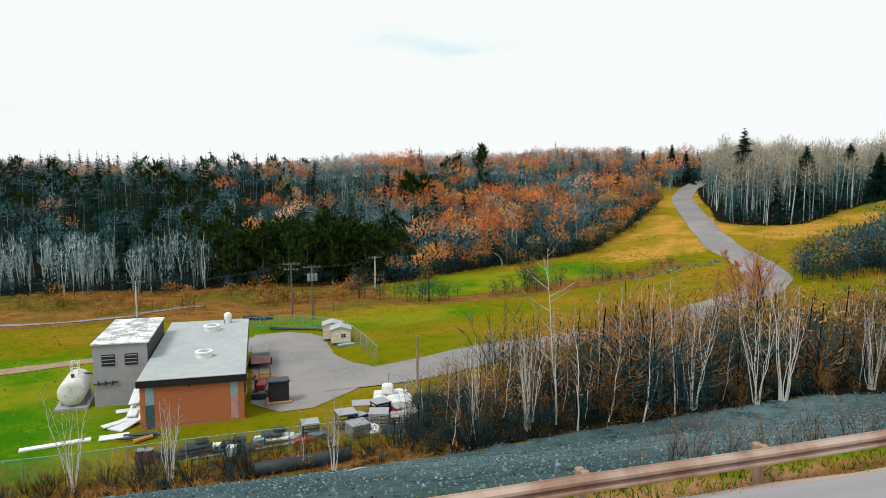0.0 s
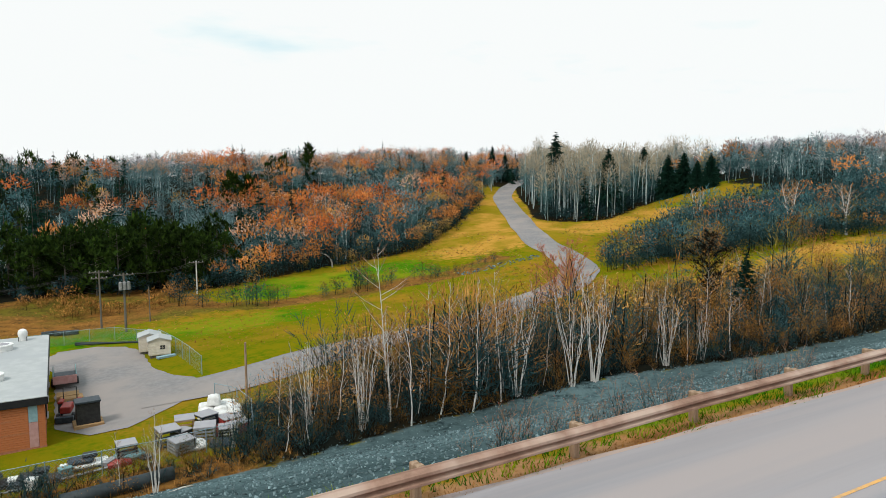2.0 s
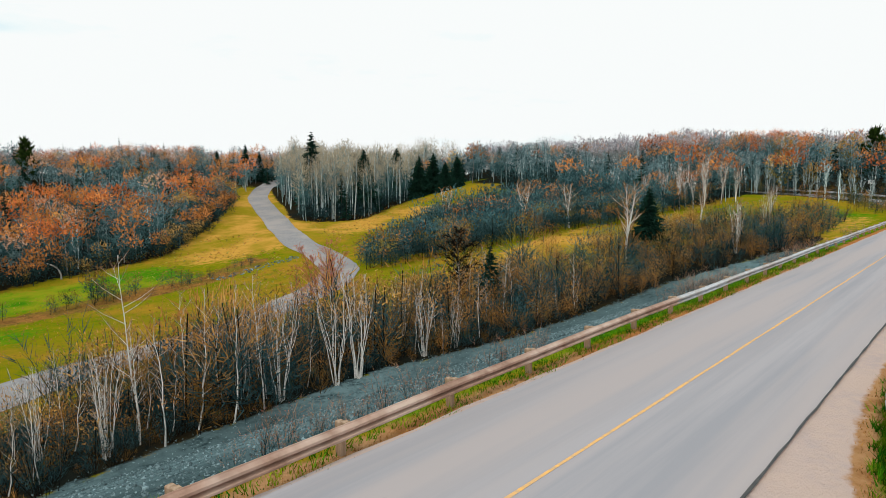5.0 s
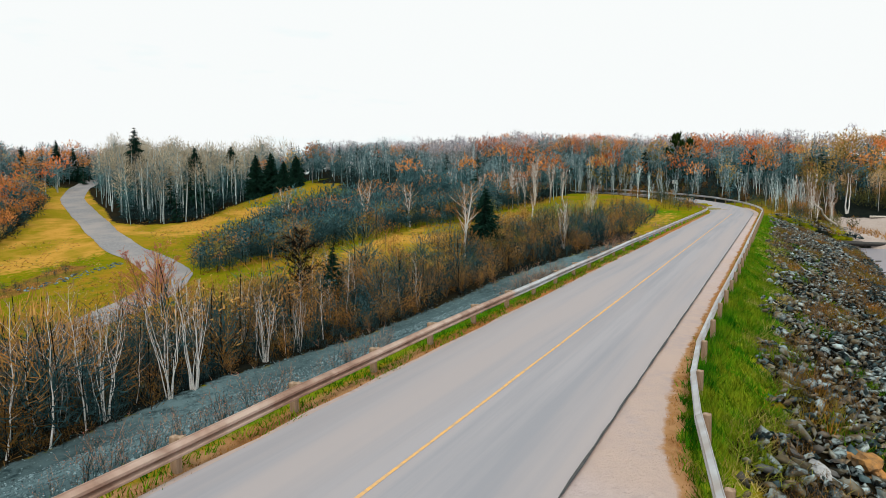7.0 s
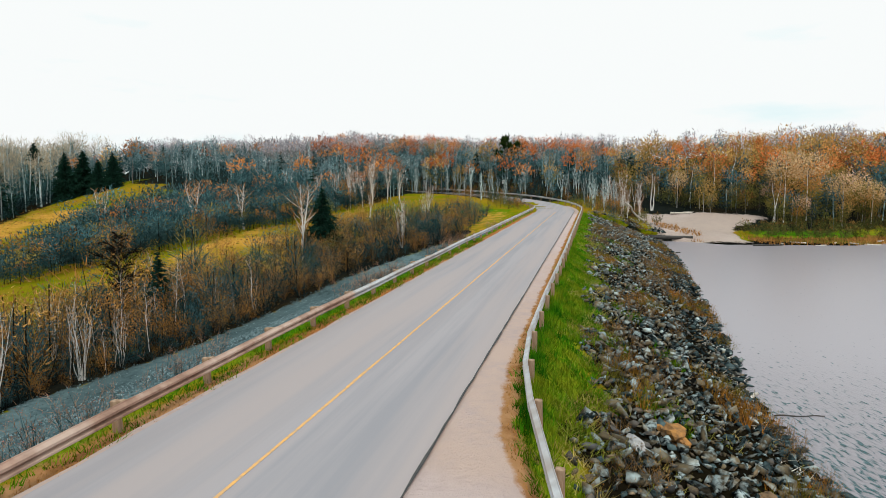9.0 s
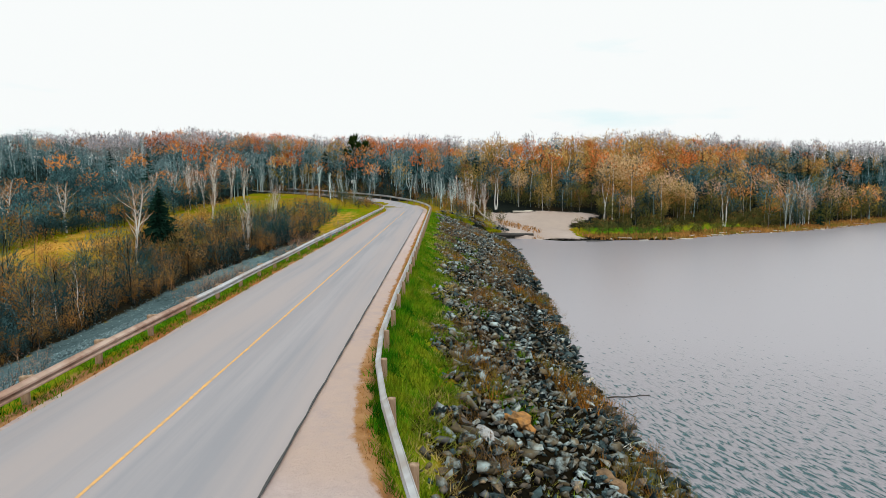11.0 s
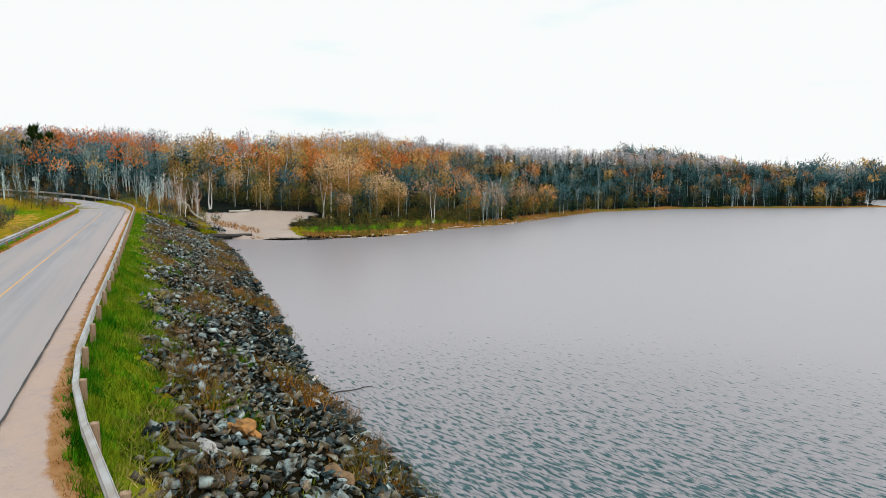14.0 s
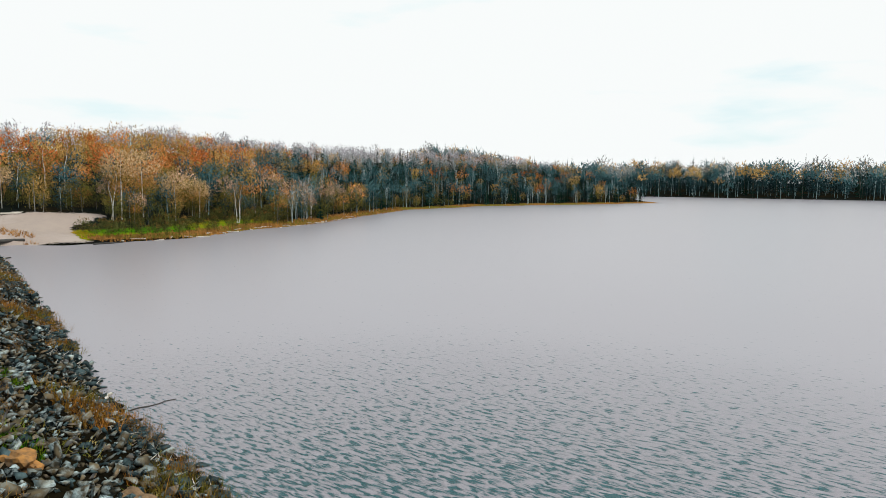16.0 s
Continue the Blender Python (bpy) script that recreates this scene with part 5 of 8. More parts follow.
woods("russet_brush", [dome_tree(350 + k, 5.0, 0.38, 170, 40, 0.24, 0.1, 0.0) for k in range(3)], b2, [M_BARK, M_TWIG_SLATE, M_TWIG_RUST], "russet-topped bushes on the grassy slope", (0.6, 1.2), 34, "brush")
woods("hillside_grey_trees", [dome_tree(355 + k, 8.0, 0.40, 180, 60, 0.36, 0.5, 0.0) for k in range(5)], b3, [M_TWIG_SLATE, M_TWIG_SLATE, M_TWIG_TEAL], "rounded slate-grey bare trees on the grassy slope", (0.7, 1.15), 54)
woods("hillside_maples", [dome_tree(358 + k, 8.0, 0.36, 240, 50, 0.30, 0.1, 0.0) for k in range(3)], b4, [M_TWIG_SLATE, M_TWIG_TEAL, M_CROWN_ORANGE], "orange-topped maples on the grassy slope", (0.8, 1.15), 55)
mw = scatter(lambda x, y: (y > toe_y(x) + 12.5) & (y < toe_y(x) + 22) & (np.sin(x * 0.21 + 0.5) + np.sin(y * 0.33 + x * 0.12) > -1.1), 54, 116, 28, 60, 1.9, 85)
mw1, mw2 = split(mw, 0.72, 0.28)
MEADOW_BRUSH = [dome_tree(343 + k, 3.0, 0.50, 130, 45, 0.16, 0.1, 0.0) for k in range(4)]
woods("meadow_ochre_brush", MEADOW_BRUSH, mw1, [M_TWIG_DARK, M_TWIG, M_TWIG_TAN], "ochre leafless brush in the meadow behind the thicket", (0.5, 1.15), 85, "brush")
woods("meadow_slate_brush", MEADOW_BRUSH, mw2, [M_TWIG_DARK, M_TWIG_SLATE, M_TWIG_TEAL], "slate-grey brush in the meadow behind the thicket", (0.5, 1.2), 86, "brush")
ditch = scatter(lambda x, y: (np.abs(y - np.interp(x, [10, 18, 25, 39, 55, 73], [104, 98.8, 95.4, 96.3, 97.7, 104.6])) < 1.5) & (x > 14) & (x < 74) & (np.sin(x * 0.75) + np.sin(x * 0.31 + 2) > -1.0), 14, 75, 90, 112, 1.5, 35)
marsh_spots = scatter(lambda x, y: (np.sin(x * 0.23 + 0.3 * y) + np.sin(y * 0.5 - x * 0.11) > 0.25), -60, 20, 101, 117, 1.5, 36)
woods("marsh_brush", [dome_tree(368 + k, 1.8, 0.6, 90, 20, 0.15, 0.1, 0.0) for k in range(4)], marsh_spots, [M_TWIG_DARK, M_TWIG, M_TWIG_RUST], "low russet brush in the marsh below the woods", (0.4, 1.3), 36, "brush", swell=0.4)
woods("ditch_brush", [dome_tree(362 + k, 3.6, 0.44, 150, 40, 0.15, 0.3, 0.0) for k in range(4)], ditch, [M_TWIG_DARK, M_TWIG_SLATE, M_TWIG], "dark brown brush along the meadow ditch", (0.65, 1.4), 35, "brush", swell=0.45, taper=((14, 20, 30, 34, 39, 44, 49, 74), (1.15, 1.2, 1.0, 0.6, 1.0, 1.0, 0.6, 0.4)))
bank_brush = scatter(lambda x, y: (y > 12.8) & (y < 17 + 0.07 * x) & (np.sin(x * 0.37 + y * 0.2) + np.sin(y * 0.6 - x * 0.21 + 2) > 0.55), 4, 112, 12, 25, 1.35, 37)
woods("roadside_brush", [shrub(360 + k, 1.3, 12, 9, 0.014, 0.7, 0.4, 0.03) for k in range(4)], bank_brush, [M_TWIG_SLATE, M_TWIG_PALE, M_BUD_PINK], "low reddish twiggy brush behind the guard rail", (0.6, 1.3), 37, "brush")
gold = scatter(lambda x, y: in_thicket(x, y) & (np.sin(x * 0.3) + np.sin(y * 0.5 + x * 0.2) > 0.0), 40, 118, 18, 48, 3.2, 39)
front_gold = scatter(lambda x, y: (np.abs(y - toe_y(x) - 0.8) < 1.2) & (np.sin(x * 0.9) + np.sin(x * 0.37 + 1) > 0.2), 36, 112, 18, 42, 2.0, 64)
gold = np.concatenate([gold, front_gold])
woods("golden_brush", [dome_tree(365 + k, 3.8, 0.40, 260, 80, 0.10, -0.1, 0.0) for k in range(3)], gold, [M_BARK, M_TWIG_RUST, M_BUD_ORANGE], "tall orange-brown brush beside the road", (0.5, 1.0), 39, "brush")
belt_gold = scatter(lambda x, y: (y > toe_y(x) + 0.3) & (y < toe_y(x) + 10) & (np.sin(x * 0.42) + np.sin(y * 0.55 + x * 0.2) > -0.5), 13, 62, 28, 52, 2.2, 108)
woods("belt_golden_brush", [dome_tree(420 + k, 3.8, 0.40, 280, 40, 0.10, -0.1, 0.0) for k in range(3)], belt_gold, [M_BARK, M_TWIG, M_TWIG_RUST], "orange-brown leafless brush among the birches", (0.5, 1.15), 108, "brush")
fence_brush = scatter(lambda x, y: (y > toe_y(x) + 0.5) & (y < toe_y(x) + 4.5), -26, 12, 36, 46, 0.9, 38)
fq1, fq2 = split(fence_brush, 0.62, 0.38)
LOW_BRUSH = [shrub(331 + k, 1.3, 18, 16, 0.022, 1.0) for k in range(3)] + [dome_tree(341 + k, 1.3, 0.6, 150, 50, 0.055, 0.3, 0.0) for k in range(2)]
woods("fence_brush", LOW_BRUSH, fq1, [M_TWIG_DARK, M_TWIG_SLATE, M_BUSH_OLIVE], "dark brush along the yard's back fence", (0.5, 1.5), 38, "brush", swell=0.4)
woods("fence_brown_brush", LOW_BRUSH, fq2, [M_TWIG_DARK, M_TWIG, M_TWIG_RUST], "rusty brush along the yard's back fence", (0.4, 1.1), 73, "brush", swell=0.4)

haze = scatter(lambda x, y: (y > toe_y(x) + 4.5) & (y < toe_y(x) + 12.5) & (np.sin(x * 0.5 + y * 0.2) > -0.75), 15, 58, 34, 56, 2.1, 105)
hz1, hz2, hz3 = split(haze, 0.45, 0.3, 0.25)
HAZE = [dome_tree(416 + k, 5.6, 0.36, 300, 30, 0.10, -0.2, 0.12) for k in range(4)]
woods("ochre_haze_brush", HAZE, hz1, [M_BARK, M_TWIG, M_TWIG_TAN], "tall ochre leafless brush behind the birches", (0.6, 1.15), 105, "brush")
woods("brown_haze_brush", HAZE, hz2, [M_BARK, M_TWIG, M_TWIG_RUST], "tall brown leafless brush behind the birches", (0.6, 1.1), 106, "brush")
woods("olive_haze_brush", HAZE, hz3, [M_BARK, M_TWIG_SLATE, M_TWIG_OLIVE], "tall olive-grey brush behind the birches", (0.5, 1.0), 107, "brush")
belt_brush = scatter(lambda x, y: (y > toe_y(x) - 0.3) & (y < toe_y(x) + 4.5), 11, 62, 28, 46, 0.95, 79)
lb1, lb2, lb3 = split(belt_brush, 0.4, 0.35, 0.25)
woods("belt_grey_brush", LOW_BRUSH, lb1, [M_TWIG_DARK, M_TWIG_SLATE, M_TWIG_TEAL], "low grey-teal scrub under the birches", (0.5, 1.5), 79, "brush")
woods("belt_dark_brush", LOW_BRUSH, lb2, [M_TWIG_DARK, M_TWIG_SLATE, M_BUSH_OLIVE], "low dark scrub under the birches", (0.5, 1.5), 80, "brush")
woods("belt_rust_brush", LOW_BRUSH, lb3, [M_TWIG_DARK, M_TWIG, M_TWIG_RUST], "low rusty scrub under the birches", (0.5, 1.4), 81, "brush")


strip_weeds = scatter(lambda x, y: (y > toe_y(x) - 0.2) & (y < 45.5), -24, 12, 36, 46, 0.55, 40)


def beach_bush_spots(x, y):
    d = x - shore_lake(y)
    return ((d > 3) & (d < 17) & (y < beach_south(x) - 1.5) & (y > -78)) | ((d > 1) & (d < 6) & (y > -14) & (y < -9))


woods("beach_bushes", [dome_tree(375 + k, 2.6, 0.55, 170, 60, 0.19, 0.8, 0.0) for k in range(4)], scatter(beach_bush_spots, 125, 190, -80, -9, 2.9, 41), [M_TWIG_DARK, M_BUSH_OLIVE, M_TWIG], "dark olive bushes on the grass by the beach", (0.6, 1.4), 41, "brush")
front_bush = scatter(lambda x, y: east_woods(x, y) & (x - shore_lake(y) < 34), 120, 330, -340, -6, 3.7, 46)
fb_far = np.clip((-front_bush[:, 1] - 95) / 60, 0, 1)
front_bush = front_bush[rg.random(len(front_bush)) > 0.8 * fb_far]
fb1, fb2, fb3, fb4 = split(front_bush, 0.18, 0.06, 0.42, 0.34)
woods("shore_slate_trees", [dome_tree(396 + k, 6.5, 0.44, 250, 40, 0.26, 0.2, 0.0) for k in range(3)], fb4, [M_PALE_BARK, M_TWIG_SLATE, M_TWIG_TEAL], "rounded slate-teal bare trees at the front of the lakeside woods", (0.55, 1.15), 49)
woods("shore_olive_trees", [dome_tree(392 + k, 5.5, 0.46, 230, 40, 0.25, 0.4, 0.0) for k in range(3)], fb3, [M_TWIG_DARK, M_BUSH_OLIVE, M_TWIG_OLIVE], "dark olive bushes at the front of the lakeside woods", (0.5, 1.0), 48, "brush")
woods("shore_tan_trees", [dome_tree(380 + k, 7.5, 0.42, 280, 40, 0.26, 0.0, 0.0) for k in range(4)], fb1, [M_PALE_BARK, M_TWIG_OLIVE, M_CROWN_TAN], "rounded tan budding trees at the front of the lakeside woods", (0.6, 1.2), 46)
woods("shore_orange_trees", [dome_tree(385 + k, 7.0, 0.42, 280, 40, 0.26, 0.1, 0.0) for k in range(4)], fb2, [M_PALE_BARK, M_TWIG_OLIVE, M_CROWN_ORANGE], "rounded orange budding trees at the front of the lakeside woods", (0.6, 1.15), 47)


bend_brush = scatter(lambda x, y: (((x > 134) & (y > -12)) | ((x > 128) & (y < 1.5) & (y > -11) & (x < 141))) & ~clear_of_roads(x, y, 13) & clear_of_roads(x, y, 5.8), 128, 215, -12, 130, 1.9, 57)
bend_brush = bend_brush[(bend_brush[:, 1] < 30) | (bend_brush[:, 0] > 165)]
bb1, bb2, bb3 = split(bend_brush, 0.4, 0.35, 0.25)
woods("bend_grey_brush", [dome_tree(390 + k, 3.2, 0.45, 90, 70, 0.14, 0.4, 0.0) for k in range(4)], bb1, [M_TWIG_DARK, M_TWIG_SLATE, M_TWIG_TEAL], "dark grey brush around the road bend", (0.4, 1.1), 57, "brush")
woods("bend_olive_brush", [dome_tree(394 + k, 3.0, 0.45, 90, 60, 0.14, 0.3, 0.0) for k in range(3)], bb2, [M_TWIG_DARK, M_TWIG_OLIVE, M_BUSH_OLIVE], "dark olive brush around the road bend", (0.4, 1.1), 58, "brush")
woods("bend_rust_brush", [dome_tree(397 + k, 2.6, 0.42, 120, 50, 0.13, 0.0, 0.0) for k in range(3)], bb3, [M_TWIG_DARK, M_TWIG, M_TWIG_RUST], "rusty brush around the road bend", (0.4, 1.1), 59, "brush")


corner = scatter(lambda x, y: (y < -2.5 + 0.1 * (x - 130)) & (y > -10.5 + 0.12 * (x - 140)) & clear_of_roads(x, y, 6.0) & (x - shore_lake(y) > 0.5), 126, 162, -14, 2, 1.15, 63)
cb1, cb2, cb3 = split(corner, 0.36, 0.36, 0.28)
woods("corner_rust_brush", [dome_tree(411 + k, 2.4, 0.42, 130, 50, 0.11, -0.1, 0.0) for k in range(3)], cb1, [M_TWIG_DARK, M_TWIG, M_TWIG_RUST], "rusty shrubs between the road and the beach", (0.4, 1.3), 63, "brush")
woods("corner_olive_brush", [dome_tree(414 + k, 2.8, 0.45, 120, 60, 0.12, 0.3, 0.0) for k in range(3)], cb2, [M_TWIG_DARK, M_TWIG_OLIVE, M_BUSH_OLIVE], "dark olive shrubs between the road and the beach", (0.4, 1.2), 64, "brush")
woods("corner_birches", FOREST_WHITE, cb3[::2], [M_BIRCH, M_TWIG_PALE], "slim white birches between the road and the beach", (0.4, 0.85), 65)
tufts_spots = scatter(lambda x, y: (x - shore_lake(y) > 0.3) & (x - shore_lake(y) < 9) & (y < -12) & (y > -20), 124, 150, -21, -11, 0.7, 66)


# ---- single trees ----
PLANTS = {}


def plant(key, x, y, h, rz, builder):
    """Places a tree of h metres; later ones of a key are copies of the first."""
    m = pose(x, y, ground_z(x, y) - 0.05, 0, 0, rz)
    if key not in PLANTS:
        root, h0 = builder()
        PLANTS[key] = (root, h0)
        root.matrix_basis = m @ Matrix.Scale(h / h0, 4)
        return root
    root, h0 = PLANTS[key]
    ob = copy_thing(root, m)
    ob.matrix_basis = m @ Matrix.Scale(h / h0, 4)
    return ob


def birch_single(k):
    return lambda: (plant_parts("birch", bare_tree(400 + k, 9, 0.052, 1, 0.25, 17, 16, 0.17, 0.02, bough=0), [M_BIRCH, M_TWIG_PALE], ["trunk", "crown"], "slender white birch with bare brown twigs", "tree", "birches below the dam"), 9)


def birch_clump(k):
    return lambda: (plant_parts("birch", bare_tree(420 + k, 8, 0.034, 7 + 2 * k, 0.35, 6, 11, 0.12, 0.016, splay=0.15, bough=0), [M_BIRCH, M_TWIG_PALE], ["trunk", "crown"], "white birch clump with several bare leaning stems", "tree", "birches below the dam"), 8)


SINGLE_BIRCHES = [(16.4, 43.5, 6.5), (19.1, 40.5, 7.2), (19.6, 41.6, 12.0), (19.9, 38.9, 8.2), (22.5, 39.5, 9.4), (24.5, 38.5, 9.2), (27.2, 38.9, 9.5), (4.5, 41.2, 3.8), (2.3, 39.8, 3.8), (54.2, 41.9, 6.2), (23.6, 43.0, 8.5), (26.0, 42.0, 7.5), (31.0, 41.0, 7.0), (12.6, 44.8, 5.0), (49.0, 39.0, 6.5), (30.4, 44.0, 6.0), (38.6, 41.0, 7.5), (21.0, 45.0, 7.0)]
for i, (x, y, h) in enumerate(SINGLE_BIRCHES):
    plant(("birch", i % 4), x, y, h, i * 77, birch_single(i % 4))
sapling = random.Random(31)
for i in range(46):
    x = sapling.uniform(11, 60)
    y = float(toe_y(x)) + 0.8 + 10.5 * sapling.random() ** 1.6
    plant(("birch", i % 4), x, y, sapling.uniform(3.6, 6.6), i * 47, birch_single(i % 4))
CLUMP_BIRCHES = [(14.6, 43.9, 6.2, 0), (17.0, 40.5, 7.2, 0), (17.8, 41.8, 6.4, 0), (28.8, 39.2, 8.2, 1), (33.5, 38.4, 8.3, 1), (35.5, 38.2, 8.8, 1), (46.2, 43.2, 6.2, 0), (42.4, 37.3, 6.6, 2), (47.1, 44.1, 5.4, 0), (45.3, 36.2, 4.6, 0), (-10.4, 40.6, 6.2, 1), (-5.3, 40.2, 5.2, 2), (3.9, 38.2, 4.2, 0), (88.5, 25.6, 6.4, 1), (110.6, 27.8, 6.2, 1), (9.0, 42.6, 3.6, 0)]
for i, (x, y, h, k) in enumerate(CLUMP_BIRCHES):
    plant(("clump", k), x, y, h, i * 131, birch_clump(k))


def slope_birch():
    return plant_parts("birch", bare_tree(440, 10, 0.14, 2, 0.3, 24, 20, 0.26, 0.025, splay=0.12, bough=0), [M_BIRCH, M_TWIG_RUST], ["trunk", "crown"], "spreading white birch with a reddish bare crown", "tree", "birches on the slope"), 10


for i, (x, y, h) in enumerate([(82.2, 37.4, 12.2), (105, 68, 11.5), (107, 59.5, 9.8), (112, 92, 12.0), (118, 40, 6.0)]):
    plant("slope_birch", x, y, h, 40 + i * 97, slope_birch)


def far_birch():
    return plant_parts("birch", white_tree(495, 10, 5, 0.06), [M_BIRCH, M_TWIG_PALE], ["trunk", "crown"], "white birch clump with bare fanning boughs", "tree", "fanning birches"), 10


for i, (x, y, h) in enumerate([(133, 53, 8.5), (137, 51, 9.5), (135.5, 47.5, 8.0), (139, 46.5, 10.0), (141.5, 44, 9.0), (144, 42, 8.0), (132, 49, 7.5), (139.5, 50.5, 9.0), (130, 55, 8.0), (142, 48, 9.5), (114.3, 28.1, 7.0), (88.3, 25.3, 7.0), (165.5, -89.5, 12.0), (168.5, -92.5, 10.0)]):
    plant("far_birch", x, y, h, i * 71, far_birch)
rim = scatter(lambda x, y: clear_of_roads(x, y, 6.6) & ~clear_of_roads(x, y, 15), 138, 215, -12, 75, 4.6, 78)
rim = rim[(rim[:, 0] > 150) | (rim[:, 1] < 4)]
woods("bend_birches", FOREST_WHITE, rim, [M_BIRCH_BLUE, M_TWIG_GREY], "slim white birches lining the outside of the road bend", (0.5, 0.9), 78)


def near_spruce():
    return plant_parts("spruce", spruce_tree(450, 9, 24, 12, 0.26, 6, 0.04), [M_BARK, M_NEEDLE], ["trunk", "crown"], "dense dark green spruce beside the brush", "tree", "spruces on the slope"), 9


def broad_spruce():
    return plant_parts("spruce", spruce_tree(451, 9, 26, 15, 0.36, 9, 0.03, 0.11), [M_BARK, M_NEEDLE], ["trunk", "crown"], "broad dark green spruce beside a white birch", "tree", "spruces on the slope"), 9


plant("broad_spruce", 84.6, 35.4, 8.9, 20, broad_spruce)
plant("spruce", 56.0, 40.2, 7.0, 50, near_spruce)
for i, (x, y, h) in enumerate([(129.7, 136.1, 16.6), (153.7, 137.1, 12.5), (157.3, 134.5, 12.0), (156.6, 129.2, 8.9), (161.2, 128.3, 9.9), (155.7, 148.3, 15.5)]):
    plant("broad_spruce", x, y, h, i * 50, broad_spruce)


def tall_pine():
    return plant_parts("pine", pine_tree(455, 14, 44, 20, 0.24), [M_BARK, M_PINE], ["trunk", "crown"], "tall dark pine rising over the hillside woods", "tree", "pines in the woods"), 14


for i, (x, y, h) in enumerate([(84.1, 248.1, 13.5), (41.3, 185.4, 12.6), (45.8, 186.4, 11.5), (203.6, 26.1, 11.5), (201, 22, 10.0)]):
    plant("pine", x, y, h, i * 70, tall_pine)
for i, (x, y, h) in enumerate([(65.0, 194.4, 11.5), (34.0, 146.1, 11.0), (152.3, 225.4, 14.4), (158.2, 224.9, 12.1), (145.1, 233.6, 11.9), (129.9, 158.6, 21.4)]):
    plant("spruce", x, y, h, i * 83 + 20, near_spruce)


def budding_willow():
    return plant_parts("willow", dome_tree(457, 8, 0.36, 320, 60, 0.2, -0.6, 0.1), [M_PALE_BARK, M_BUD_LIME, M_BUD_LIME], ["trunk", "crown"], "yellow-green willow coming into leaf", "tree", "budding willows"), 8


for i, (x, y, h) in enumerate([(96.8, 192.0, 10.0), (112.5, 46.0, 4.5), (163, -34, 5.0), (167, -60, 3.0)]):
    plant("budding_willow", x, y, h, i * 99, budding_willow)


def bent_birch():
    root = thing("birch", (43.2, 125.0, ground_z(43.2, 125.0)), -38, "white birch trunk bent over in an arch", "tree")
    bm = bmesh.new()
    pts = [Vector((1.5 + 3.4 * math.cos(a) - 1.5, 0.15 * math.sin(3 * a), 3.0 * math.sin(a) ** 0.8)) for a in [math.pi * k / 14 for k in range(1, 14)]]
    tube_bm(bm, [Vector((3.4, 0, -0.2))] + pts[:-2], [0.17 - 0.009 * k for k in range(len(pts) - 1)], 6)
    part("trunk", bm, M_BIRCH, root)


bent_birch()


def ochre_bush():
    return plant_parts("bush", dome_tree(462, 6, 0.50, 620, 60, 0.12, -0.1, 0.0), [M_BARK, M_TWIG_TAN, M_TWIG_RUST], ["stem", "crown"], "rounded ochre-brown leafless bush", "bush", "ochre bushes"), 6


for i, (x, y, h) in enumerate([(74.1, 59.5, 7.2), (79.1, 48.0, 6.0), (53.9, 32.7, 4.2), (66.5, 30.6, 3.8), (88.0, 27.0, 4.0), (70.5, 52.0, 4.6), (96.0, 60.0, 5.5), (50.1, 54.1, 4.2), (100.5, 24.5, 4.0), (60.5, 31.5, 3.6), (73.0, 29.5, 4.4), (80.5, 40.5, 4.6), (93.0, 33.0, 4.4), (70.0, 41.0, 4.8)]):
    plant("ochre_bush", x, y, h, i * 57, ochre_bush)


def larch():
    return plant_parts("larch", bare_tree(460, 7, 0.08, 1, 0.12, 76, 30, 0.28, 0.045, droop=0.7), [M_BARK, M_TWIG_DARK], ["trunk", "crown"], "dark bare larch with level drooping branches", "tree"), 7


plant("larch", 53.2, 42.6, 8.8, 10, larch)


def pink_maple():
    return plant_parts("maple", bare_tree(470, 6.5, 0.07, 4, 0.25, 20, 18, 0.27, 0.02, 0.9, 0.085, 0.2), [M_BARK, M_TWIG_RUST, M_BUD_PINK], ["trunk", "crown"], "small maple hazy with pinkish red buds", "tree"), 6.5


plant("maple", 47.5, 57.0, 8.2, 0, pink_maple)
plant("maple", 50.5, 58.5, 6.8, 120, pink_maple)
plant("maple", 44.6, 56.0, 6.2, 220, pink_maple)


def shore_tree(k, crown_m, label):
    def make():
        if k == 2:
            return plant_parts("willow", dome_tree(482, 12, 0.38, 900, 50, 0.27, -0.35, 0.40), [M_BIRCH, M_TWIG_TAN, M_TWIG_BUFF], ["trunk", "crown"], label, "tree", "trees by the beach"), 12
        return plant_parts("birch", bare_tree(480 + k, 12, 0.14, 1 + k, 0.35, 18, 14, 0.24, 0.05, 0.5, 0.12, 0.1), [M_BIRCH, crown_m, M_BUD_GOLD], ["trunk", "crown"], label, "tree", "trees by the beach"), 12
    return make


for i, (x, y, h, k) in enumerate([(150, -36.5, 12.5, 1), (150.5, -38.5, 15.0, 2), (153, -43.5, 14.5, 2), (171, -28.0, 10.5, 0), (160, -18.6, 8.5, 2), (158, -13.0, 11.5, 1), (142.5, -5.7, 7.5, 1), (146, -7.0, 8.5, 1), (149, -6.0, 9.0, 0), (152, -9.0, 8.5, 1), (166, -22, 10, 0), (176, -33, 11, 0), (154, -56, 10, 2), (156, -66, 11, 1), (152, -50, 11, 2)]):
    lab = "pale birch with a bare gold-brown crown by the beach" if k < 2 else "round bare willow with gold-brown twigs by the beach"
    plant(("shore", k), x, y, h, i * 61, shore_tree(k, M_TWIG if k < 2 else M_TWIG_TAN, lab))


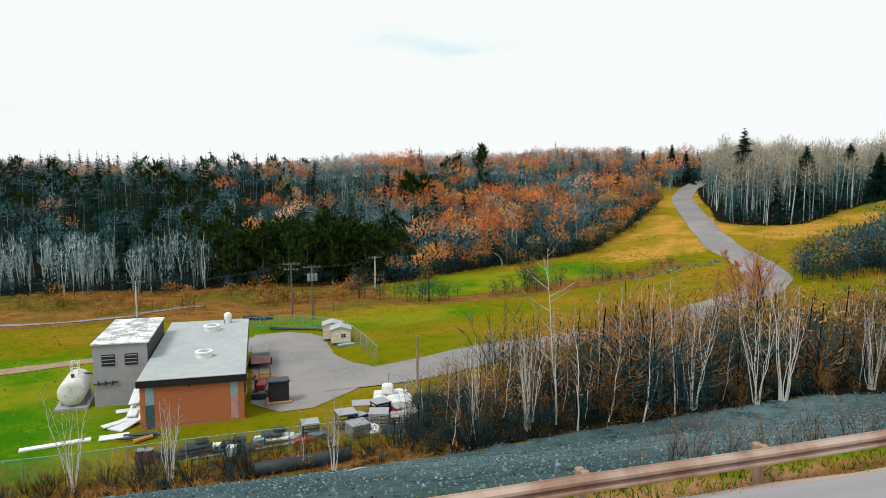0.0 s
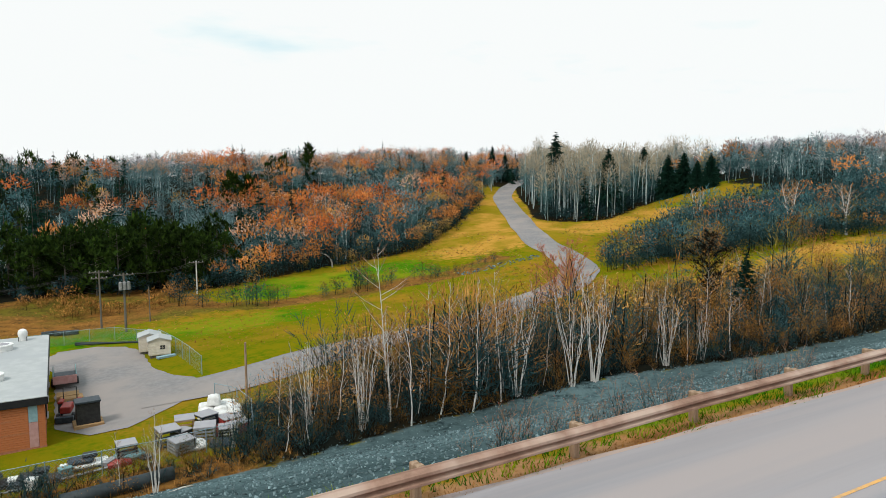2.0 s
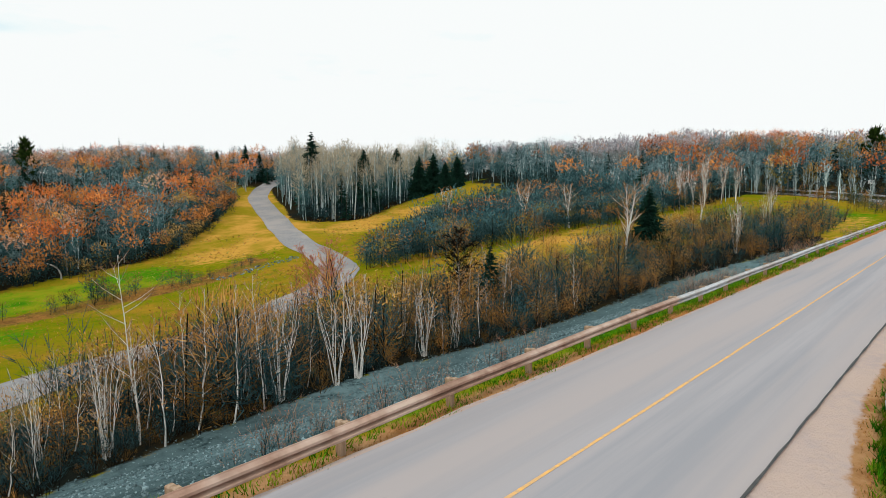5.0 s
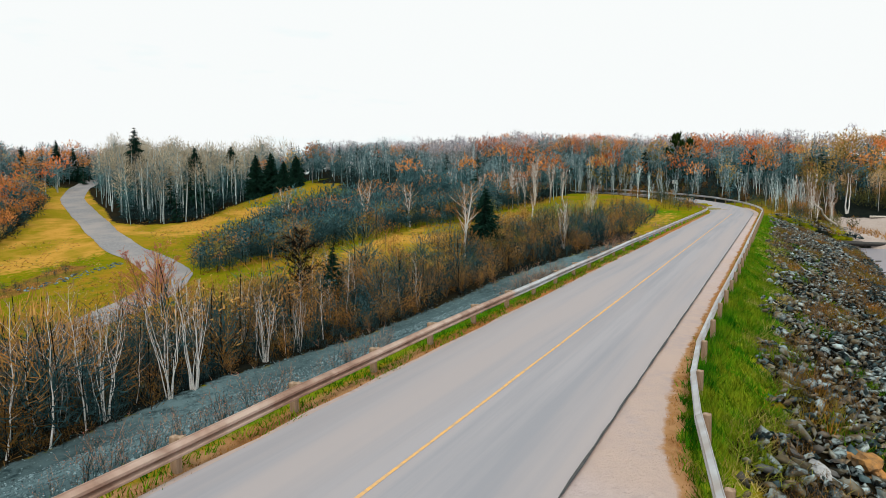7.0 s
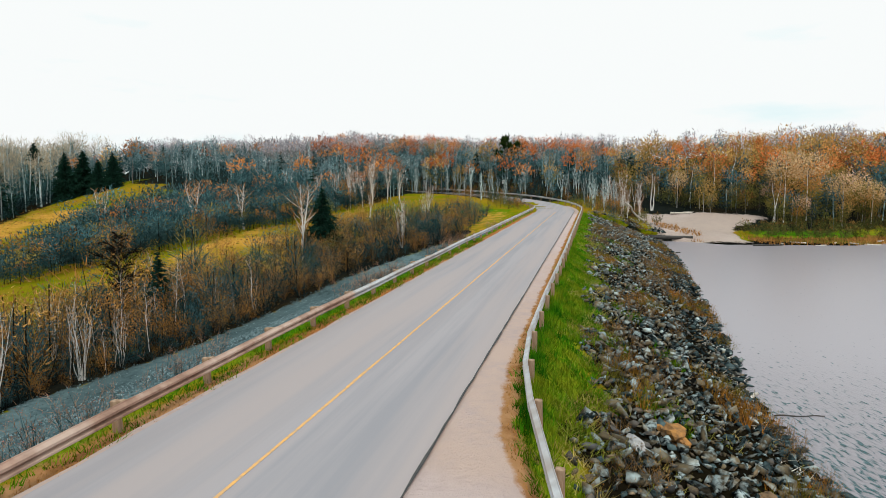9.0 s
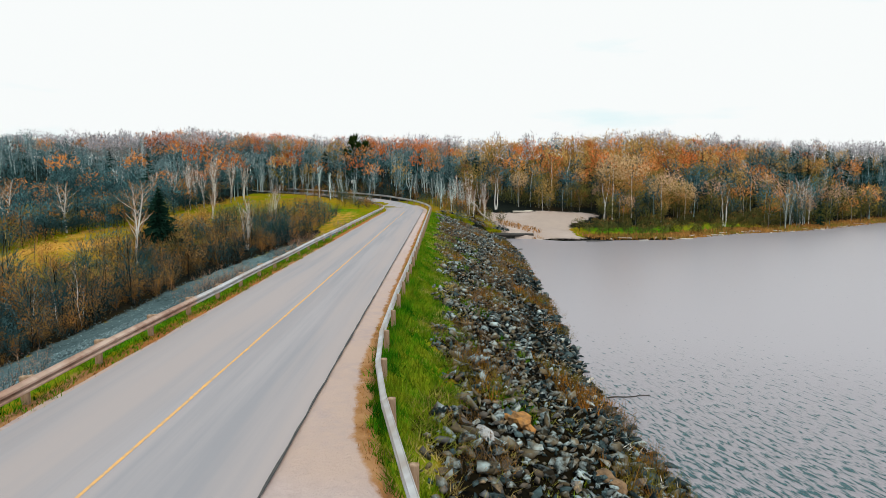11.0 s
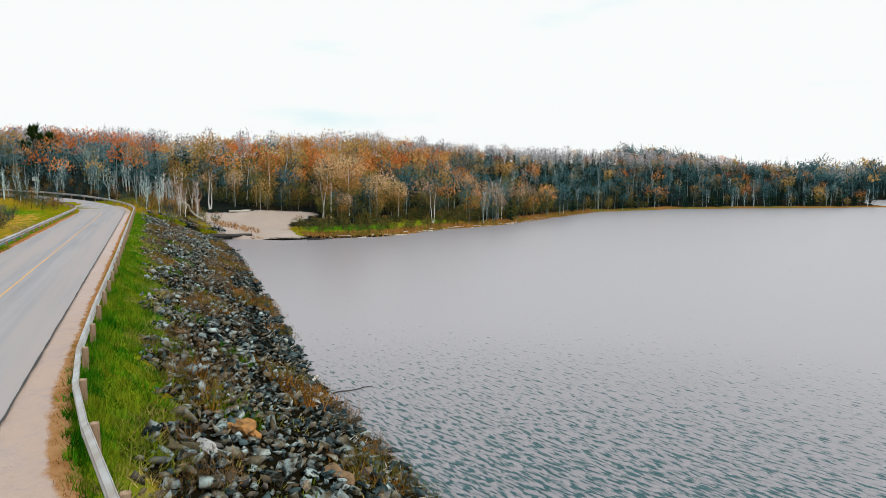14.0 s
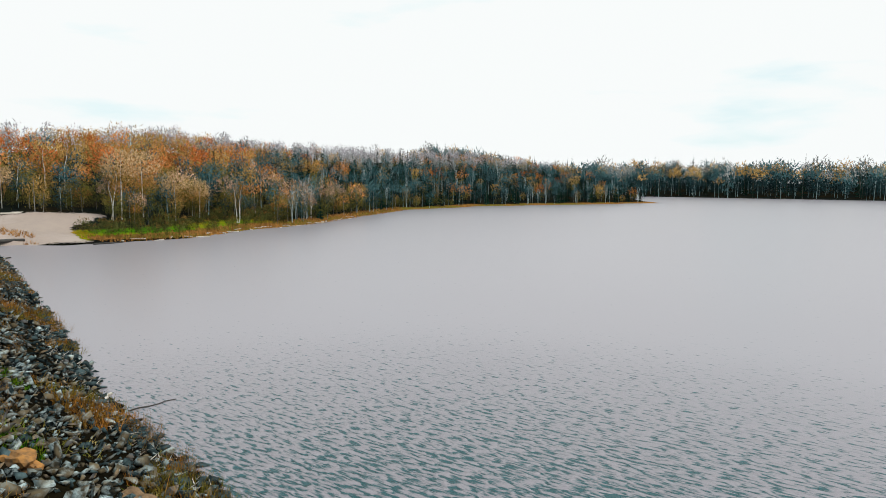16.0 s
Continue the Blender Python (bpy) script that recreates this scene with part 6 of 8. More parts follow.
# ---- pump house and yard ----
M_BRICK_ALT = mat("brick_pier", (0.46, 0.20, 0.12), (0.36, 0.14, 0.09), 5.0, 0.9, bump=0.3, bump_scale=30)
M_MORTAR = mat("mortar", (0.47, 0.19, 0.095), (0.38, 0.145, 0.07), 6.0, 0.95)
M_PANEL_BLUE = mat("pale_blue_panel", (0.28, 0.42, 0.47), (0.22, 0.34, 0.39), 3.0, 0.7)
M_PANEL_PINK = mat("pink_panel", (0.52, 0.30, 0.29), (0.44, 0.24, 0.23), 3.0, 0.8)
M_DOOR = mat("teal_door", (0.06, 0.12, 0.14), (0.04, 0.09, 0.10), 3.0, 0.5)
M_BLACK = mat("black_metal", (0.015, 0.015, 0.017), (0.03, 0.03, 0.03), 4.0, 0.5)
M_DARKSTEEL = mat("dark_steel", (0.05, 0.065, 0.08), (0.03, 0.04, 0.05), 4.0, 0.5, 0.4)
M_GALV = mat("galvanised_mesh", (0.34, 0.45, 0.50), (0.25, 0.34, 0.39), 4.0, 0.5, 0.6)
M_WHITE_TANK = mat("tank_white_paint", (0.80, 0.80, 0.78), (0.72, 0.71, 0.68), 1.5, 0.45, c3=(0.62, 0.58, 0.52), scale3=0.8)
M_SHEET = mat("white_sheeting", (0.75, 0.76, 0.78), (0.62, 0.64, 0.67), 3.0, 0.6, bump=0.5, bump_scale=6)
M_SHED = mat("cream_siding", (0.66, 0.60, 0.50), (0.56, 0.50, 0.41), 3.0, 0.8)
M_RED = mat("red_paint", (0.36, 0.035, 0.025), (0.25, 0.03, 0.025), 3.0, 0.5)
M_WOOD_RAW = mat("raw_lumber", (0.45, 0.29, 0.15), (0.33, 0.20, 0.10), 4.0, 0.85, stretch=(0.2, 1, 1))
M_WOOD_GREY = mat("grey_pole_wood", (0.17, 0.15, 0.13), (0.11, 0.10, 0.09), 4.0, 0.9, stretch=(1, 1, 0.1))
M_PALE_POLE = mat("pale_pole_wood", (0.55, 0.55, 0.53), (0.42, 0.42, 0.40), 4.0, 0.9, stretch=(1, 1, 0.1))
M_RUSTBROWN = mat("rusty_barrel", (0.16, 0.05, 0.03), (0.09, 0.035, 0.025), 5.0, 0.8)
M_YELLOW_PIPE = mat("yellow_pipe", (0.55, 0.27, 0.03), (0.42, 0.2, 0.03), 3.0, 0.6)
M_PIPE_BLACK = mat("black_plastic_pipe", (0.035, 0.045, 0.05), (0.02, 0.027, 0.03), 2.0, 0.6)
M_TARP = mat("white_bags", (0.78, 0.77, 0.75), (0.60, 0.59, 0.57), 2.5, 0.8, bump=0.6, bump_scale=5)
M_TEAL = mat("teal_plastic", (0.16, 0.30, 0.31), (0.12, 0.23, 0.25), 3.0, 0.6)
M_INSULATOR = mat("insulator", (0.30, 0.30, 0.31), (0.2, 0.2, 0.2), 5.0, 0.4)
M_SNOWY = mat("peeling_roof_paint", (0.80, 0.80, 0.78), (0.74, 0.74, 0.72), 2.0, 0.7, c3=(0.33, 0.32, 0.31), scale3=0.9, spread=0.1)


def ground_at(x, y):
    return (x, y, ground_z(x, y))


def brick_courses(width, height, bl=0.6, bh=0.2, gap=0.02):
    """Places of the blocks of a wall: left, right, bottom, top."""
    rows = int(height / bh)
    out = []
    for r in range(rows):
        x = -(bl / 2) * (r % 2)
        while x < width:
            a, b = max(0.0, x), min(width, x + bl)
            if b - a > 0.08:
                out.append((a + gap / 2, b - gap / 2, r * bh + gap / 2, (r + 1) * bh - gap / 2))
            x += bl
    return out


def pump_house():
    X0, X1, Y0, Y1, H = -8.3, -1.3, 49.6, 69.6, 3.35
    z = -6.0
    root = thing("pump_house", (X0, Y0, z), 0, "low red brick pump house with a flat grey roof", "building")
    w, d = X1 - X0, Y1 - Y0
    part("wall", boxed((0.06, 0.06, -0.4), (w - 0.06, d - 0.06, H)), M_MORTAR, root, "mortar core of the brick wall")
    part("plinth", boxed((0.0, 0.0, -0.4), (w, 0.3, 0.28), 0.02), M_BRICK_ALT, root, "paler brick base course")
    # front bricks: between the left bay and the right bay, and the corner piers
    wall = part("front_wall", boxed((0.03, 0.03, 0.28), (w - 0.03, 0.2, H - 0.02)), M_MORTAR, root, "brick front wall with pale mortar lines")
    cache = {}
    courses = []
    for a, b, lo, hi in brick_courses(w, H - 0.3, 0.45, 0.15, 0.012):
        for p, q in ((0.0, 0.35), (0.96, 6.04), (6.6, w)):
            if min(b, q) - max(a, p) > 0.04:
                courses.append((max(a, p), min(b, q), lo, hi))
    for a, b, lo, hi in courses:
        lo, hi = lo + 0.28, hi + 0.28
        mid = (a + b) / 2
        key = round(b - a, 2)
        if key not in cache:
            ob = part("brick", boxed((-(b - a) / 2, 0, -(hi - lo) / 2), ((b - a) / 2, 0.06, (hi - lo) / 2)), M_BRICK, wall)
            cache[key] = ob.data
        else:
            ob = new("brick", cache[key])
            ob.parent = wall
        ob.location = (mid, -0.012 + 0.006 * math.sin(a * 37 + lo * 11), (lo + hi) / 2)
    part("panel", boxed((0.36, -0.01, 1.75), (0.94, 0.12, H - 0.05), 0.01), M_PANEL_BLUE, root, "pale blue panel above the door")
    door = part("door", boxed((0.38, -0.005, 0.0), (0.92, 0.12, 1.72), 0.015), M_DOOR, root, "dark teal steel door")
    part("door_handle", boxed((0.82, -0.06, 0.85), (0.88, 0.0, 0.95), 0.01), M_INSULATOR, door)
    part("panel", boxed((6.06, -0.01, 1.95), (6.58, 0.12, H - 0.05), 0.01), M_PANEL_BLUE, root, "pale blue panel at the corner")
    part("panel", boxed((6.06, -0.01, 0.28), (6.58, 0.12, 1.92), 0.01), M_PANEL_PINK, root, "faded pink panel at the corner")
    for k in range(2):
        part("band", boxed((0.98, -0.02, 1.25 + 0.9 * k), (6.02 - 0.9 * k, 0.03, 1.33 + 0.9 * k)), M_MORTAR, root, "chalky streak along a brick course")
    roof = part("roof", boxed((-0.15, -0.15, H), (w + 0.15, d + 0.15, H + 0.22), 0.02), M_MEMBRANE, root, "flat grey membrane roof")
    part("fascia", boxed((-0.2, -0.2, H - 0.28), (w + 0.2, -0.155, H + 0.2), 0.01), M_FASCIA, root, "deep black roof fascia")
    part("fascia", boxed((w + 0.155, -0.2, H - 0.28), (w + 0.2, d + 0.2, H + 0.2), 0.01), M_FASCIA, root, "deep black roof fascia")
    part("roof_edge", boxed((-0.2, -0.215, H + 0.2), (w + 0.2, -0.1, H + 0.26), 0.01), M_MEMBRANE, roof)
    part("wall_lamp", boxed((3.2, -0.12, H - 0.42), (3.35, 0.0, H - 0.3), 0.02), M_BLACK, root, "small black wall lamp")
    for cx, cy, r in ((3.9, 5.6, 0.62), (3.9, 15.5, 0.7)):
        bm = bmesh.new()
        tube_bm(bm, [(cx, cy, H + 0.2), (cx, cy, H + 0.62)], [r, r * 1.02], 20)
        vent = part("roof_vent", bm, M_WHITE, root, "round white roof vent")
        bm = bmesh.new()
        tube_bm(bm, [(cx, cy, H + 0.62), (cx, cy, H + 0.7)], [r * 1.12, r * 1.08], 20)
        part("vent_rim", bm, M_WHITE, vent)
        bm = bmesh.new()
        tube_bm(bm, [(cx, cy, H + 0.7), (cx, cy, H + 0.78)], [r * 0.7, r * 0.3], 16)
        part("vent_cap", bm, M_CONCRETE, vent)
    bm = bmesh.new()
    tube_bm(bm, [(5.2, 18.6, H + 0.2), (5.2, 18.6, H + 0.9), (5.2, 18.6, H + 1.12), (5.2, 18.6, H + 1.25)], [0.3, 0.38, 0.33, 0.12], 16)
    stack = part("exhaust_cap", bm, M_WHITE, root, "white domed exhaust cap")
    for dx in (-0.3, 0.3):
        bm = bmesh.new()
        tube_bm(bm, [(5.2 + dx, 18.3, H + 0.2), (5.2 + dx, 18.3, H + 0.6)], 0.03, 6)
        part("bracket", bm, M_BLACK, stack)
    # right wall: windows and a service door
    for k in range(4):
        win = part("window", boxed((w - 0.04, 3.0 + 4 * k, 1.2), (w + 0.03, 4.4 + 4 * k, 2.3), 0.01), M_FASCIA, root, "dark side window")
        part("sill", boxed((w, 2.95 + 4 * k, 1.12), (w + 0.1, 4.45 + 4 * k, 1.2)), M_CONCRETE, win)


pump_house()


def block_tower():
    x0, x1, y0, y1, H, z = -12.5, -8.6, 55.7, 65.2, 5.05, -6.05
    w, d = x1 - x0, y1 - y0
    root = thing("utility_block", (x0, y0, z), 0, "tall grey stucco utility block with louvre vents", "building")
    part("wall", boxed((0, 0, -0.3), (w, d, H - 0.12), 0.02), M_CONCRETE, root, "smooth grey stucco wall")
    # near-black sheet stands for the shade on the block's right side
    part("wall", boxed((w + 0.004, 0.05, 1.5), (w + 0.05, d - 0.05, H - 0.15)), M_FASCIA, root, "side wall with its shade put in as black")
    roof = part("roof", boxed((-0.12, -0.12, H - 0.12), (w + 0.12, d + 0.12, H), 0.015), M_SNOWY, root, "white roof with peeling patches")
    rng = random.Random(4)
    for k in range(46):
        bm = bmesh.new()
        p = Vector((rng.uniform(0.8, 3.0), rng.uniform(1.2, 8.2), H + 0.012))
        a = rng.uniform(0, 6.28)
        q = p + Vector((math.cos(a), math.sin(a) * 1.6, 0)) * rng.uniform(0.2, 0.8)
        tube_bm(bm, [p, p.lerp(q, 0.5) + Vector((0.05, 0.08, 0)), q], [0.012, 0.03, 0.008], 4)
        part("crack", bm, M_CONCRETE, roof)
    for vx in (0.62, 2.25):
        vent = part("louvre_vent", boxed((vx, -0.03, 3.25), (vx + 0.95, 0.05, 4.15), 0.01), M_BLACK, root, "dark louvred wall vent")
        for j in range(6):
            bm = boxed((vx + 0.04, -0.075, 3.3 + 0.14 * j), (vx + 0.91, -0.032, 3.36 + 0.14 * j))
            part("slat", bm, M_CONCRETE if j % 2 else M_DARKSTEEL, vent)
    bm = bmesh.new()
    tube_bm(bm, [(0.0, -0.1, 1.9), (1.0, -0.1, 1.95), (1.75, -0.1, 2.0)], 0.06, 8)
    pipe = part("pipe", bm, M_DARKSTEEL, root, "dark pipe running along the wall")
    for k in range(3):
        part("clamp", boxed((0.3 + 0.5 * k, -0.16, 1.8), (0.38 + 0.5 * k, 0.02, 2.1)), M_DARKSTEEL, pipe)
    part("base_band", boxed((0.02, -0.02, -0.3), (w, 0.0, 0.12)), M_CONCRETE, root)


block_tower()


def fuel_tank():
    root = thing("fuel_tank", ground_at(-14.2, 57.4), 4, "white horizontal steel fuel tank on a concrete slab", "tank")
    root.scale = (0.88, 0.88, 0.88)
    part("slab", boxed((-1.35, -2.4, -0.3), (1.35, 2.6, 0.12), 0.02), M_CONCRETE, root, "low concrete slab")
    bm = bmesh.new()
    tube_bm(bm, [(0, -2.25, 1.35), (0, -2.15, 1.35), (0, -2.0, 1.35), (0, 2.0, 1.35), (0, 2.15, 1.35), (0, 2.25, 1.35)], [0.7, 1.0, 1.12, 1.12, 1.0, 0.7], 28)
    tank = part("shell", bm, M_WHITE_TANK, root, smooth=True)
    for y in (-1.4, 1.4):
        part("saddle", boxed((-0.95, y - 0.15, 0.1), (0.95, y + 0.15, 0.75), 0.02), M_CONCRETE, root)
    bm = bmesh.new()
    tube_bm(bm, [(0, -1.0, 2.4), (0, -1.0, 2.75)], 0.14, 10)
    part("filler_neck", bm, M_RUSTBROWN, tank, "rusty filler neck")
    bm = bmesh.new()
    for x in (-0.3, 0.3):
        for y in (-0.1, 0.7):
            tube_bm(bm, [(x, y, 2.35), (x, y, 3.6)], 0.035, 6)
    for z in (2.9, 3.55):
        tube_bm(bm, [(-0.3, -0.1, z), (0.3, -0.1, z), (0.3, 0.7, z), (-0.3, 0.7, z), (-0.3, -0.1, z)], 0.03, 6, False)
    part("ladder_cage", bm, M_WHITE, root, "white railing around the hatch")
    bm = bmesh.new()
    tube_bm(bm, [(0.3, 0.9, 2.3), (1.0, 1.0, 2.2), (1.9, 0.4, 2.2)], 0.07, 8)
    part("pipe", bm, M_DARKSTEEL, root, "dark fuel pipe to the wall")


fuel_tank()


def plank(name, x, y, size, rz, material, label, category, tilt=0.0, z=0.0):
    root = thing(name, (x, y, ground_z(x, y) + z), rz, label, category)
    a, b, c = size
    ob = part("board", boxed((-a / 2, -b / 2, 0), (a / 2, b / 2, c), min(0.02, c / 4)), material, root)
    ob.matrix_basis = pose(0, 0, 0.02, tilt, 0, 0)
    return root


plank("white_board", -13.4, 48.6, (4.2, 0.55, 0.14), 13, M_WHITE, "long white board lying on the lawn", "board")
plank("siding_board", -9.9, 49.0, (1.9, 0.9, 0.1), 8, M_WHITE, "white panel dropped on the lawn", "panel")
plank("siding_board", -10.0, 54.2, (1.5, 0.8, 0.08), 10, M_WHITE, "white panel on the grass by the grey block", "panel")
plank("siding_board", -9.6, 51.0, (1.4, 1.9, 0.12), -35, M_SHEET, "white sheet of siding leaning on a pile", "panel", 8, 0.1)


def sheet_pile():
    root = thing("sheet_pile", ground_at(-8.7, 52.6), 0, "stacked white foam sheets leaning at the brick corner", "pile")
    rng = random.Random(8)
    for k in range(11):
        w, ln = rng.uniform(0.55, 0.95), rng.uniform(1.5, 2.3)
        ob = part("sheet", boxed((-w / 2, -ln / 2, 0), (w / 2, ln / 2, rng.uniform(0.08, 0.16)), 0.02), M_SHEET if k % 3 else M_WHITE, root)
        ob.matrix_basis = pose(-0.35 + 0.16 * (k % 5), -0.55 + 0.1 * k, 0.1 + 0.14 * k, rng.uniform(14, 34), rng.uniform(-9, 9), rng.uniform(-16, 10))
    for k in range(3):
        ob = part("sheet", boxed((-0.3, -0.8, 0), (0.3, 0.8, 0.09), 0.02), M_WHITE, root)
        ob.matrix_basis = pose(-0.9 - 0.35 * k, -0.5 - 0.5 * k, 0.04 + 0.05 * k, 3, 0, -35 - 12 * k)



sheet_pile()


def scrap_pile():
    root = thing("scrap_pile", ground_at(-7.8, 48.4), 0, "low pile of dark pipes and boards", "pile")
    rng = random.Random(2)
    for k in range(8):
        bm = bmesh.new()
        y = rng.uniform(-0.5, 0.5)
        tube_bm(bm, [(-1.5 + rng.uniform(-0.3, 0.3), y, 0.07 + 0.05 * (k % 3)), (0.9 + rng.uniform(-0.4, 0.4), y + rng.uniform(-0.4, 0.4), 0.1 + 0.05 * (k % 3))], 0.05, 6)
        part("pipe", bm, M_DARKSTEEL, root)
    bm = bmesh.new()
    tube_bm(bm, [(-0.6, -1.1, 0.15), (0.5, -0.5, 0.2)], 0.14, 10)
    part("yellow_pipe", bm, M_YELLOW_PIPE, root, "short thick yellow pipe")


scrap_pile()


def pickup_bed():
    root = thing("trailer", ground_at(-0.1, 66.0), 0, "dark open trailer with a pinkish tailgate beside the building", "trailer")
    part("bed", boxed((-0.9, -1.8, 0.55), (0.9, 1.8, 0.75), 0.02), M_DARKSTEEL, root)
    for x in (-0.9, 0.84):
        part("side_board", boxed((x, -1.8, 0.75), (x + 0.06, 1.8, 1.35), 0.01), M_TEAL, root)
    part("tailgate", boxed((-0.9, -1.86, 0.6), (0.9, -1.8, 1.3), 0.01), M_PANEL_PINK, root, "pinkish tailgate")
    for x in (-0.95, 0.95):
        bm = bmesh.new()
        tube_bm(bm, [(x - 0.1, 0, 0.34), (x + 0.1, 0, 0.34)], 0.34, 16)
        part("wheel", bm, M_BLACK, root)


pickup_bed()
for k, (x, y) in enumerate([(0.05, 61.0), (0.3, 60.2)]):
    root = thing("lumber_stack", ground_at(x, y), 3 * k, "small stack of raw lumber beside the building", "lumber")
    for j in range(4):
        part("plank", boxed((-0.8, -0.6 + 0.3 * j, 0.0), (0.8, -0.34 + 0.3 * j, 0.55 - 0.1 * k), 0.015), M_WOOD_RAW, root)


def tractor():
    root = thing("tractor", ground_at(0.0, 55.6), -10, "small red tractor parked by the brick wall", "tractor")
    part("hood", boxed((-0.35, -1.1, 0.65), (0.35, 0.3, 1.15), 0.06), M_RED, root, "red engine hood")
    part("seat", boxed((-0.25, 0.55, 0.85), (0.25, 1.0, 1.0), 0.04), M_BLACK, root)
    part("fender", boxed((-0.75, 0.4, 0.95), (-0.4, 1.3, 1.15), 0.05), M_RED, root)
    part("fender", boxed((0.4, 0.4, 0.95), (0.75, 1.3, 1.15), 0.05), M_RED, root)
    part("roll_bar", tube_bm(bmesh.new(), [(-0.45, 1.1, 1.0), (-0.45, 1.1, 2.0), (0.45, 1.1, 2.0), (0.45, 1.1, 1.0)], 0.04, 6), M_BLACK, root)
    for x, y, r in ((-0.6, 0.85, 0.55), (0.6, 0.85, 0.55), (-0.5, -0.8, 0.33), (0.5, -0.8, 0.33)):
        wheel = part("wheel", tube_bm(bmesh.new(), [(x - 0.13, y, r), (x - 0.1, y, r), (x + 0.1, y, r), (x + 0.13, y, r)], [r * 0.85, r, r, r * 0.85], 16), M_BLACK, root)
        part("rim", tube_bm(bmesh.new(), [(x - 0.15, y, r), (x + 0.15, y, r)], r * 0.5, 12), M_RED, wheel)
    part("loader", boxed((-0.6, -1.7, 0.15), (0.6, -1.3, 0.6), 0.05), M_DARKSTEEL, root)


tractor()


def cabinet_box():
    root = thing("generator_cabinet", ground_at(1.2, 52.6), 3, "black steel cabinet on a wooden pallet base", "cabinet")
    part("pallet", boxed((-0.95, -0.75, -0.05), (0.95, 0.75, 0.28), 0.02), M_WOOD_RAW, root, "raw wooden base")
    part("body", boxed((-0.75, -0.55, 0.28), (0.75, 0.55, 1.75), 0.03), M_BLACK, root)
    part("lid", boxed((-0.82, -0.62, 1.75), (0.82, 0.62, 1.9), 0.03), M_DARKSTEEL, root, "slate blue lid")


cabinet_box()


def storage_shed(x, y, rz, sx, sy, h, label):
    root = thing("storage_shed", ground_at(x, y), rz, label, "shed")
    part("base", boxed((-sx / 2 + 0.1, -sy / 2 + 0.1, -0.1), (sx / 2 - 0.1, sy / 2 - 0.1, 0.25)), M_WOOD_GREY, root)
    part("wall", boxed((-sx / 2, -sy / 2, 0.25), (sx / 2, sy / 2, h), 0.02), M_SHED, root)
    bm = bmesh.new()
    ridge = [(-sx / 2 - 0.14, h - 0.02), (0, h + 0.32), (sx / 2 + 0.14, h - 0.02), (sx / 2 + 0.14, h + 0.06), (0, h + 0.42), (-sx / 2 - 0.14, h + 0.06)]
    ends = [[bm.verts.new((px, py, pz)) for px, pz in ridge] for py in (-sy / 2 - 0.12, sy / 2 + 0.12)]
    for k in range(6):
        bm.faces.new((ends[0][k], ends[0][(k + 1) % 6], ends[1][(k + 1) % 6], ends[1][k]))
    bm.faces.new(ends[0])
    bm.faces.new(ends[1])
    part("roof", bm, M_MEMBRANE, root, "low grey pitched roof")
    for py in (-sy / 2, sy / 2 - 0.03):
        gable = bmesh.new()
        sides = [[gable.verts.new((px, qy, pz)) for px, pz in ((-sx / 2, h - 0.02), (sx / 2, h - 0.02), (0, h + 0.33))] for qy in (py, py + 0.03)]
        for k in range(3):
            gable.faces.new((sides[0][k], sides[0][(k + 1) % 3], sides[1][(k + 1) % 3], sides[1][k]))
        gable.faces.new(sides[0])
        gable.faces.new(sides[1])
        part("gable", gable, M_SHED, root)
    for k in range(5):
        part("siding_board", boxed((-sx / 2 - 0.015, -sy / 2 - 0.015, 0.3 + k * (h - 0.35) / 5), (sx / 2 + 0.015, sy / 2 + 0.015, 0.27 + (k + 1) * (h - 0.35) / 5), 0.01), M_SHED, root)
    door = part("door", boxed((-sx / 2 - 0.04, -sy / 2 + 0.35, 0.3), (-sx / 2 + 0.02, sy / 2 - 0.45, h - 0.2), 0.01), M_CONCRETE, root, "pale grey plank door")
    part("hinge", boxed((-sx / 2 - 0.06, -sy / 2 + 0.4, h - 0.5), (-sx / 2 - 0.03, -sy / 2 + 0.7, h - 0.42)), M_BLACK, door)
    win = part("window", boxed((0.05, -sy / 2 - 0.04, h * 0.52), (0.5, -sy / 2 + 0.02, h * 0.74), 0.01), M_FASCIA, root, "small dark window")
    part("window_bar", boxed((0.265, -sy / 2 - 0.05, h * 0.52), (0.285, -sy / 2 - 0.035, h * 0.74)), M_SHED, win)
    part("window_bar", boxed((0.05, -sy / 2 - 0.05, h * 0.63 - 0.01), (0.5, -sy / 2 - 0.035, h * 0.63 + 0.01)), M_SHED, win)
    return root


storage_shed(8.2, 70.9, -6, 2.0, 1.9, 1.65, "cream plank storage shed with a grey roof by the fence")
storage_shed(7.6, 73.6, -6, 2.0, 2.0, 1.75, "cream storage shed standing behind another by the fence")
plank("tub", 8.6, 69.3, (1.8, 0.5, 0.22), 15, M_PANEL_BLUE, "small pale blue tub lying on the grass", "tub")


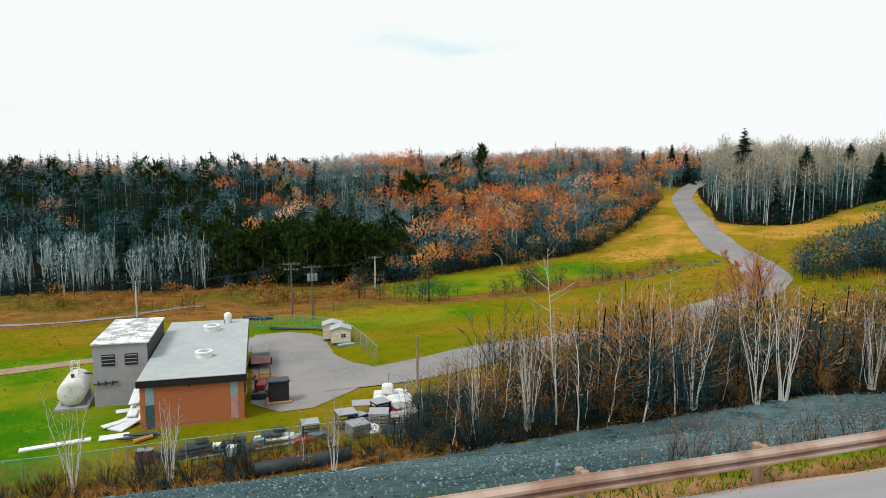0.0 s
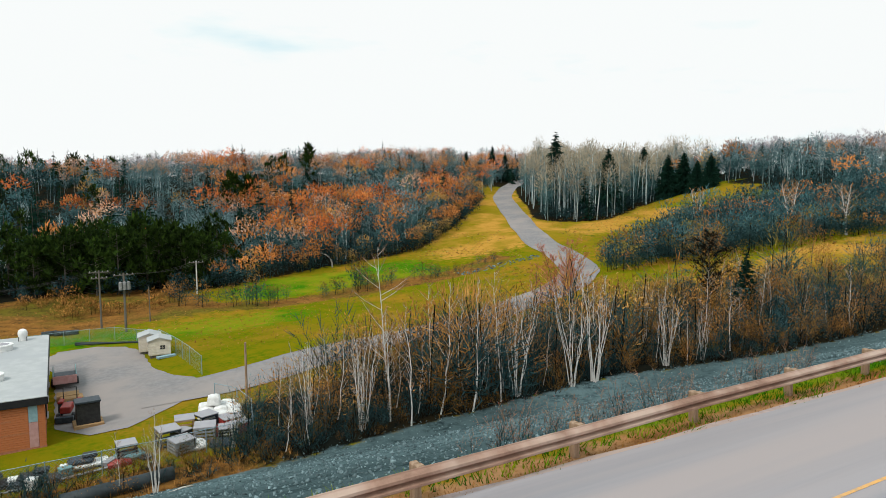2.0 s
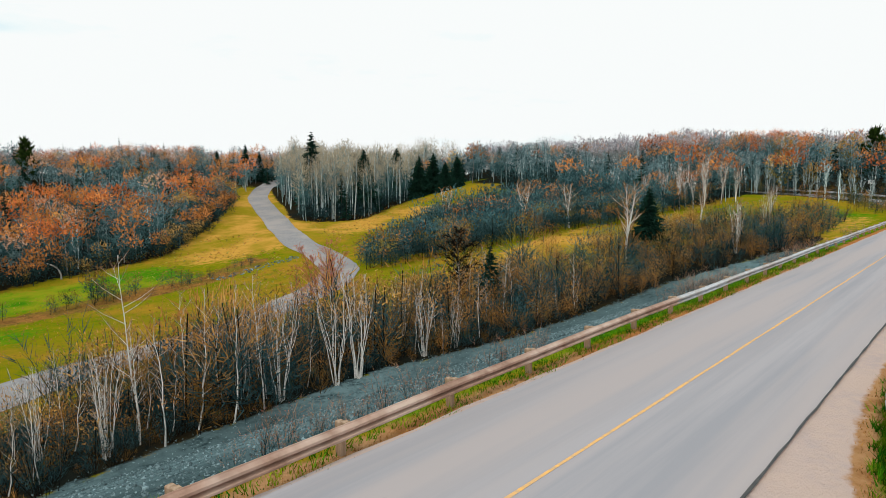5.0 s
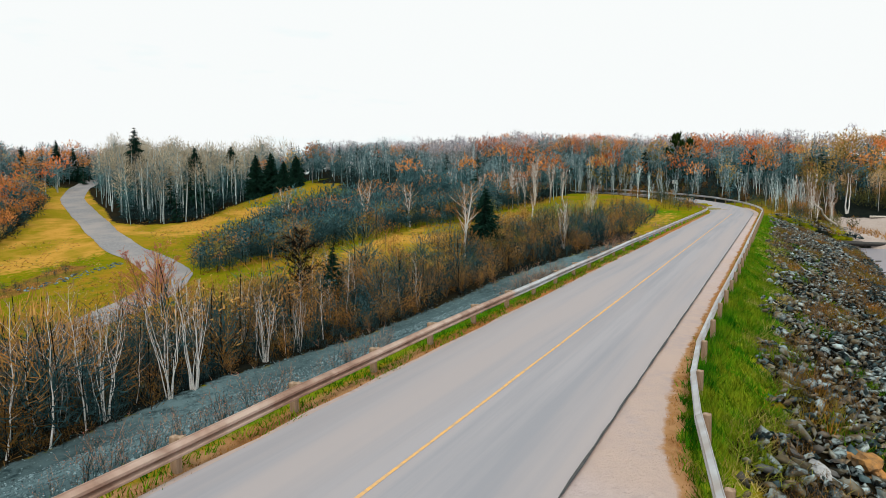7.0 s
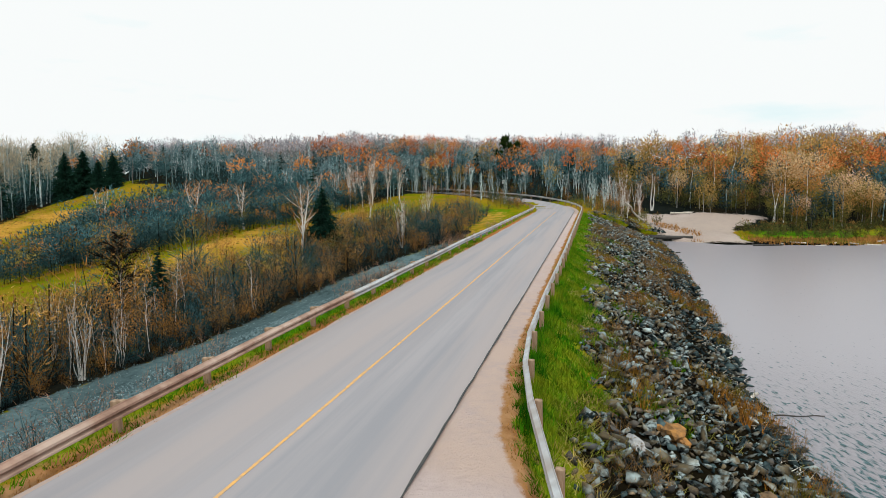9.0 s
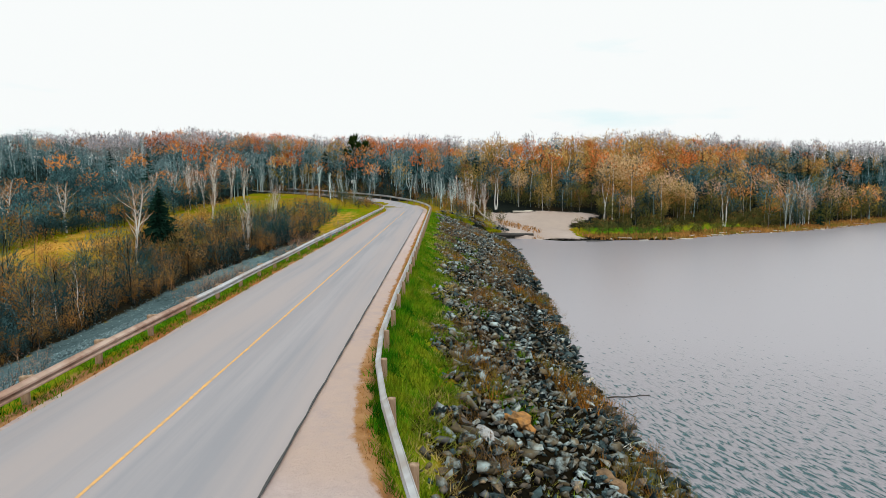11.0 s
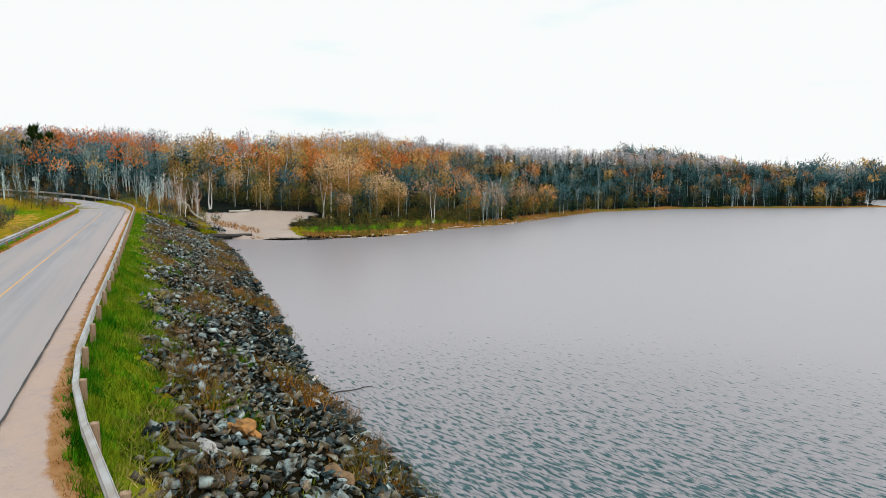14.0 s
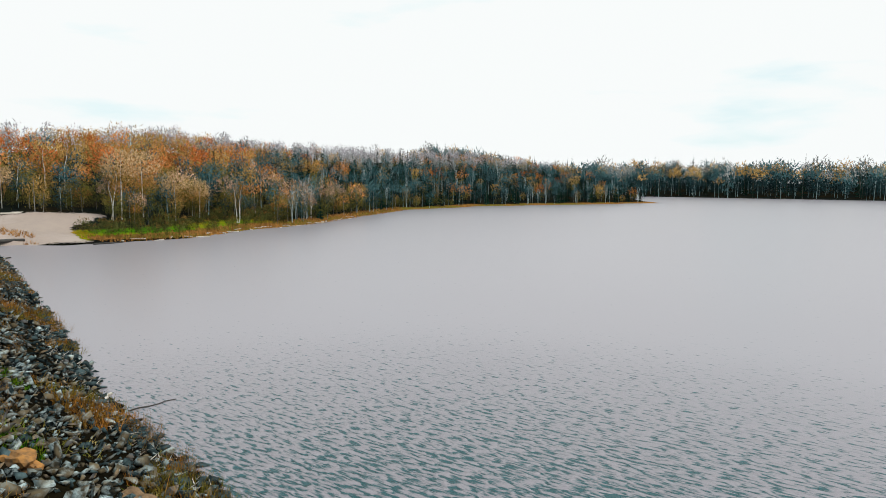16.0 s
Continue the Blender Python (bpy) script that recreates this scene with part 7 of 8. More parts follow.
def pole(name, x, y, h, label, arms=1, box_at=0.0, rz=0, r=0.13, category="utility pole", material=None):
    root = thing(name, ground_at(x, y), rz, label, category)
    part("post", tube_bm(bmesh.new(), [(0, 0, -0.5), (0, 0, h * 0.5), (0, 0, h)], [r, r * 0.85, r * 0.7], 10), material or M_WOOD_GREY, root)
    for k in range(arms):
        z = h - 0.25 - 0.75 * k
        arm = part("crossarm", boxed((-1.15 + 0.2 * k, -0.06, z - 0.06), (1.15 - 0.2 * k, 0.06, z + 0.06), 0.01), M_WOOD_GREY, root)
        for x2 in (-1.0, -0.4, 0.4, 1.0):
            part("insulator", tube_bm(bmesh.new(), [(x2 * (1 - 0.17 * k), 0, z + 0.06), (x2 * (1 - 0.17 * k), 0, z + 0.14), (x2 * (1 - 0.17 * k), 0, z + 0.2)], [0.05, 0.07, 0.03], 8), M_INSULATOR, arm)
    if box_at:
        for dx in (-0.45, 0.0, 0.45):
            part("transformer", tube_bm(bmesh.new(), [(dx, -0.3, box_at), (dx, -0.3, box_at + 0.9), (dx, -0.3, box_at + 1.0)], [0.2, 0.2, 0.08], 12), M_INSULATOR, root, "grey can transformer")
    return root


pole("utility_pole", 4.2, 93.6, 7.4, "weathered utility pole with two crossarms", 2)
pole("utility_pole", 6.6, 88.6, 7.2, "utility pole carrying grey transformers", 1, 5.2, 8, 0.16)
pole("utility_pole", 18.9, 112.0, 5.3, "pale utility pole with one crossarm by the pines", 1, material=M_PALE_POLE)
pole("utility_pole", -16.2, 97.8, 5.0, "pale utility pole with one crossarm by the marsh", 1, material=M_PALE_POLE)
pole("wooden_post", 9.9, 94.0, 4.6, "bare grey wooden post by the marsh", 0, r=0.08, category="post")
pole("utility_pole", 132, 203, 9.0, "distant utility pole beside the hill road", 1, r=0.12)
pole("utility_pole", 120, 222, 8.0, "distant utility pole at the edge of the field", 1, r=0.12)
pole("wooden_post", 12.1, 51.7, 4.5, "brown wooden pole at the yard entrance", 0, r=0.11, category="post", material=M_POST)


def wires():
    pts = [(-60, 101, 0.2), (-16.2, 97.8, -1.9), (4.2, 93.6, 0.2), (18.9, 112.0, -1.5), (60, 165, 8.0)]
    for dx in (-0.9, 0.0, 0.9):
        bm = bmesh.new()
        for a, b in zip(pts, pts[1:]):
            a, b = Vector(a) + Vector((dx, 0, 0)), Vector(b) + Vector((dx, 0, 0))
            line = [a.lerp(b, t / 8) - Vector((0, 0, 0.9 * 4 * (t / 8) * (1 - t / 8))) for t in range(9)]
            tube_bm(bm, line, 0.02, 4, False)
        root = thing("power_line", (0, 0, 0), 0, "thin dark power line strung between poles", "cable")
        part("wire", bm, M_BLACK, root)


wires()


# ---- chain-link fences ----
def chain_fence(name, pts, h, label, post_step=3.0, mesh_gap=0.16):
    root = thing(name, ground_at(*pts[0]), 0, label, "fence")
    base = Vector(ground_at(*pts[0]))
    stops = []
    for (ax, ay), (bx, by) in zip(pts, pts[1:]):
        n = max(1, round(math.hypot(bx - ax, by - ay) / post_step))
        stops += [(ax + (bx - ax) * k / n, ay + (by - ay) * k / n) for k in range(n)]
    stops.append(pts[-1])
    for x, y in stops:
        p = Vector(ground_at(x, y)) - base
        part("post", tube_bm(bmesh.new(), [p - Vector((0, 0, 0.2)), p + Vector((0, 0, h + 0.05))], 0.035, 6), M_GALV, root)
    for (ax, ay), (bx, by) in zip(stops, stops[1:]):
        a, b = Vector(ground_at(ax, ay)) - base, Vector(ground_at(bx, by)) - base
        up = Vector((0, 0, 1))
        part("top_rail", tube_bm(bmesh.new(), [a + up * h, b + up * h], 0.024, 5), M_GALV, root)
        bm = bmesh.new()
        ln = (b - a).length
        n = max(2, int(ln / mesh_gap))
        for k in range(-int(h / mesh_gap), n):
            for sgn in (1, -1):
                t0, t1 = k * mesh_gap / ln, (k * mesh_gap + h) / ln
                z0, z1 = 0.0, h
                if t0 < 0:
                    z0, t0 = -t0 * ln, 0.0
                if t1 > 1:
                    z1, t1 = h - (t1 - 1) * ln, 1.0
                if z1 - z0 < 0.05:
                    continue
                p, q = a.lerp(b, t0), a.lerp(b, t1)
                zz = (z0, z1) if sgn > 0 else (h - z0, h - z1)
                side = (b - a).normalized() * 0.007
                vs = [bm.verts.new(p + up * zz[0] - side), bm.verts.new(p + up * zz[0] + side), bm.verts.new(q + up * zz[1] + side), bm.verts.new(q + up * zz[1] - side)]
                bm.faces.new(vs)
        part("wire_mesh", bm, M_GALV, root)
    return root


chain_fence("chain_link_fence", [(8.9, 76.8), (9.6, 70.0), (10.0, 64.5), (10.3, 60.2)], 1.7, "chain-link fence beside the sheds")
chain_fence("chain_link_fence", [(8.9, 77.0), (5.0, 83.0), (0.0, 84.0), (-4.0, 84.0)], 1.5, "chain-link fence along the back of the yard")
chain_fence("chain_link_fence", [(9.7, 51.6), (10.9, 49.6), (11.2, 46.6), (10.4, 42.9)], 1.7, "chain-link fence around the salvage pile")
chain_fence("chain_link_fence", [(10.4, 42.9), (4.4, 42.4), (-1.3, 42.7), (-8.0, 42.8), (-22.0, 42.6)], 1.5, "sagging chain-link fence behind the brick building", mesh_gap=0.2)


# ---- salvage along the fence ----
def lumpy(name, x, y, size, material, label, category, seed, z=0.0, rough=0.2, square=0.0):
    """A sagging heap or sack: a rounded block with uneven sides."""
    root = thing(name, (x, y, ground_z(x, y) + z), seed * 40, label, category)
    bm = bmesh.new()
    bmesh.ops.create_icosphere(bm, subdivisions=3, radius=1.0)
    for v in bm.verts:
        c = v.co.copy()
        if square:
            k = max(abs(c.x), abs(c.y), abs(c.z))
            c = c.lerp(c / k, square)
        c *= 1 + rough * noise.noise(c * 1.6 + Vector((seed * 1.7, 0, 0))) + 0.35 * rough * noise.noise(c * 5.1 + Vector((0, seed * 2.3, 0)))
        c.z = max(c.z, -0.6)
        v.co = Vector((c.x * size[0], c.y * size[1], (c.z + 0.6) * size[2]))
    part("body", bm, material, root, smooth=square > 0)
    return root


rs = random.Random(12)
for k in range(9):
    x, y = 8.75 + 0.85 * (k % 3) - 0.1 * (k // 3) + rs.uniform(-0.15, 0.15), 49.9 - 1.25 * (k // 3) + rs.uniform(-0.25, 0.25)
    lumpy("bulk_bag", x, y, (0.5, 0.5, 0.52), M_TARP, "large full white bulk bag in the salvage row", "bag", k, 0.0, 0.14, 0.75)
lumpy("bulk_bag", 9.2, 49.3, (0.45, 0.45, 0.45), M_TARP, "white bulk bag stacked on others", "bag", 11, 0.85, 0.14, 0.75)
lumpy("bulk_bag", 10.3, 46.6, (0.5, 0.45, 0.4), M_TARP, "slumped white bulk bag beside the fence", "bag", 12, 0.0, 0.2, 0.7)


def crate(x, y, s, h, material, label, rz):
    root = thing("crate", ground_at(x, y), rz, label, "crate")
    for cx in (-s, s):
        for cy in (-s, s):
            part("post", boxed((cx - 0.05, cy - 0.05, 0), (cx + 0.05, cy + 0.05, h)), material, root)
    for j in range(4):
        z = 0.1 + j * (h - 0.2) / 3
        part("slat", boxed((-s, -s - 0.08, z), (s, -s - 0.052, z + 0.12)), material, root)
        part("slat", boxed((s + 0.052, -s, z), (s + 0.08, s, z + 0.12)), material, root)
        part("slat", boxed((-s - 0.08, -s, z), (-s - 0.052, s, z + 0.12)), material, root)
    part("lid", boxed((-s - 0.09, -s - 0.09, h), (s + 0.09, s + 0.09, h + 0.06), 0.01), M_CONCRETE, root, "grey lid")
    return root


crate(5.5, 45.2, 0.6, 1.1, M_DARKSTEEL, "dark wire crate with a grey lid", 8)
crate(6.8, 47.0, 0.55, 1.0, M_WOOD_RAW, "wooden crate with a grey lid", -6)
crate(8.2, 47.1, 0.55, 1.0, M_DARKSTEEL, "dark crate standing by the bulk bags", 20)
crate(9.7, 46.6, 0.6, 0.7, M_RED, "low red crate beside the fence", 10)
crate(7.8, 45.2, 0.6, 0.9, M_INSULATOR, "grey steel crate in the salvage row", -14)
crate(6.1, 43.7, 0.6, 0.8, M_INSULATOR, "grey cage in the salvage row", 16)
crate(10.0, 45.1, 0.45, 0.7, M_RED, "small faded red crate in the salvage row", 24)
crate(9.1, 44.4, 0.5, 0.8, M_BLACK, "black crate with a lid among the salvage", -9)
crate(6.4, 45.9, 0.45, 0.6, M_BLACK, "low black crate between taller crates", 31)
plank("dark_panel", 8.4, 43.4, (1.3, 0.8, 0.09), -18, M_DARKSTEEL, "dark steel panel tilted on the grass", "panel", 24, 0.15)
plank("red_panel", 8.8, 45.4, (1.0, 0.9, 0.1), 30, M_RED, "faded red panel tilted on the salvage row", "panel", 50, 0.2)
lumpy("tarp_heap", 7.0, 43.8, (0.8, 0.6, 0.35), M_TARP, "crumpled white tarp on the ground", "tarp", 21)
lumpy("tarp_heap", 3.1, 44.4, (0.9, 0.6, 0.35), M_TEAL, "pale teal tarp heap by the fence", "tarp", 22)
lumpy("bulk_bag", 9.1, 44.4, (0.5, 0.45, 0.45), M_TARP, "small white bag beside the fence", "bag", 23, 0.0, 0.2, 0.7)


def snowmobile(x, y, rz, label, body, deck):
    root = thing("work_sled", ground_at(x, y), rz, label, "sled")
    part("deck", boxed((-1.3, -0.5, 0.12), (1.3, 0.5, 0.3), 0.05), deck, root, "white deck")
    part("hood", boxed((-0.9, -0.42, 0.3), (0.5, 0.42, 0.62), 0.12), body, root)
    part("cab", boxed((-0.1, -0.3, 0.6), (0.7, 0.3, 0.85), 0.08), M_BLACK, root)
    for yy in (-0.45, 0.45):
        part("runner", boxed((-1.4, yy - 0.06, 0.0), (1.4, yy + 0.06, 0.12), 0.03), M_DARKSTEEL, root)


snowmobile(0.7, 44.5, 2, "dark blue covered sled with a white deck", M_DARKSTEEL, M_WHITE)
plank("pallet", 2.5, 43.7, (1.3, 1.0, 0.22), 5, M_RED, "faded red pallet on the grass", "pallet")


def barrel(x, y, material, label, h=0.9, r=0.32):
    root = thing("barrel", ground_at(x, y), 0, label, "barrel")
    part("drum", tube_bm(bmesh.new(), [(0, 0, 0), (0, 0, 0.3), (0, 0, 0.32), (0, 0, 0.6), (0, 0, 0.62), (0, 0, h)], [r, r, r * 1.05, r * 1.05, r, r], 16), material, root)
    part("rim", tube_bm(bmesh.new(), [(0, 0, h), (0, 0, h + 0.03)], r * 0.92, 16), M_INSULATOR, root)


barrel(-7.4, 43.6, M_RUSTBROWN, "rusty brown barrel in the brush")
barrel(-6.9, 43.5, M_RUSTBROWN, "rusty brown barrel in the brush")
snowmobile(-4.1, 44.1, 14, "dark blue covered sled beside the brick building", M_DARKSTEEL, M_BLACK)
snowmobile(-1.8, 43.7, -8, "small black work sled behind the fence", M_BLACK, M_DARKSTEEL)


def tyre(x, y, label, count):
    root = thing("tyre_stack", ground_at(x, y), 0, label, "tyres")
    for k in range(count):
        bm = bmesh.new()
        for i in range(18):
            a, b2 = 2 * math.pi * i / 18, 2 * math.pi * (i + 1) / 18
            for j in range(6):
                u, w2 = 2 * math.pi * j / 6, 2 * math.pi * (j + 1) / 6
                bm.faces.new([bm.verts.new(((0.27 + 0.1 * math.cos(v2)) * math.cos(q), (0.27 + 0.1 * math.cos(v2)) * math.sin(q), 0.1 + 0.19 * k + 0.1 * math.sin(v2))) for q, v2 in ((a, u), (b2, u), (b2, w2), (a, w2))])
        bmesh.ops.remove_doubles(bm, verts=bm.verts, dist=0.001)
        part("tyre", bm, M_BLACK, root, smooth=True)


tyre(-5.6, 42.7, "stack of old black tyres behind the fence", 3)
tyre(-4.9, 43.7, "two old black tyres on the grass", 2)
tyre(4.0, 43.7, "old black tyre beside the pallet", 1)
for k, (x, y, sx, sy, h, mt, lab) in enumerate([(-2.1, 45.6, 0.9, 0.5, 0.45, M_WHITE, "small white box on the grass"), (0.3, 45.5, 0.7, 0.5, 0.5, M_TEAL, "pale teal tote behind the fence"), (-5.6, 45.9, 0.8, 0.6, 0.4, M_DARKSTEEL, "low dark steel box behind the fence"), (2.6, 45.6, 0.9, 0.4, 0.3, M_INSULATOR, "grey metal trough on the grass"), (-1.4, 44.6, 0.5, 0.5, 0.6, M_WHITE, "white pail-sized tote behind the fence"), (6.6, 46.5, 0.8, 0.6, 0.5, M_TEAL, "faded teal tote by the salvage row")]):
    root = thing("tote", ground_at(x - 0.6, y - 1.6), 17 * k, lab, "tote")
    part("body", boxed((-sx / 2, -sy / 2, 0), (sx / 2, sy / 2, h), 0.03), mt, root)
    part("lid", boxed((-sx / 2 - 0.03, -sy / 2 - 0.03, h - 0.06), (sx / 2 + 0.03, sy / 2 + 0.03, h + 0.02), 0.015), mt, root)
crate(3.0, 44.5, 0.5, 0.95, M_BLACK, "black cube with a cream top by the pallet", 3)
for k in range(5):
    plank("plank", -3.2 + 1.3 * k, 43.2 + 0.05 * k, (2.4, 0.2, 0.06), 4 + 3 * k, M_INSULATOR, "grey weathered plank lying behind the fence", "plank", 0, 0.02 * k)
root = thing("black_pipe", ground_at(2.2, 40.0), 0, "long thick black plastic pipe at the foot of the slope", "pipe")
part("tube", tube_bm(bmesh.new(), [(-2.8, -0.35, 0.35), (-1, -0.1, 0.36), (1.2, 0.1, 0.38), (2.9, 0.35, 0.4)], 0.42, 16), M_PIPE_BLACK, root, smooth=True)
for k, (x, y, rz) in enumerate([(-1.5, 92.8, 12), (-0.2, 92.2, 4), (0.8, 91.7, 0)]):
    root = thing("culvert_pipe", ground_at(x, y), rz, "dark plastic culvert pipe lying on the meadow", "pipe")
    part("tube", tube_bm(bmesh.new(), [(-0.8, 0, 0.3), (0.8, 0, 0.3)], 0.3, 12), M_PIPE_BLACK, root, smooth=True)
root = thing("black_pipe", ground_at(5.0, 80.5), 0, "long black hoses lying along the yard edge", "pipe")
for k in range(3):
    part("tube", tube_bm(bmesh.new(), [(-4, 1.2, 0.12 + 0.1 * k), (-1.5, 0.7 + 0.15 * k, 0.12), (1, -0.3, 0.14), (3.2, -1.6 + 0.2 * k, 0.14)], 0.1, 8), M_PIPE_BLACK, root)


# ---- bend sign, culvert, beach ----
root = thing("road_sign", (186, 24.0, ground_z(186, 24.0)), 80, "small white road sign on a thin post at the bend", "sign")
part("post", tube_bm(bmesh.new(), [(0, 0, -0.2), (0, 0, 1.9)], 0.05, 6), M_INSULATOR, root)
part("plate", boxed((-0.6, -0.05, 0.95), (0.6, -0.02, 1.85), 0.01), M_WHITE, root)


def driftwood(x, y, z, ln, r, rz, label, material, tilt=0.0, name="driftwood_log"):
    root = thing(name, (x, y, z), rz, label, "log")
    pts = [(-ln / 2 + ln * k / 5, 0.04 * ln * math.sin(k * 1.9), r + tilt * (k / 5) * ln) for k in range(6)]
    part("trunk", tube_bm(bmesh.new(), pts, [r * (1.1 - 0.09 * k) for k in range(6)], 8), material, root, smooth=True)
    part("stub", tube_bm(bmesh.new(), [pts[2], (pts[2][0] + 0.25 * r, 2.2 * r, pts[2][2] + 1.2 * r)], [r * 0.35, r * 0.12], 6), material, root)
    return root


M_DRIFT = mat("bleached_driftwood", (0.58, 0.53, 0.47), (0.40, 0.36, 0.31), 4.0, 0.85, stretch=(0.2, 1, 1))
M_WETLOG = mat("wet_dark_log", (0.05, 0.045, 0.04), (0.03, 0.028, 0.026), 3.0, 0.6)
driftwood(132.3, -14.2, 0.35, 8.5, 0.4, -86, "dark wet log at the edge of the beach", M_WETLOG)
driftwood(137.5, -8.3, 2.3, 9.5, 0.2, 152, "bleached dead trunk leaning over the bank", M_DRIFT, 0.5)
driftwood(155, -20.5, 4.1, 8, 0.2, -75, "bleached log lying across the top of the beach", M_DRIFT)
driftwood(156, -22, 4.3, 6, 0.15, -60, "thin bleached log at the top of the beach", M_DRIFT)
driftwood(126.3, -30, 0.0, 5, 0.14, -80, "dark branch floating by the beach", M_WETLOG)
driftwood(110.5, -12.7, 0.0, 2.2, 0.10, -60, "dark branch lying in the shallows", M_WETLOG)
driftwood(36.5, -8.2, 0.12, 1.6, 0.12, -35, "bleached log washed up on the stones", M_DRIFT)
driftwood(34.6, -10.0, 0.0, 2.4, 0.035, -80, "thin dark branch floating at the shore", M_WETLOG)
driftwood(42.0, 0.3, 4.55, 2.4, 0.05, -150, "thin bleached branch on the grassy bank", M_DRIFT)
driftwood(4.2, 35.8, -4.6, 2.6, 0.06, 10, "bleached branch on the crushed stone", M_DRIFT)
for i in range(26):
    y = -33 - 3.1 * i
    x = float(shore_lake(np.array([y]))[0]) + 1.2 + 1.5 * math.sin(i * 2.3)
    driftwood(x, y, ground_z(x, y) - 0.03, 1.6 + 1.2 * abs(math.sin(i * 1.7)), 0.12, i * 53, "bleached driftwood washed up along the lake shore", M_DRIFT)


# ---- stones ----
def rock_mesh(seed, n=8, flat=0.52):
    rng = random.Random(seed)
    bm = bmesh.new()
    for k in range(n):
        v = Vector(random_unit(rng)).normalized() * rng.uniform(0.7, 1.2)
        bm.verts.new((v.x * 1.15, v.y * rng.uniform(0.75, 0.95), v.z * flat))
    res = bmesh.ops.convex_hull(bm, input=bm.verts)
    bmesh.ops.delete(bm, geom=[e for e in res["geom_interior"] if isinstance(e, bmesh.types.BMVert)], context="VERTS")
    bmesh.ops.triangulate(bm, faces=bm.faces)
    bmesh.ops.recalc_face_normals(bm, faces=bm.faces)
    bm.verts.index_update()
    v = np.array([tuple(q.co) for q in bm.verts], np.float32)
    f = np.array([[q.index for q in fc.verts] for fc in bm.faces], np.int32)
    bm.free()
    return v, f


ROCKS = [rock_mesh(900 + k) for k in range(12)]


def stones(name, places, radius, material, label, seed, lift=0.15, kinds=None, tilt=0.5, category="stones", skew=1.6):
    """Stones of many sizes joined into one object."""
    rng = np.random.default_rng(seed)
    kinds = kinds or ROCKS
    n = len(places)
    pick = rng.integers(0, len(kinds), n)
    a, b = rng.uniform(0, 6.283, n), rng.uniform(-tilt, tilt, n)
    sc = radius[0] * (radius[1] / radius[0]) ** (rng.random(n) ** skew)
    tint = np.clip(rng.normal(0.5, 0.24, n), 0, 1)
    gz = height(places[:, 0], places[:, 1]) + lift * sc
    vs, fs, ts, base = [], [], [], 0
    for k, (v, f) in enumerate(kinds):
        i = np.where(pick == k)[0]
        if not len(i):
            continue
        x, y, z = v[None, :, 0], v[None, :, 1], v[None, :, 2]
        cb, sb = np.cos(b[i])[:, None], np.sin(b[i])[:, None]
        x, z = x * cb + z * sb, -x * sb + z * cb
        ca, sa = np.cos(a[i])[:, None], np.sin(a[i])[:, None]
        s = sc[i][:, None]
        vs.append(np.stack([(x * ca - y * sa) * s + places[i, 0][:, None], (x * sa + y * ca) * s + places[i, 1][:, None], z * s + gz[i][:, None]], 2).reshape(-1, 3))
        fs.append((f[None] + (np.arange(len(i)) * len(v))[:, None, None] + base).reshape(-1, 3))
        ts.append(np.repeat(tint[i], len(v)))
        base += len(i) * len(v)
    ob = big_mesh(name, np.concatenate(vs), np.concatenate(fs), [material], tint=np.concatenate(ts))
    return tagged(ob, label, category, kind="stuff")


M_STONE_BLUE = mat("crushed_stone", (0.19, 0.262, 0.276), (0.06, 0.092, 0.10), 1.6, 0.85, tint="tint")
slope = scatter(lambda x, y: (y > 12.9) & (y < toe_y(x) + 0.3) & (x < 96), -14, 96, 12.6, 41, 0.43, 50)
PEBBLES = [rock_mesh(940 + k, 6, 0.75) for k in range(8)]
stones("crushed_stone", slope, (0.05, 0.13), M_STONE_BLUE, "blue-grey crushed stone covering the dam slope", 50, 0.1, PEBBLES)
cul = scatter(lambda x, y: np.abs(y - 99 - 0.12 * (x - 70)) < 1.3, 60, 78, 95, 103, 0.8, 51)
stones("ditch_stones", cul, (0.2, 0.5), M_STONE_BLUE, "pale stones lining the ditch below the hill road", 51, 0.2)


def rip(x, y):
    return (y > shore_dam(x) - 0.6) & (y < 0.1 + 0.5 * np.sin(x * 0.5) + 0.35 * np.sin(x * 1.7))


near_spots = scatter(lambda x, y: rip(x, y) & (x > 11.5) & (x < 31.5) & (y > -9.2), 11, 32, -10, 0, 0.74, 52)
# shaded sides painted on as near-black blotches here too
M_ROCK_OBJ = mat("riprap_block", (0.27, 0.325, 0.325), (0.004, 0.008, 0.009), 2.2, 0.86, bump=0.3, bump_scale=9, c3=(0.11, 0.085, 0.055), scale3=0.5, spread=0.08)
rip_root = thing("riprap", (20, -4, ground_z(20, -4)), 0, "angular grey riprap stones on the lake side of the dam", "riprap")
rip_root["kind"] = "structure"
inv = Matrix.Translation((-20, -4 * -1, -ground_z(20, -4)))
M_ROCK_BROWN = mat("brown_riprap_stone", (0.23, 0.165, 0.10), (0.022, 0.017, 0.012), 1.8, 0.86, bump=0.3, bump_scale=12, c3=(0.10, 0.10, 0.098), scale3=0.8, spread=0.12, tint="tint")
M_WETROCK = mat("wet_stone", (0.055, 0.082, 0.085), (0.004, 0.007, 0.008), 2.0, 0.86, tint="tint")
rock_data = []
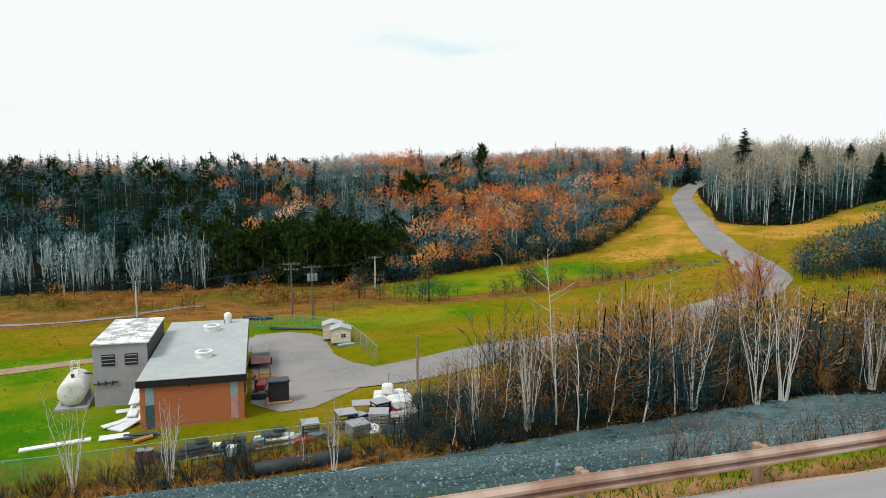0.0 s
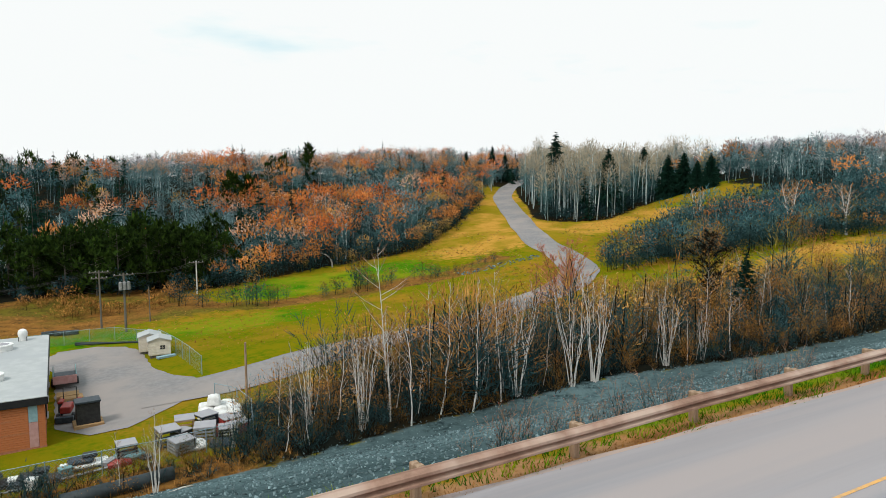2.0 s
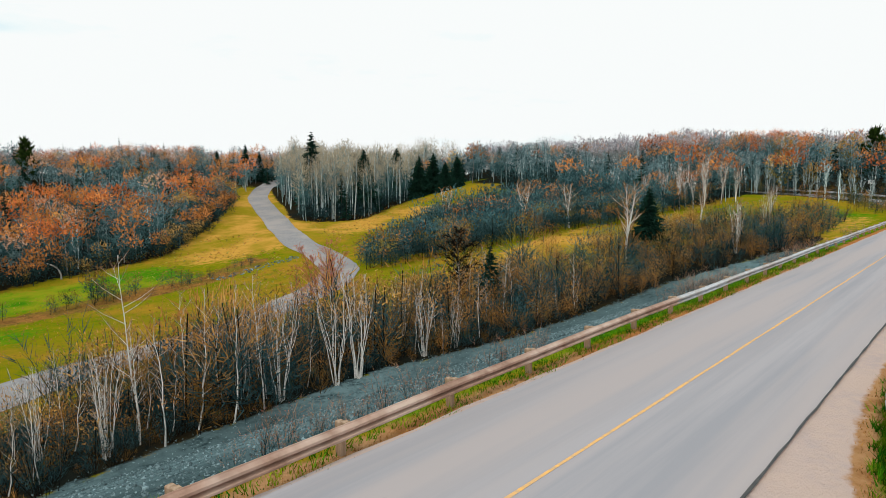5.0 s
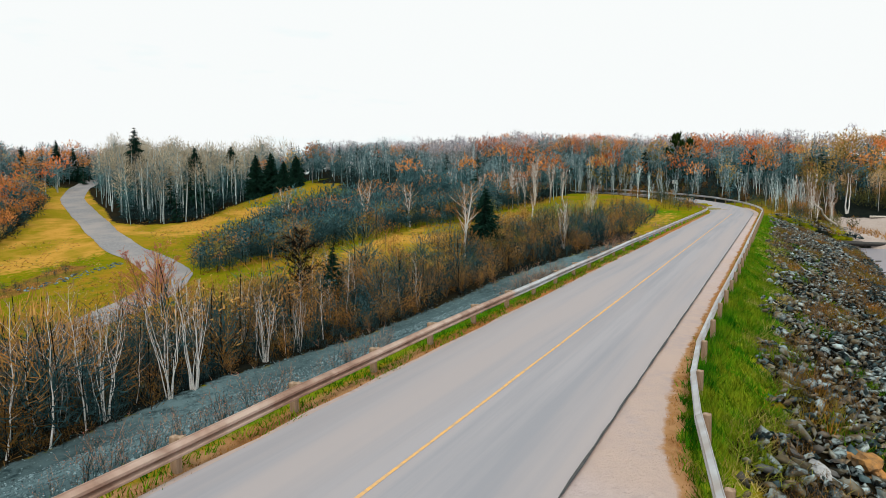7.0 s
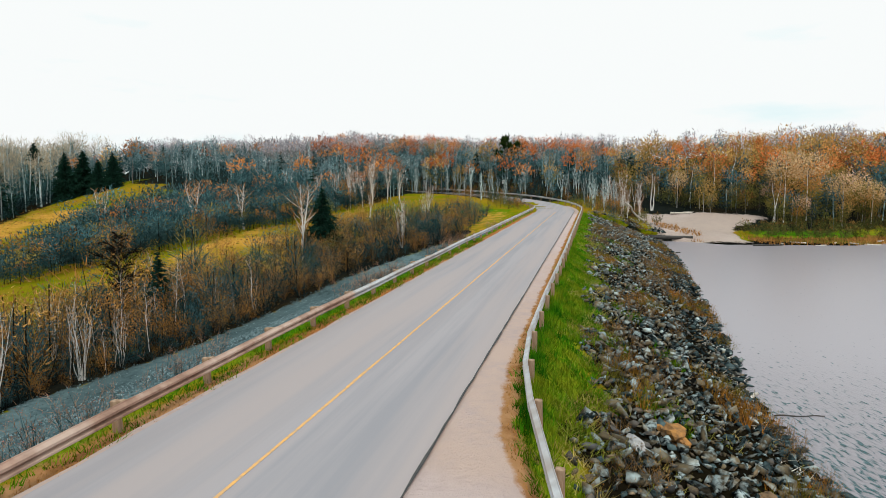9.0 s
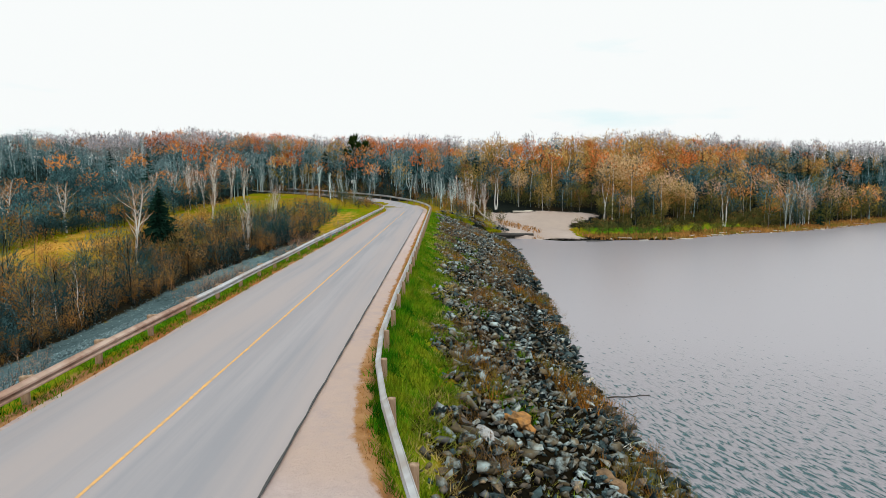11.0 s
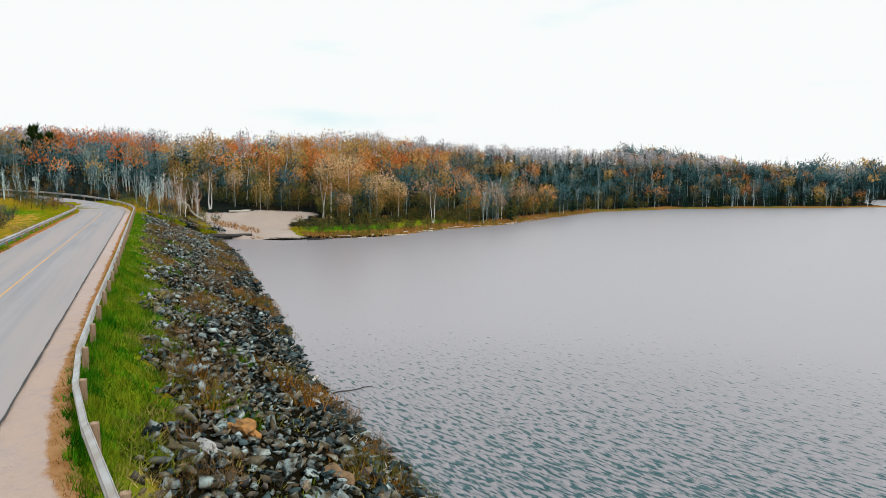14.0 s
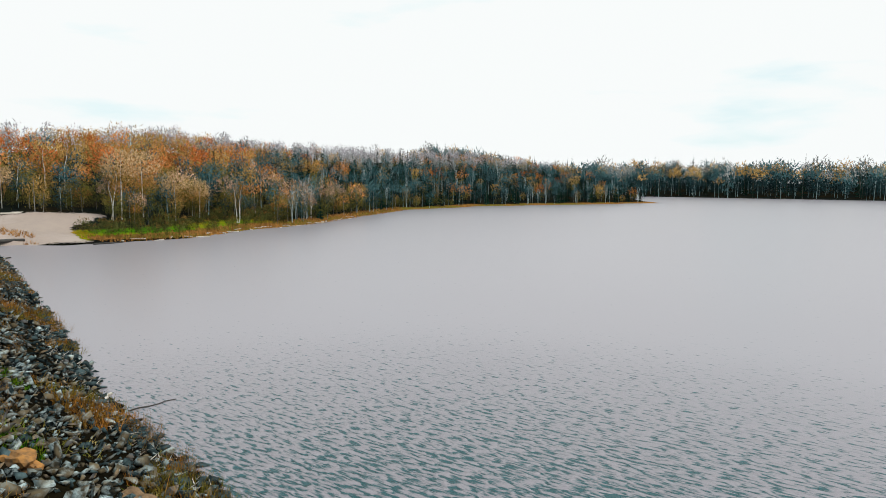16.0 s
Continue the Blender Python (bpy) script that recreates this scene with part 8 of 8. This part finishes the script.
for m in (M_ROCK_OBJ, M_ROCK_BROWN, M_WETROCK):
    for k, (v, f) in enumerate(ROCKS):
        me = bpy.data.meshes.new("rock")
        me.from_pydata([tuple(map(float, q)) for q in v], [], [tuple(map(int, q)) for q in f])
        me.materials.append(m)
        at = me.attributes.new("tint", "FLOAT", "POINT")
        at.data.foreach_set("value", np.full(len(v), 0.3 + 0.06 * k, np.float32))
        rock_data.append(me)
rr = random.Random(77)
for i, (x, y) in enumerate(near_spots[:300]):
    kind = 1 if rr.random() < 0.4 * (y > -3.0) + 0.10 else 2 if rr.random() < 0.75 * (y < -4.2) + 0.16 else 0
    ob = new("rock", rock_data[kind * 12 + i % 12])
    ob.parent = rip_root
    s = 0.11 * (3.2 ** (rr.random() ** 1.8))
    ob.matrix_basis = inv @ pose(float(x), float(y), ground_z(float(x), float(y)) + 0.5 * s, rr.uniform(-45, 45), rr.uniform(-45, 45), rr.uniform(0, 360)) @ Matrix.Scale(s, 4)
M_ORANGE_ROCK = mat("rust_stained_stone", (0.40, 0.19, 0.06), (0.13, 0.085, 0.05), 2.5, 0.85, bump=0.6, bump_scale=6)
M_BROWN_ROCK = mat("brown_boulder_stone", (0.24, 0.15, 0.085), (0.08, 0.055, 0.035), 2.5, 0.85, bump=0.6, bump_scale=6)
M_LIGHT_ROCK = mat("pale_granite", (0.40, 0.39, 0.38), (0.24, 0.24, 0.24), 3.0, 0.85, bump=0.6, bump_scale=8)
for x, y, s, mt, lab in ((21.7, -2.6, 0.40, M_ORANGE_ROCK, "large rust-stained boulder among the riprap"), (18.9, -1.3, 0.24, M_LIGHT_ROCK, "pale granite boulder among the riprap"), (20.3, -5.3, 0.34, M_BROWN_ROCK, "tilted brownish boulder near the waterline")):
    b = thing("boulder", (x, y, ground_z(x, y) + 0.02), 35, lab, "boulder")
    bm = bmesh.new()
    bmesh.ops.create_icosphere(bm, subdivisions=3, radius=1.0)
    for v in bm.verts:
        c = v.co.copy()
        c = c.lerp(c / max(abs(c.x), abs(c.y), abs(c.z)), 0.45)
        c *= 1 + 0.6 * noise.noise(c * 0.9 + Vector((s * 31, x, y))) + 0.3 * noise.noise(c * 2.6 + Vector((x, s * 9, 0)))
        v.co = Vector((c.x * s * 1.5, c.y * s * 0.95, (c.z + 0.25) * s * 0.8))
    part("stone", bm, mt, b)
rest = np.concatenate([scatter(lambda x, y: rip(x, y), -10, 50, -14, 0.5, 0.35, 53), scatter(lambda x, y: rip(x, y), 50, 134, -14, 0.5, 0.40, 56)])
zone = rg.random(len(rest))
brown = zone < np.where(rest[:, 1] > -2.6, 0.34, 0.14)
# dark stones: damp near the water, a scattered share higher up
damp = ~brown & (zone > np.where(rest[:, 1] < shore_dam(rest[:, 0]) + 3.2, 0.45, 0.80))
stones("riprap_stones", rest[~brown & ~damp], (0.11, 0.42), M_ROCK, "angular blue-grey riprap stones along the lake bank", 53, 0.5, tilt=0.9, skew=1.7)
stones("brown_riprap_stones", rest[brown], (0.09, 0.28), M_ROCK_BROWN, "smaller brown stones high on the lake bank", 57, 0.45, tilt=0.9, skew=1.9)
stones("dark_riprap_stones", rest[damp], (0.10, 0.34), M_WETROCK, "dark stones on the lake bank, damp near the water", 58, 0.35, tilt=0.9, skew=1.7)
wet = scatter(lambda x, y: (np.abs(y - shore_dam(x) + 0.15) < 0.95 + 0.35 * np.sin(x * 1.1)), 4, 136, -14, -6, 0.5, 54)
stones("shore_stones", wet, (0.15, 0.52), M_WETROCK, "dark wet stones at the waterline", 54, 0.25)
end = scatter(lambda x, y: (y < 3 - (x - 128) * 0.3) & (y > -13), 126, 141, -14, 1, 0.7, 55)
stones("bank_end_stones", end, (0.12, 0.34), mat("pale_rubble", (0.30, 0.29, 0.28), (0.12, 0.115, 0.11), 1.5, 0.85, tint="tint"), "pale stones where the dam meets the beach", 55, 0.1)


# ---- grass and weeds ----
def tufts(name, places, h, blades, material, label, seed, width=0.02, lean=0.5, category="grass"):
    rng = np.random.default_rng(seed)
    n = len(places)
    p = np.repeat(places, blades, 0) + rng.normal(0, 0.07, (n * blades, 2))
    z = height(p[:, 0], p[:, 1])
    a = rng.uniform(0, 6.283, len(p))
    hh = h * rng.uniform(0.5, 1.2, len(p)) * np.repeat(rng.uniform(0.6, 1.2, n), blades)
    ln = rng.normal(0, lean, (len(p), 2)) * hh[:, None]
    w = width * rng.uniform(0.7, 1.4, len(p))
    v = np.zeros((len(p), 3, 3), np.float32)
    v[:, 0] = np.stack([p[:, 0] - w * np.cos(a), p[:, 1] - w * np.sin(a), z - 0.02], 1)
    v[:, 1] = np.stack([p[:, 0] + w * np.cos(a), p[:, 1] + w * np.sin(a), z - 0.02], 1)
    v[:, 2] = np.stack([p[:, 0] + ln[:, 0], p[:, 1] + ln[:, 1], z + hh], 1)
    tint = np.repeat(np.clip(np.repeat(rng.normal(0.5, 0.25, n), blades), 0, 1), 3)
    ob = big_mesh(name, v.reshape(-1, 3), np.arange(len(p) * 3).reshape(-1, 3), [material], tint=tint)
    return tagged(ob, label, category, kind="stuff")


M_BLADE = mat("grass_blades", (0.008, 0.085, 0.002), (0.06, 0.19, 0.003), 0.7, 0.9, tint="tint", c3=(0.16, 0.20, 0.009), scale3=0.8)
M_STRAWBLADE = mat("straw_blades", (0.42, 0.32, 0.11), (0.26, 0.19, 0.05), 0.9, 0.9, tint="tint", c3=(0.16, 0.20, 0.02), scale3=0.7)
M_WEED = mat("bank_weed", (0.38, 0.15, 0.025), (0.10, 0.05, 0.012), 0.9, 0.9, tint="tint", c3=(0.13, 0.12, 0.02), scale3=0.4)
M_DRYBLADE = mat("dry_grass", (0.42, 0.21, 0.06), (0.25, 0.115, 0.035), 0.9, 0.9, tint="tint")


def right_edge(x):
    return 2.42 - 1.9 * np.exp(-np.maximum(x - 12, 0) / 3.5)


tufts("verge_grass", scatter(lambda x, y: (y < right_edge(x) - 0.25 * np.sin(x * 2.1) ** 2) & (y > -0.15 + 0.5 * np.sin(x * 0.5) + 0.35 * np.sin(x * 1.7)), 7, 60, -2, 2.6, 0.165, 60), 0.26, 7, M_BLADE, "bright green verge grass above the riprap", 60, 0.016)
tufts("verge_grass_far", scatter(lambda x, y: (y < right_edge(x)) & (y > -0.3 + 0.5 * np.sin(x * 0.5)), 60, 132, -2, 2.6, 0.34, 61), 0.22, 4, M_BLADE, "green verge grass along the far dam", 61, 0.03)
tufts("rail_grass", scatter(lambda x, y: (y > 11.0 + 0.2 * np.sin(x * 1.3)) & (y < 12.6), -6, 70, 10.8, 12.8, 0.2, 62), 0.2, 4, M_BLADE, "green grass growing under the guard rail", 62, 0.018)
tufts("post_grass", scatter(lambda x, y: (y > right_edge(x) - 0.95) & (y < right_edge(x) - 0.4), 16, 70, -1, 2.6, 0.15, 75), 0.46, 6, M_BLADE, "tall green grass round the rail posts", 75, 0.014, 0.35)
tufts("dry_fringe", scatter(lambda x, y: np.abs(y - right_edge(x) - 0.0) < 0.22, 7, 60, 0, 3, 0.22, 63), 0.08, 4, M_DRYBLADE, "dry orange grass at the gravel's edge", 63, 0.016)
tufts("rail_dry_fringe", scatter(lambda x, y: (y > 10.75) & (y < 11.25), -6, 70, 10.5, 11.4, 0.22, 64), 0.08, 4, M_DRYBLADE, "dry orange grass at the asphalt's edge", 64, 0.018)
tufts("verge_dry_tufts", scatter(lambda x, y: (np.abs(y + 0.1 - 0.5 * np.sin(x * 0.5) - 0.35 * np.sin(x * 1.7)) < 0.9) & (np.sin(x * 1.3 + 2 * y) + np.sin(x * 0.45 - y) > -0.3), 8, 90, -2, 2, 0.3, 73), 0.3, 9, M_STRAWBLADE, "matted straw grass where the verge meets the stones", 73, 0.012, 1.0)
weeds = scatter(lambda x, y: rip(x, y) & (((y < shore_dam(x) + 3.4) & (np.sin(x * 0.5 + y * 0.4) + np.sin(x * 0.23 + 1) > 0.35)) | (np.sin(x * 0.33 + y * 0.5) + np.sin(y * 0.9 - x * 0.17 + 1) > 1.35)), 8, 134, -12, 0, 0.38, 65)
moss = scatter(lambda x, y: rip(x, y) & (y > -4.5) & (np.sin(x * 0.7 + y) + np.sin(y * 1.3 - x * 0.4 + 2) > 0.9), 8, 90, -5, 0, 0.3, 71)
tufts("bank_grass", moss, 0.32, 6, M_BLADE, "green grass creeping down between the riprap stones", 71, 0.016, 0.5)
tufts("bank_weeds", weeds, 0.6, 9, M_WEED, "rusty dry weeds between the riprap stones", 65, 0.014, 0.4, "weeds")
tufts("bank_moss_grass", scatter(lambda x, y: rip(x, y) & (x < 30) & (np.sin(x * 0.9 + y * 0.6) + np.sin(y * 1.1 - x * 0.5) > 0.5), 9, 30, -9, 0, 0.45, 74), 0.2, 7, M_STRAWBLADE, "olive and straw-brown dead weeds matted among the stones", 74, 0.014, 1.2, "weeds")
bushy = scatter(lambda x, y: rip(x, y) & (np.sin(x * 0.41 + 2.0) + np.sin(y * 0.8 + x * 0.1) > 0.4), 10, 134, -12, 0.5, 1.45, 66)
woods("bank_bushes", [shrub(370 + k, 1.0, 16, 12, 0.016, 0.7, 0.4, 0.03) for k in range(4)], bushy, [M_BARK, M_TWIG, M_TWIG_RUST], "small rust-brown bushes on the riprap bank", (0.5, 1.1), 66, "brush")
reeds = scatter(lambda x, y: (x - shore_lake(y) > -0.5) & (x - shore_lake(y) < 9.0) & (y < beach_south(x) - 0.5), 120, 220, -160, -27, 0.95, 67)
tufts("fence_weeds", strip_weeds, 0.5, 5, M_DRYBLADE, "dry brown weeds along the yard fence", 70, 0.022, 0.5, "weeds")
tufts("corner_reeds", tufts_spots, 0.7, 6, M_DRYBLADE, "dry orange grass beside the beach", 72, 0.035, 0.4, "reeds")
tufts("shore_reeds", reeds, 0.7, 6, M_DRYBLADE, "dry orange reeds along the lake shore", 67, 0.04, 0.3, "reeds")
drift_bits = scatter(lambda x, y: np.abs(y - shore_dam(x) - 1.0) < 0.9, 14, 60, -12, -6, 0.5, 68)
tufts("drift_litter", drift_bits, 0.14, 3, M_DRIFT, "bleached twigs washed up on the stones", 68, 0.03, 3.0, "driftwood")
slope_tufts = scatter(lambda x, y: (y > toe_y(x) + 9) & clear_of_roads(x, y, 8) & (np.sin(x * 0.31 + y * 0.2) + np.sin(y * 0.43 - x * 0.17) > -0.6), 52, 150, 28, 135, 1.25, 91)
ta, tb = split(slope_tufts, 0.55, 0.45)
tufts("slope_straw_tussocks", ta, 0.2, 5, M_DRYBLADE, "orange straw tussocks on the grassy slope", 91, 0.09, 1.0)
tufts("slope_green_tussocks", tb, 0.2, 5, M_STRAWBLADE, "rough olive tussocks on the grassy slope", 92, 0.09, 1.0)
tufts("meadow_tussocks", scatter(lambda x, y: (y > 46) & (y < 112) & ((x < -15) | (y > 84) | ((x > 12) & (np.abs(y - 62) > 5))), -30, 60, 46, 112, 1.2, 69), 0.22, 4, M_DRYBLADE, "straw tussocks scattered over the meadow", 69, 0.03, 0.5)
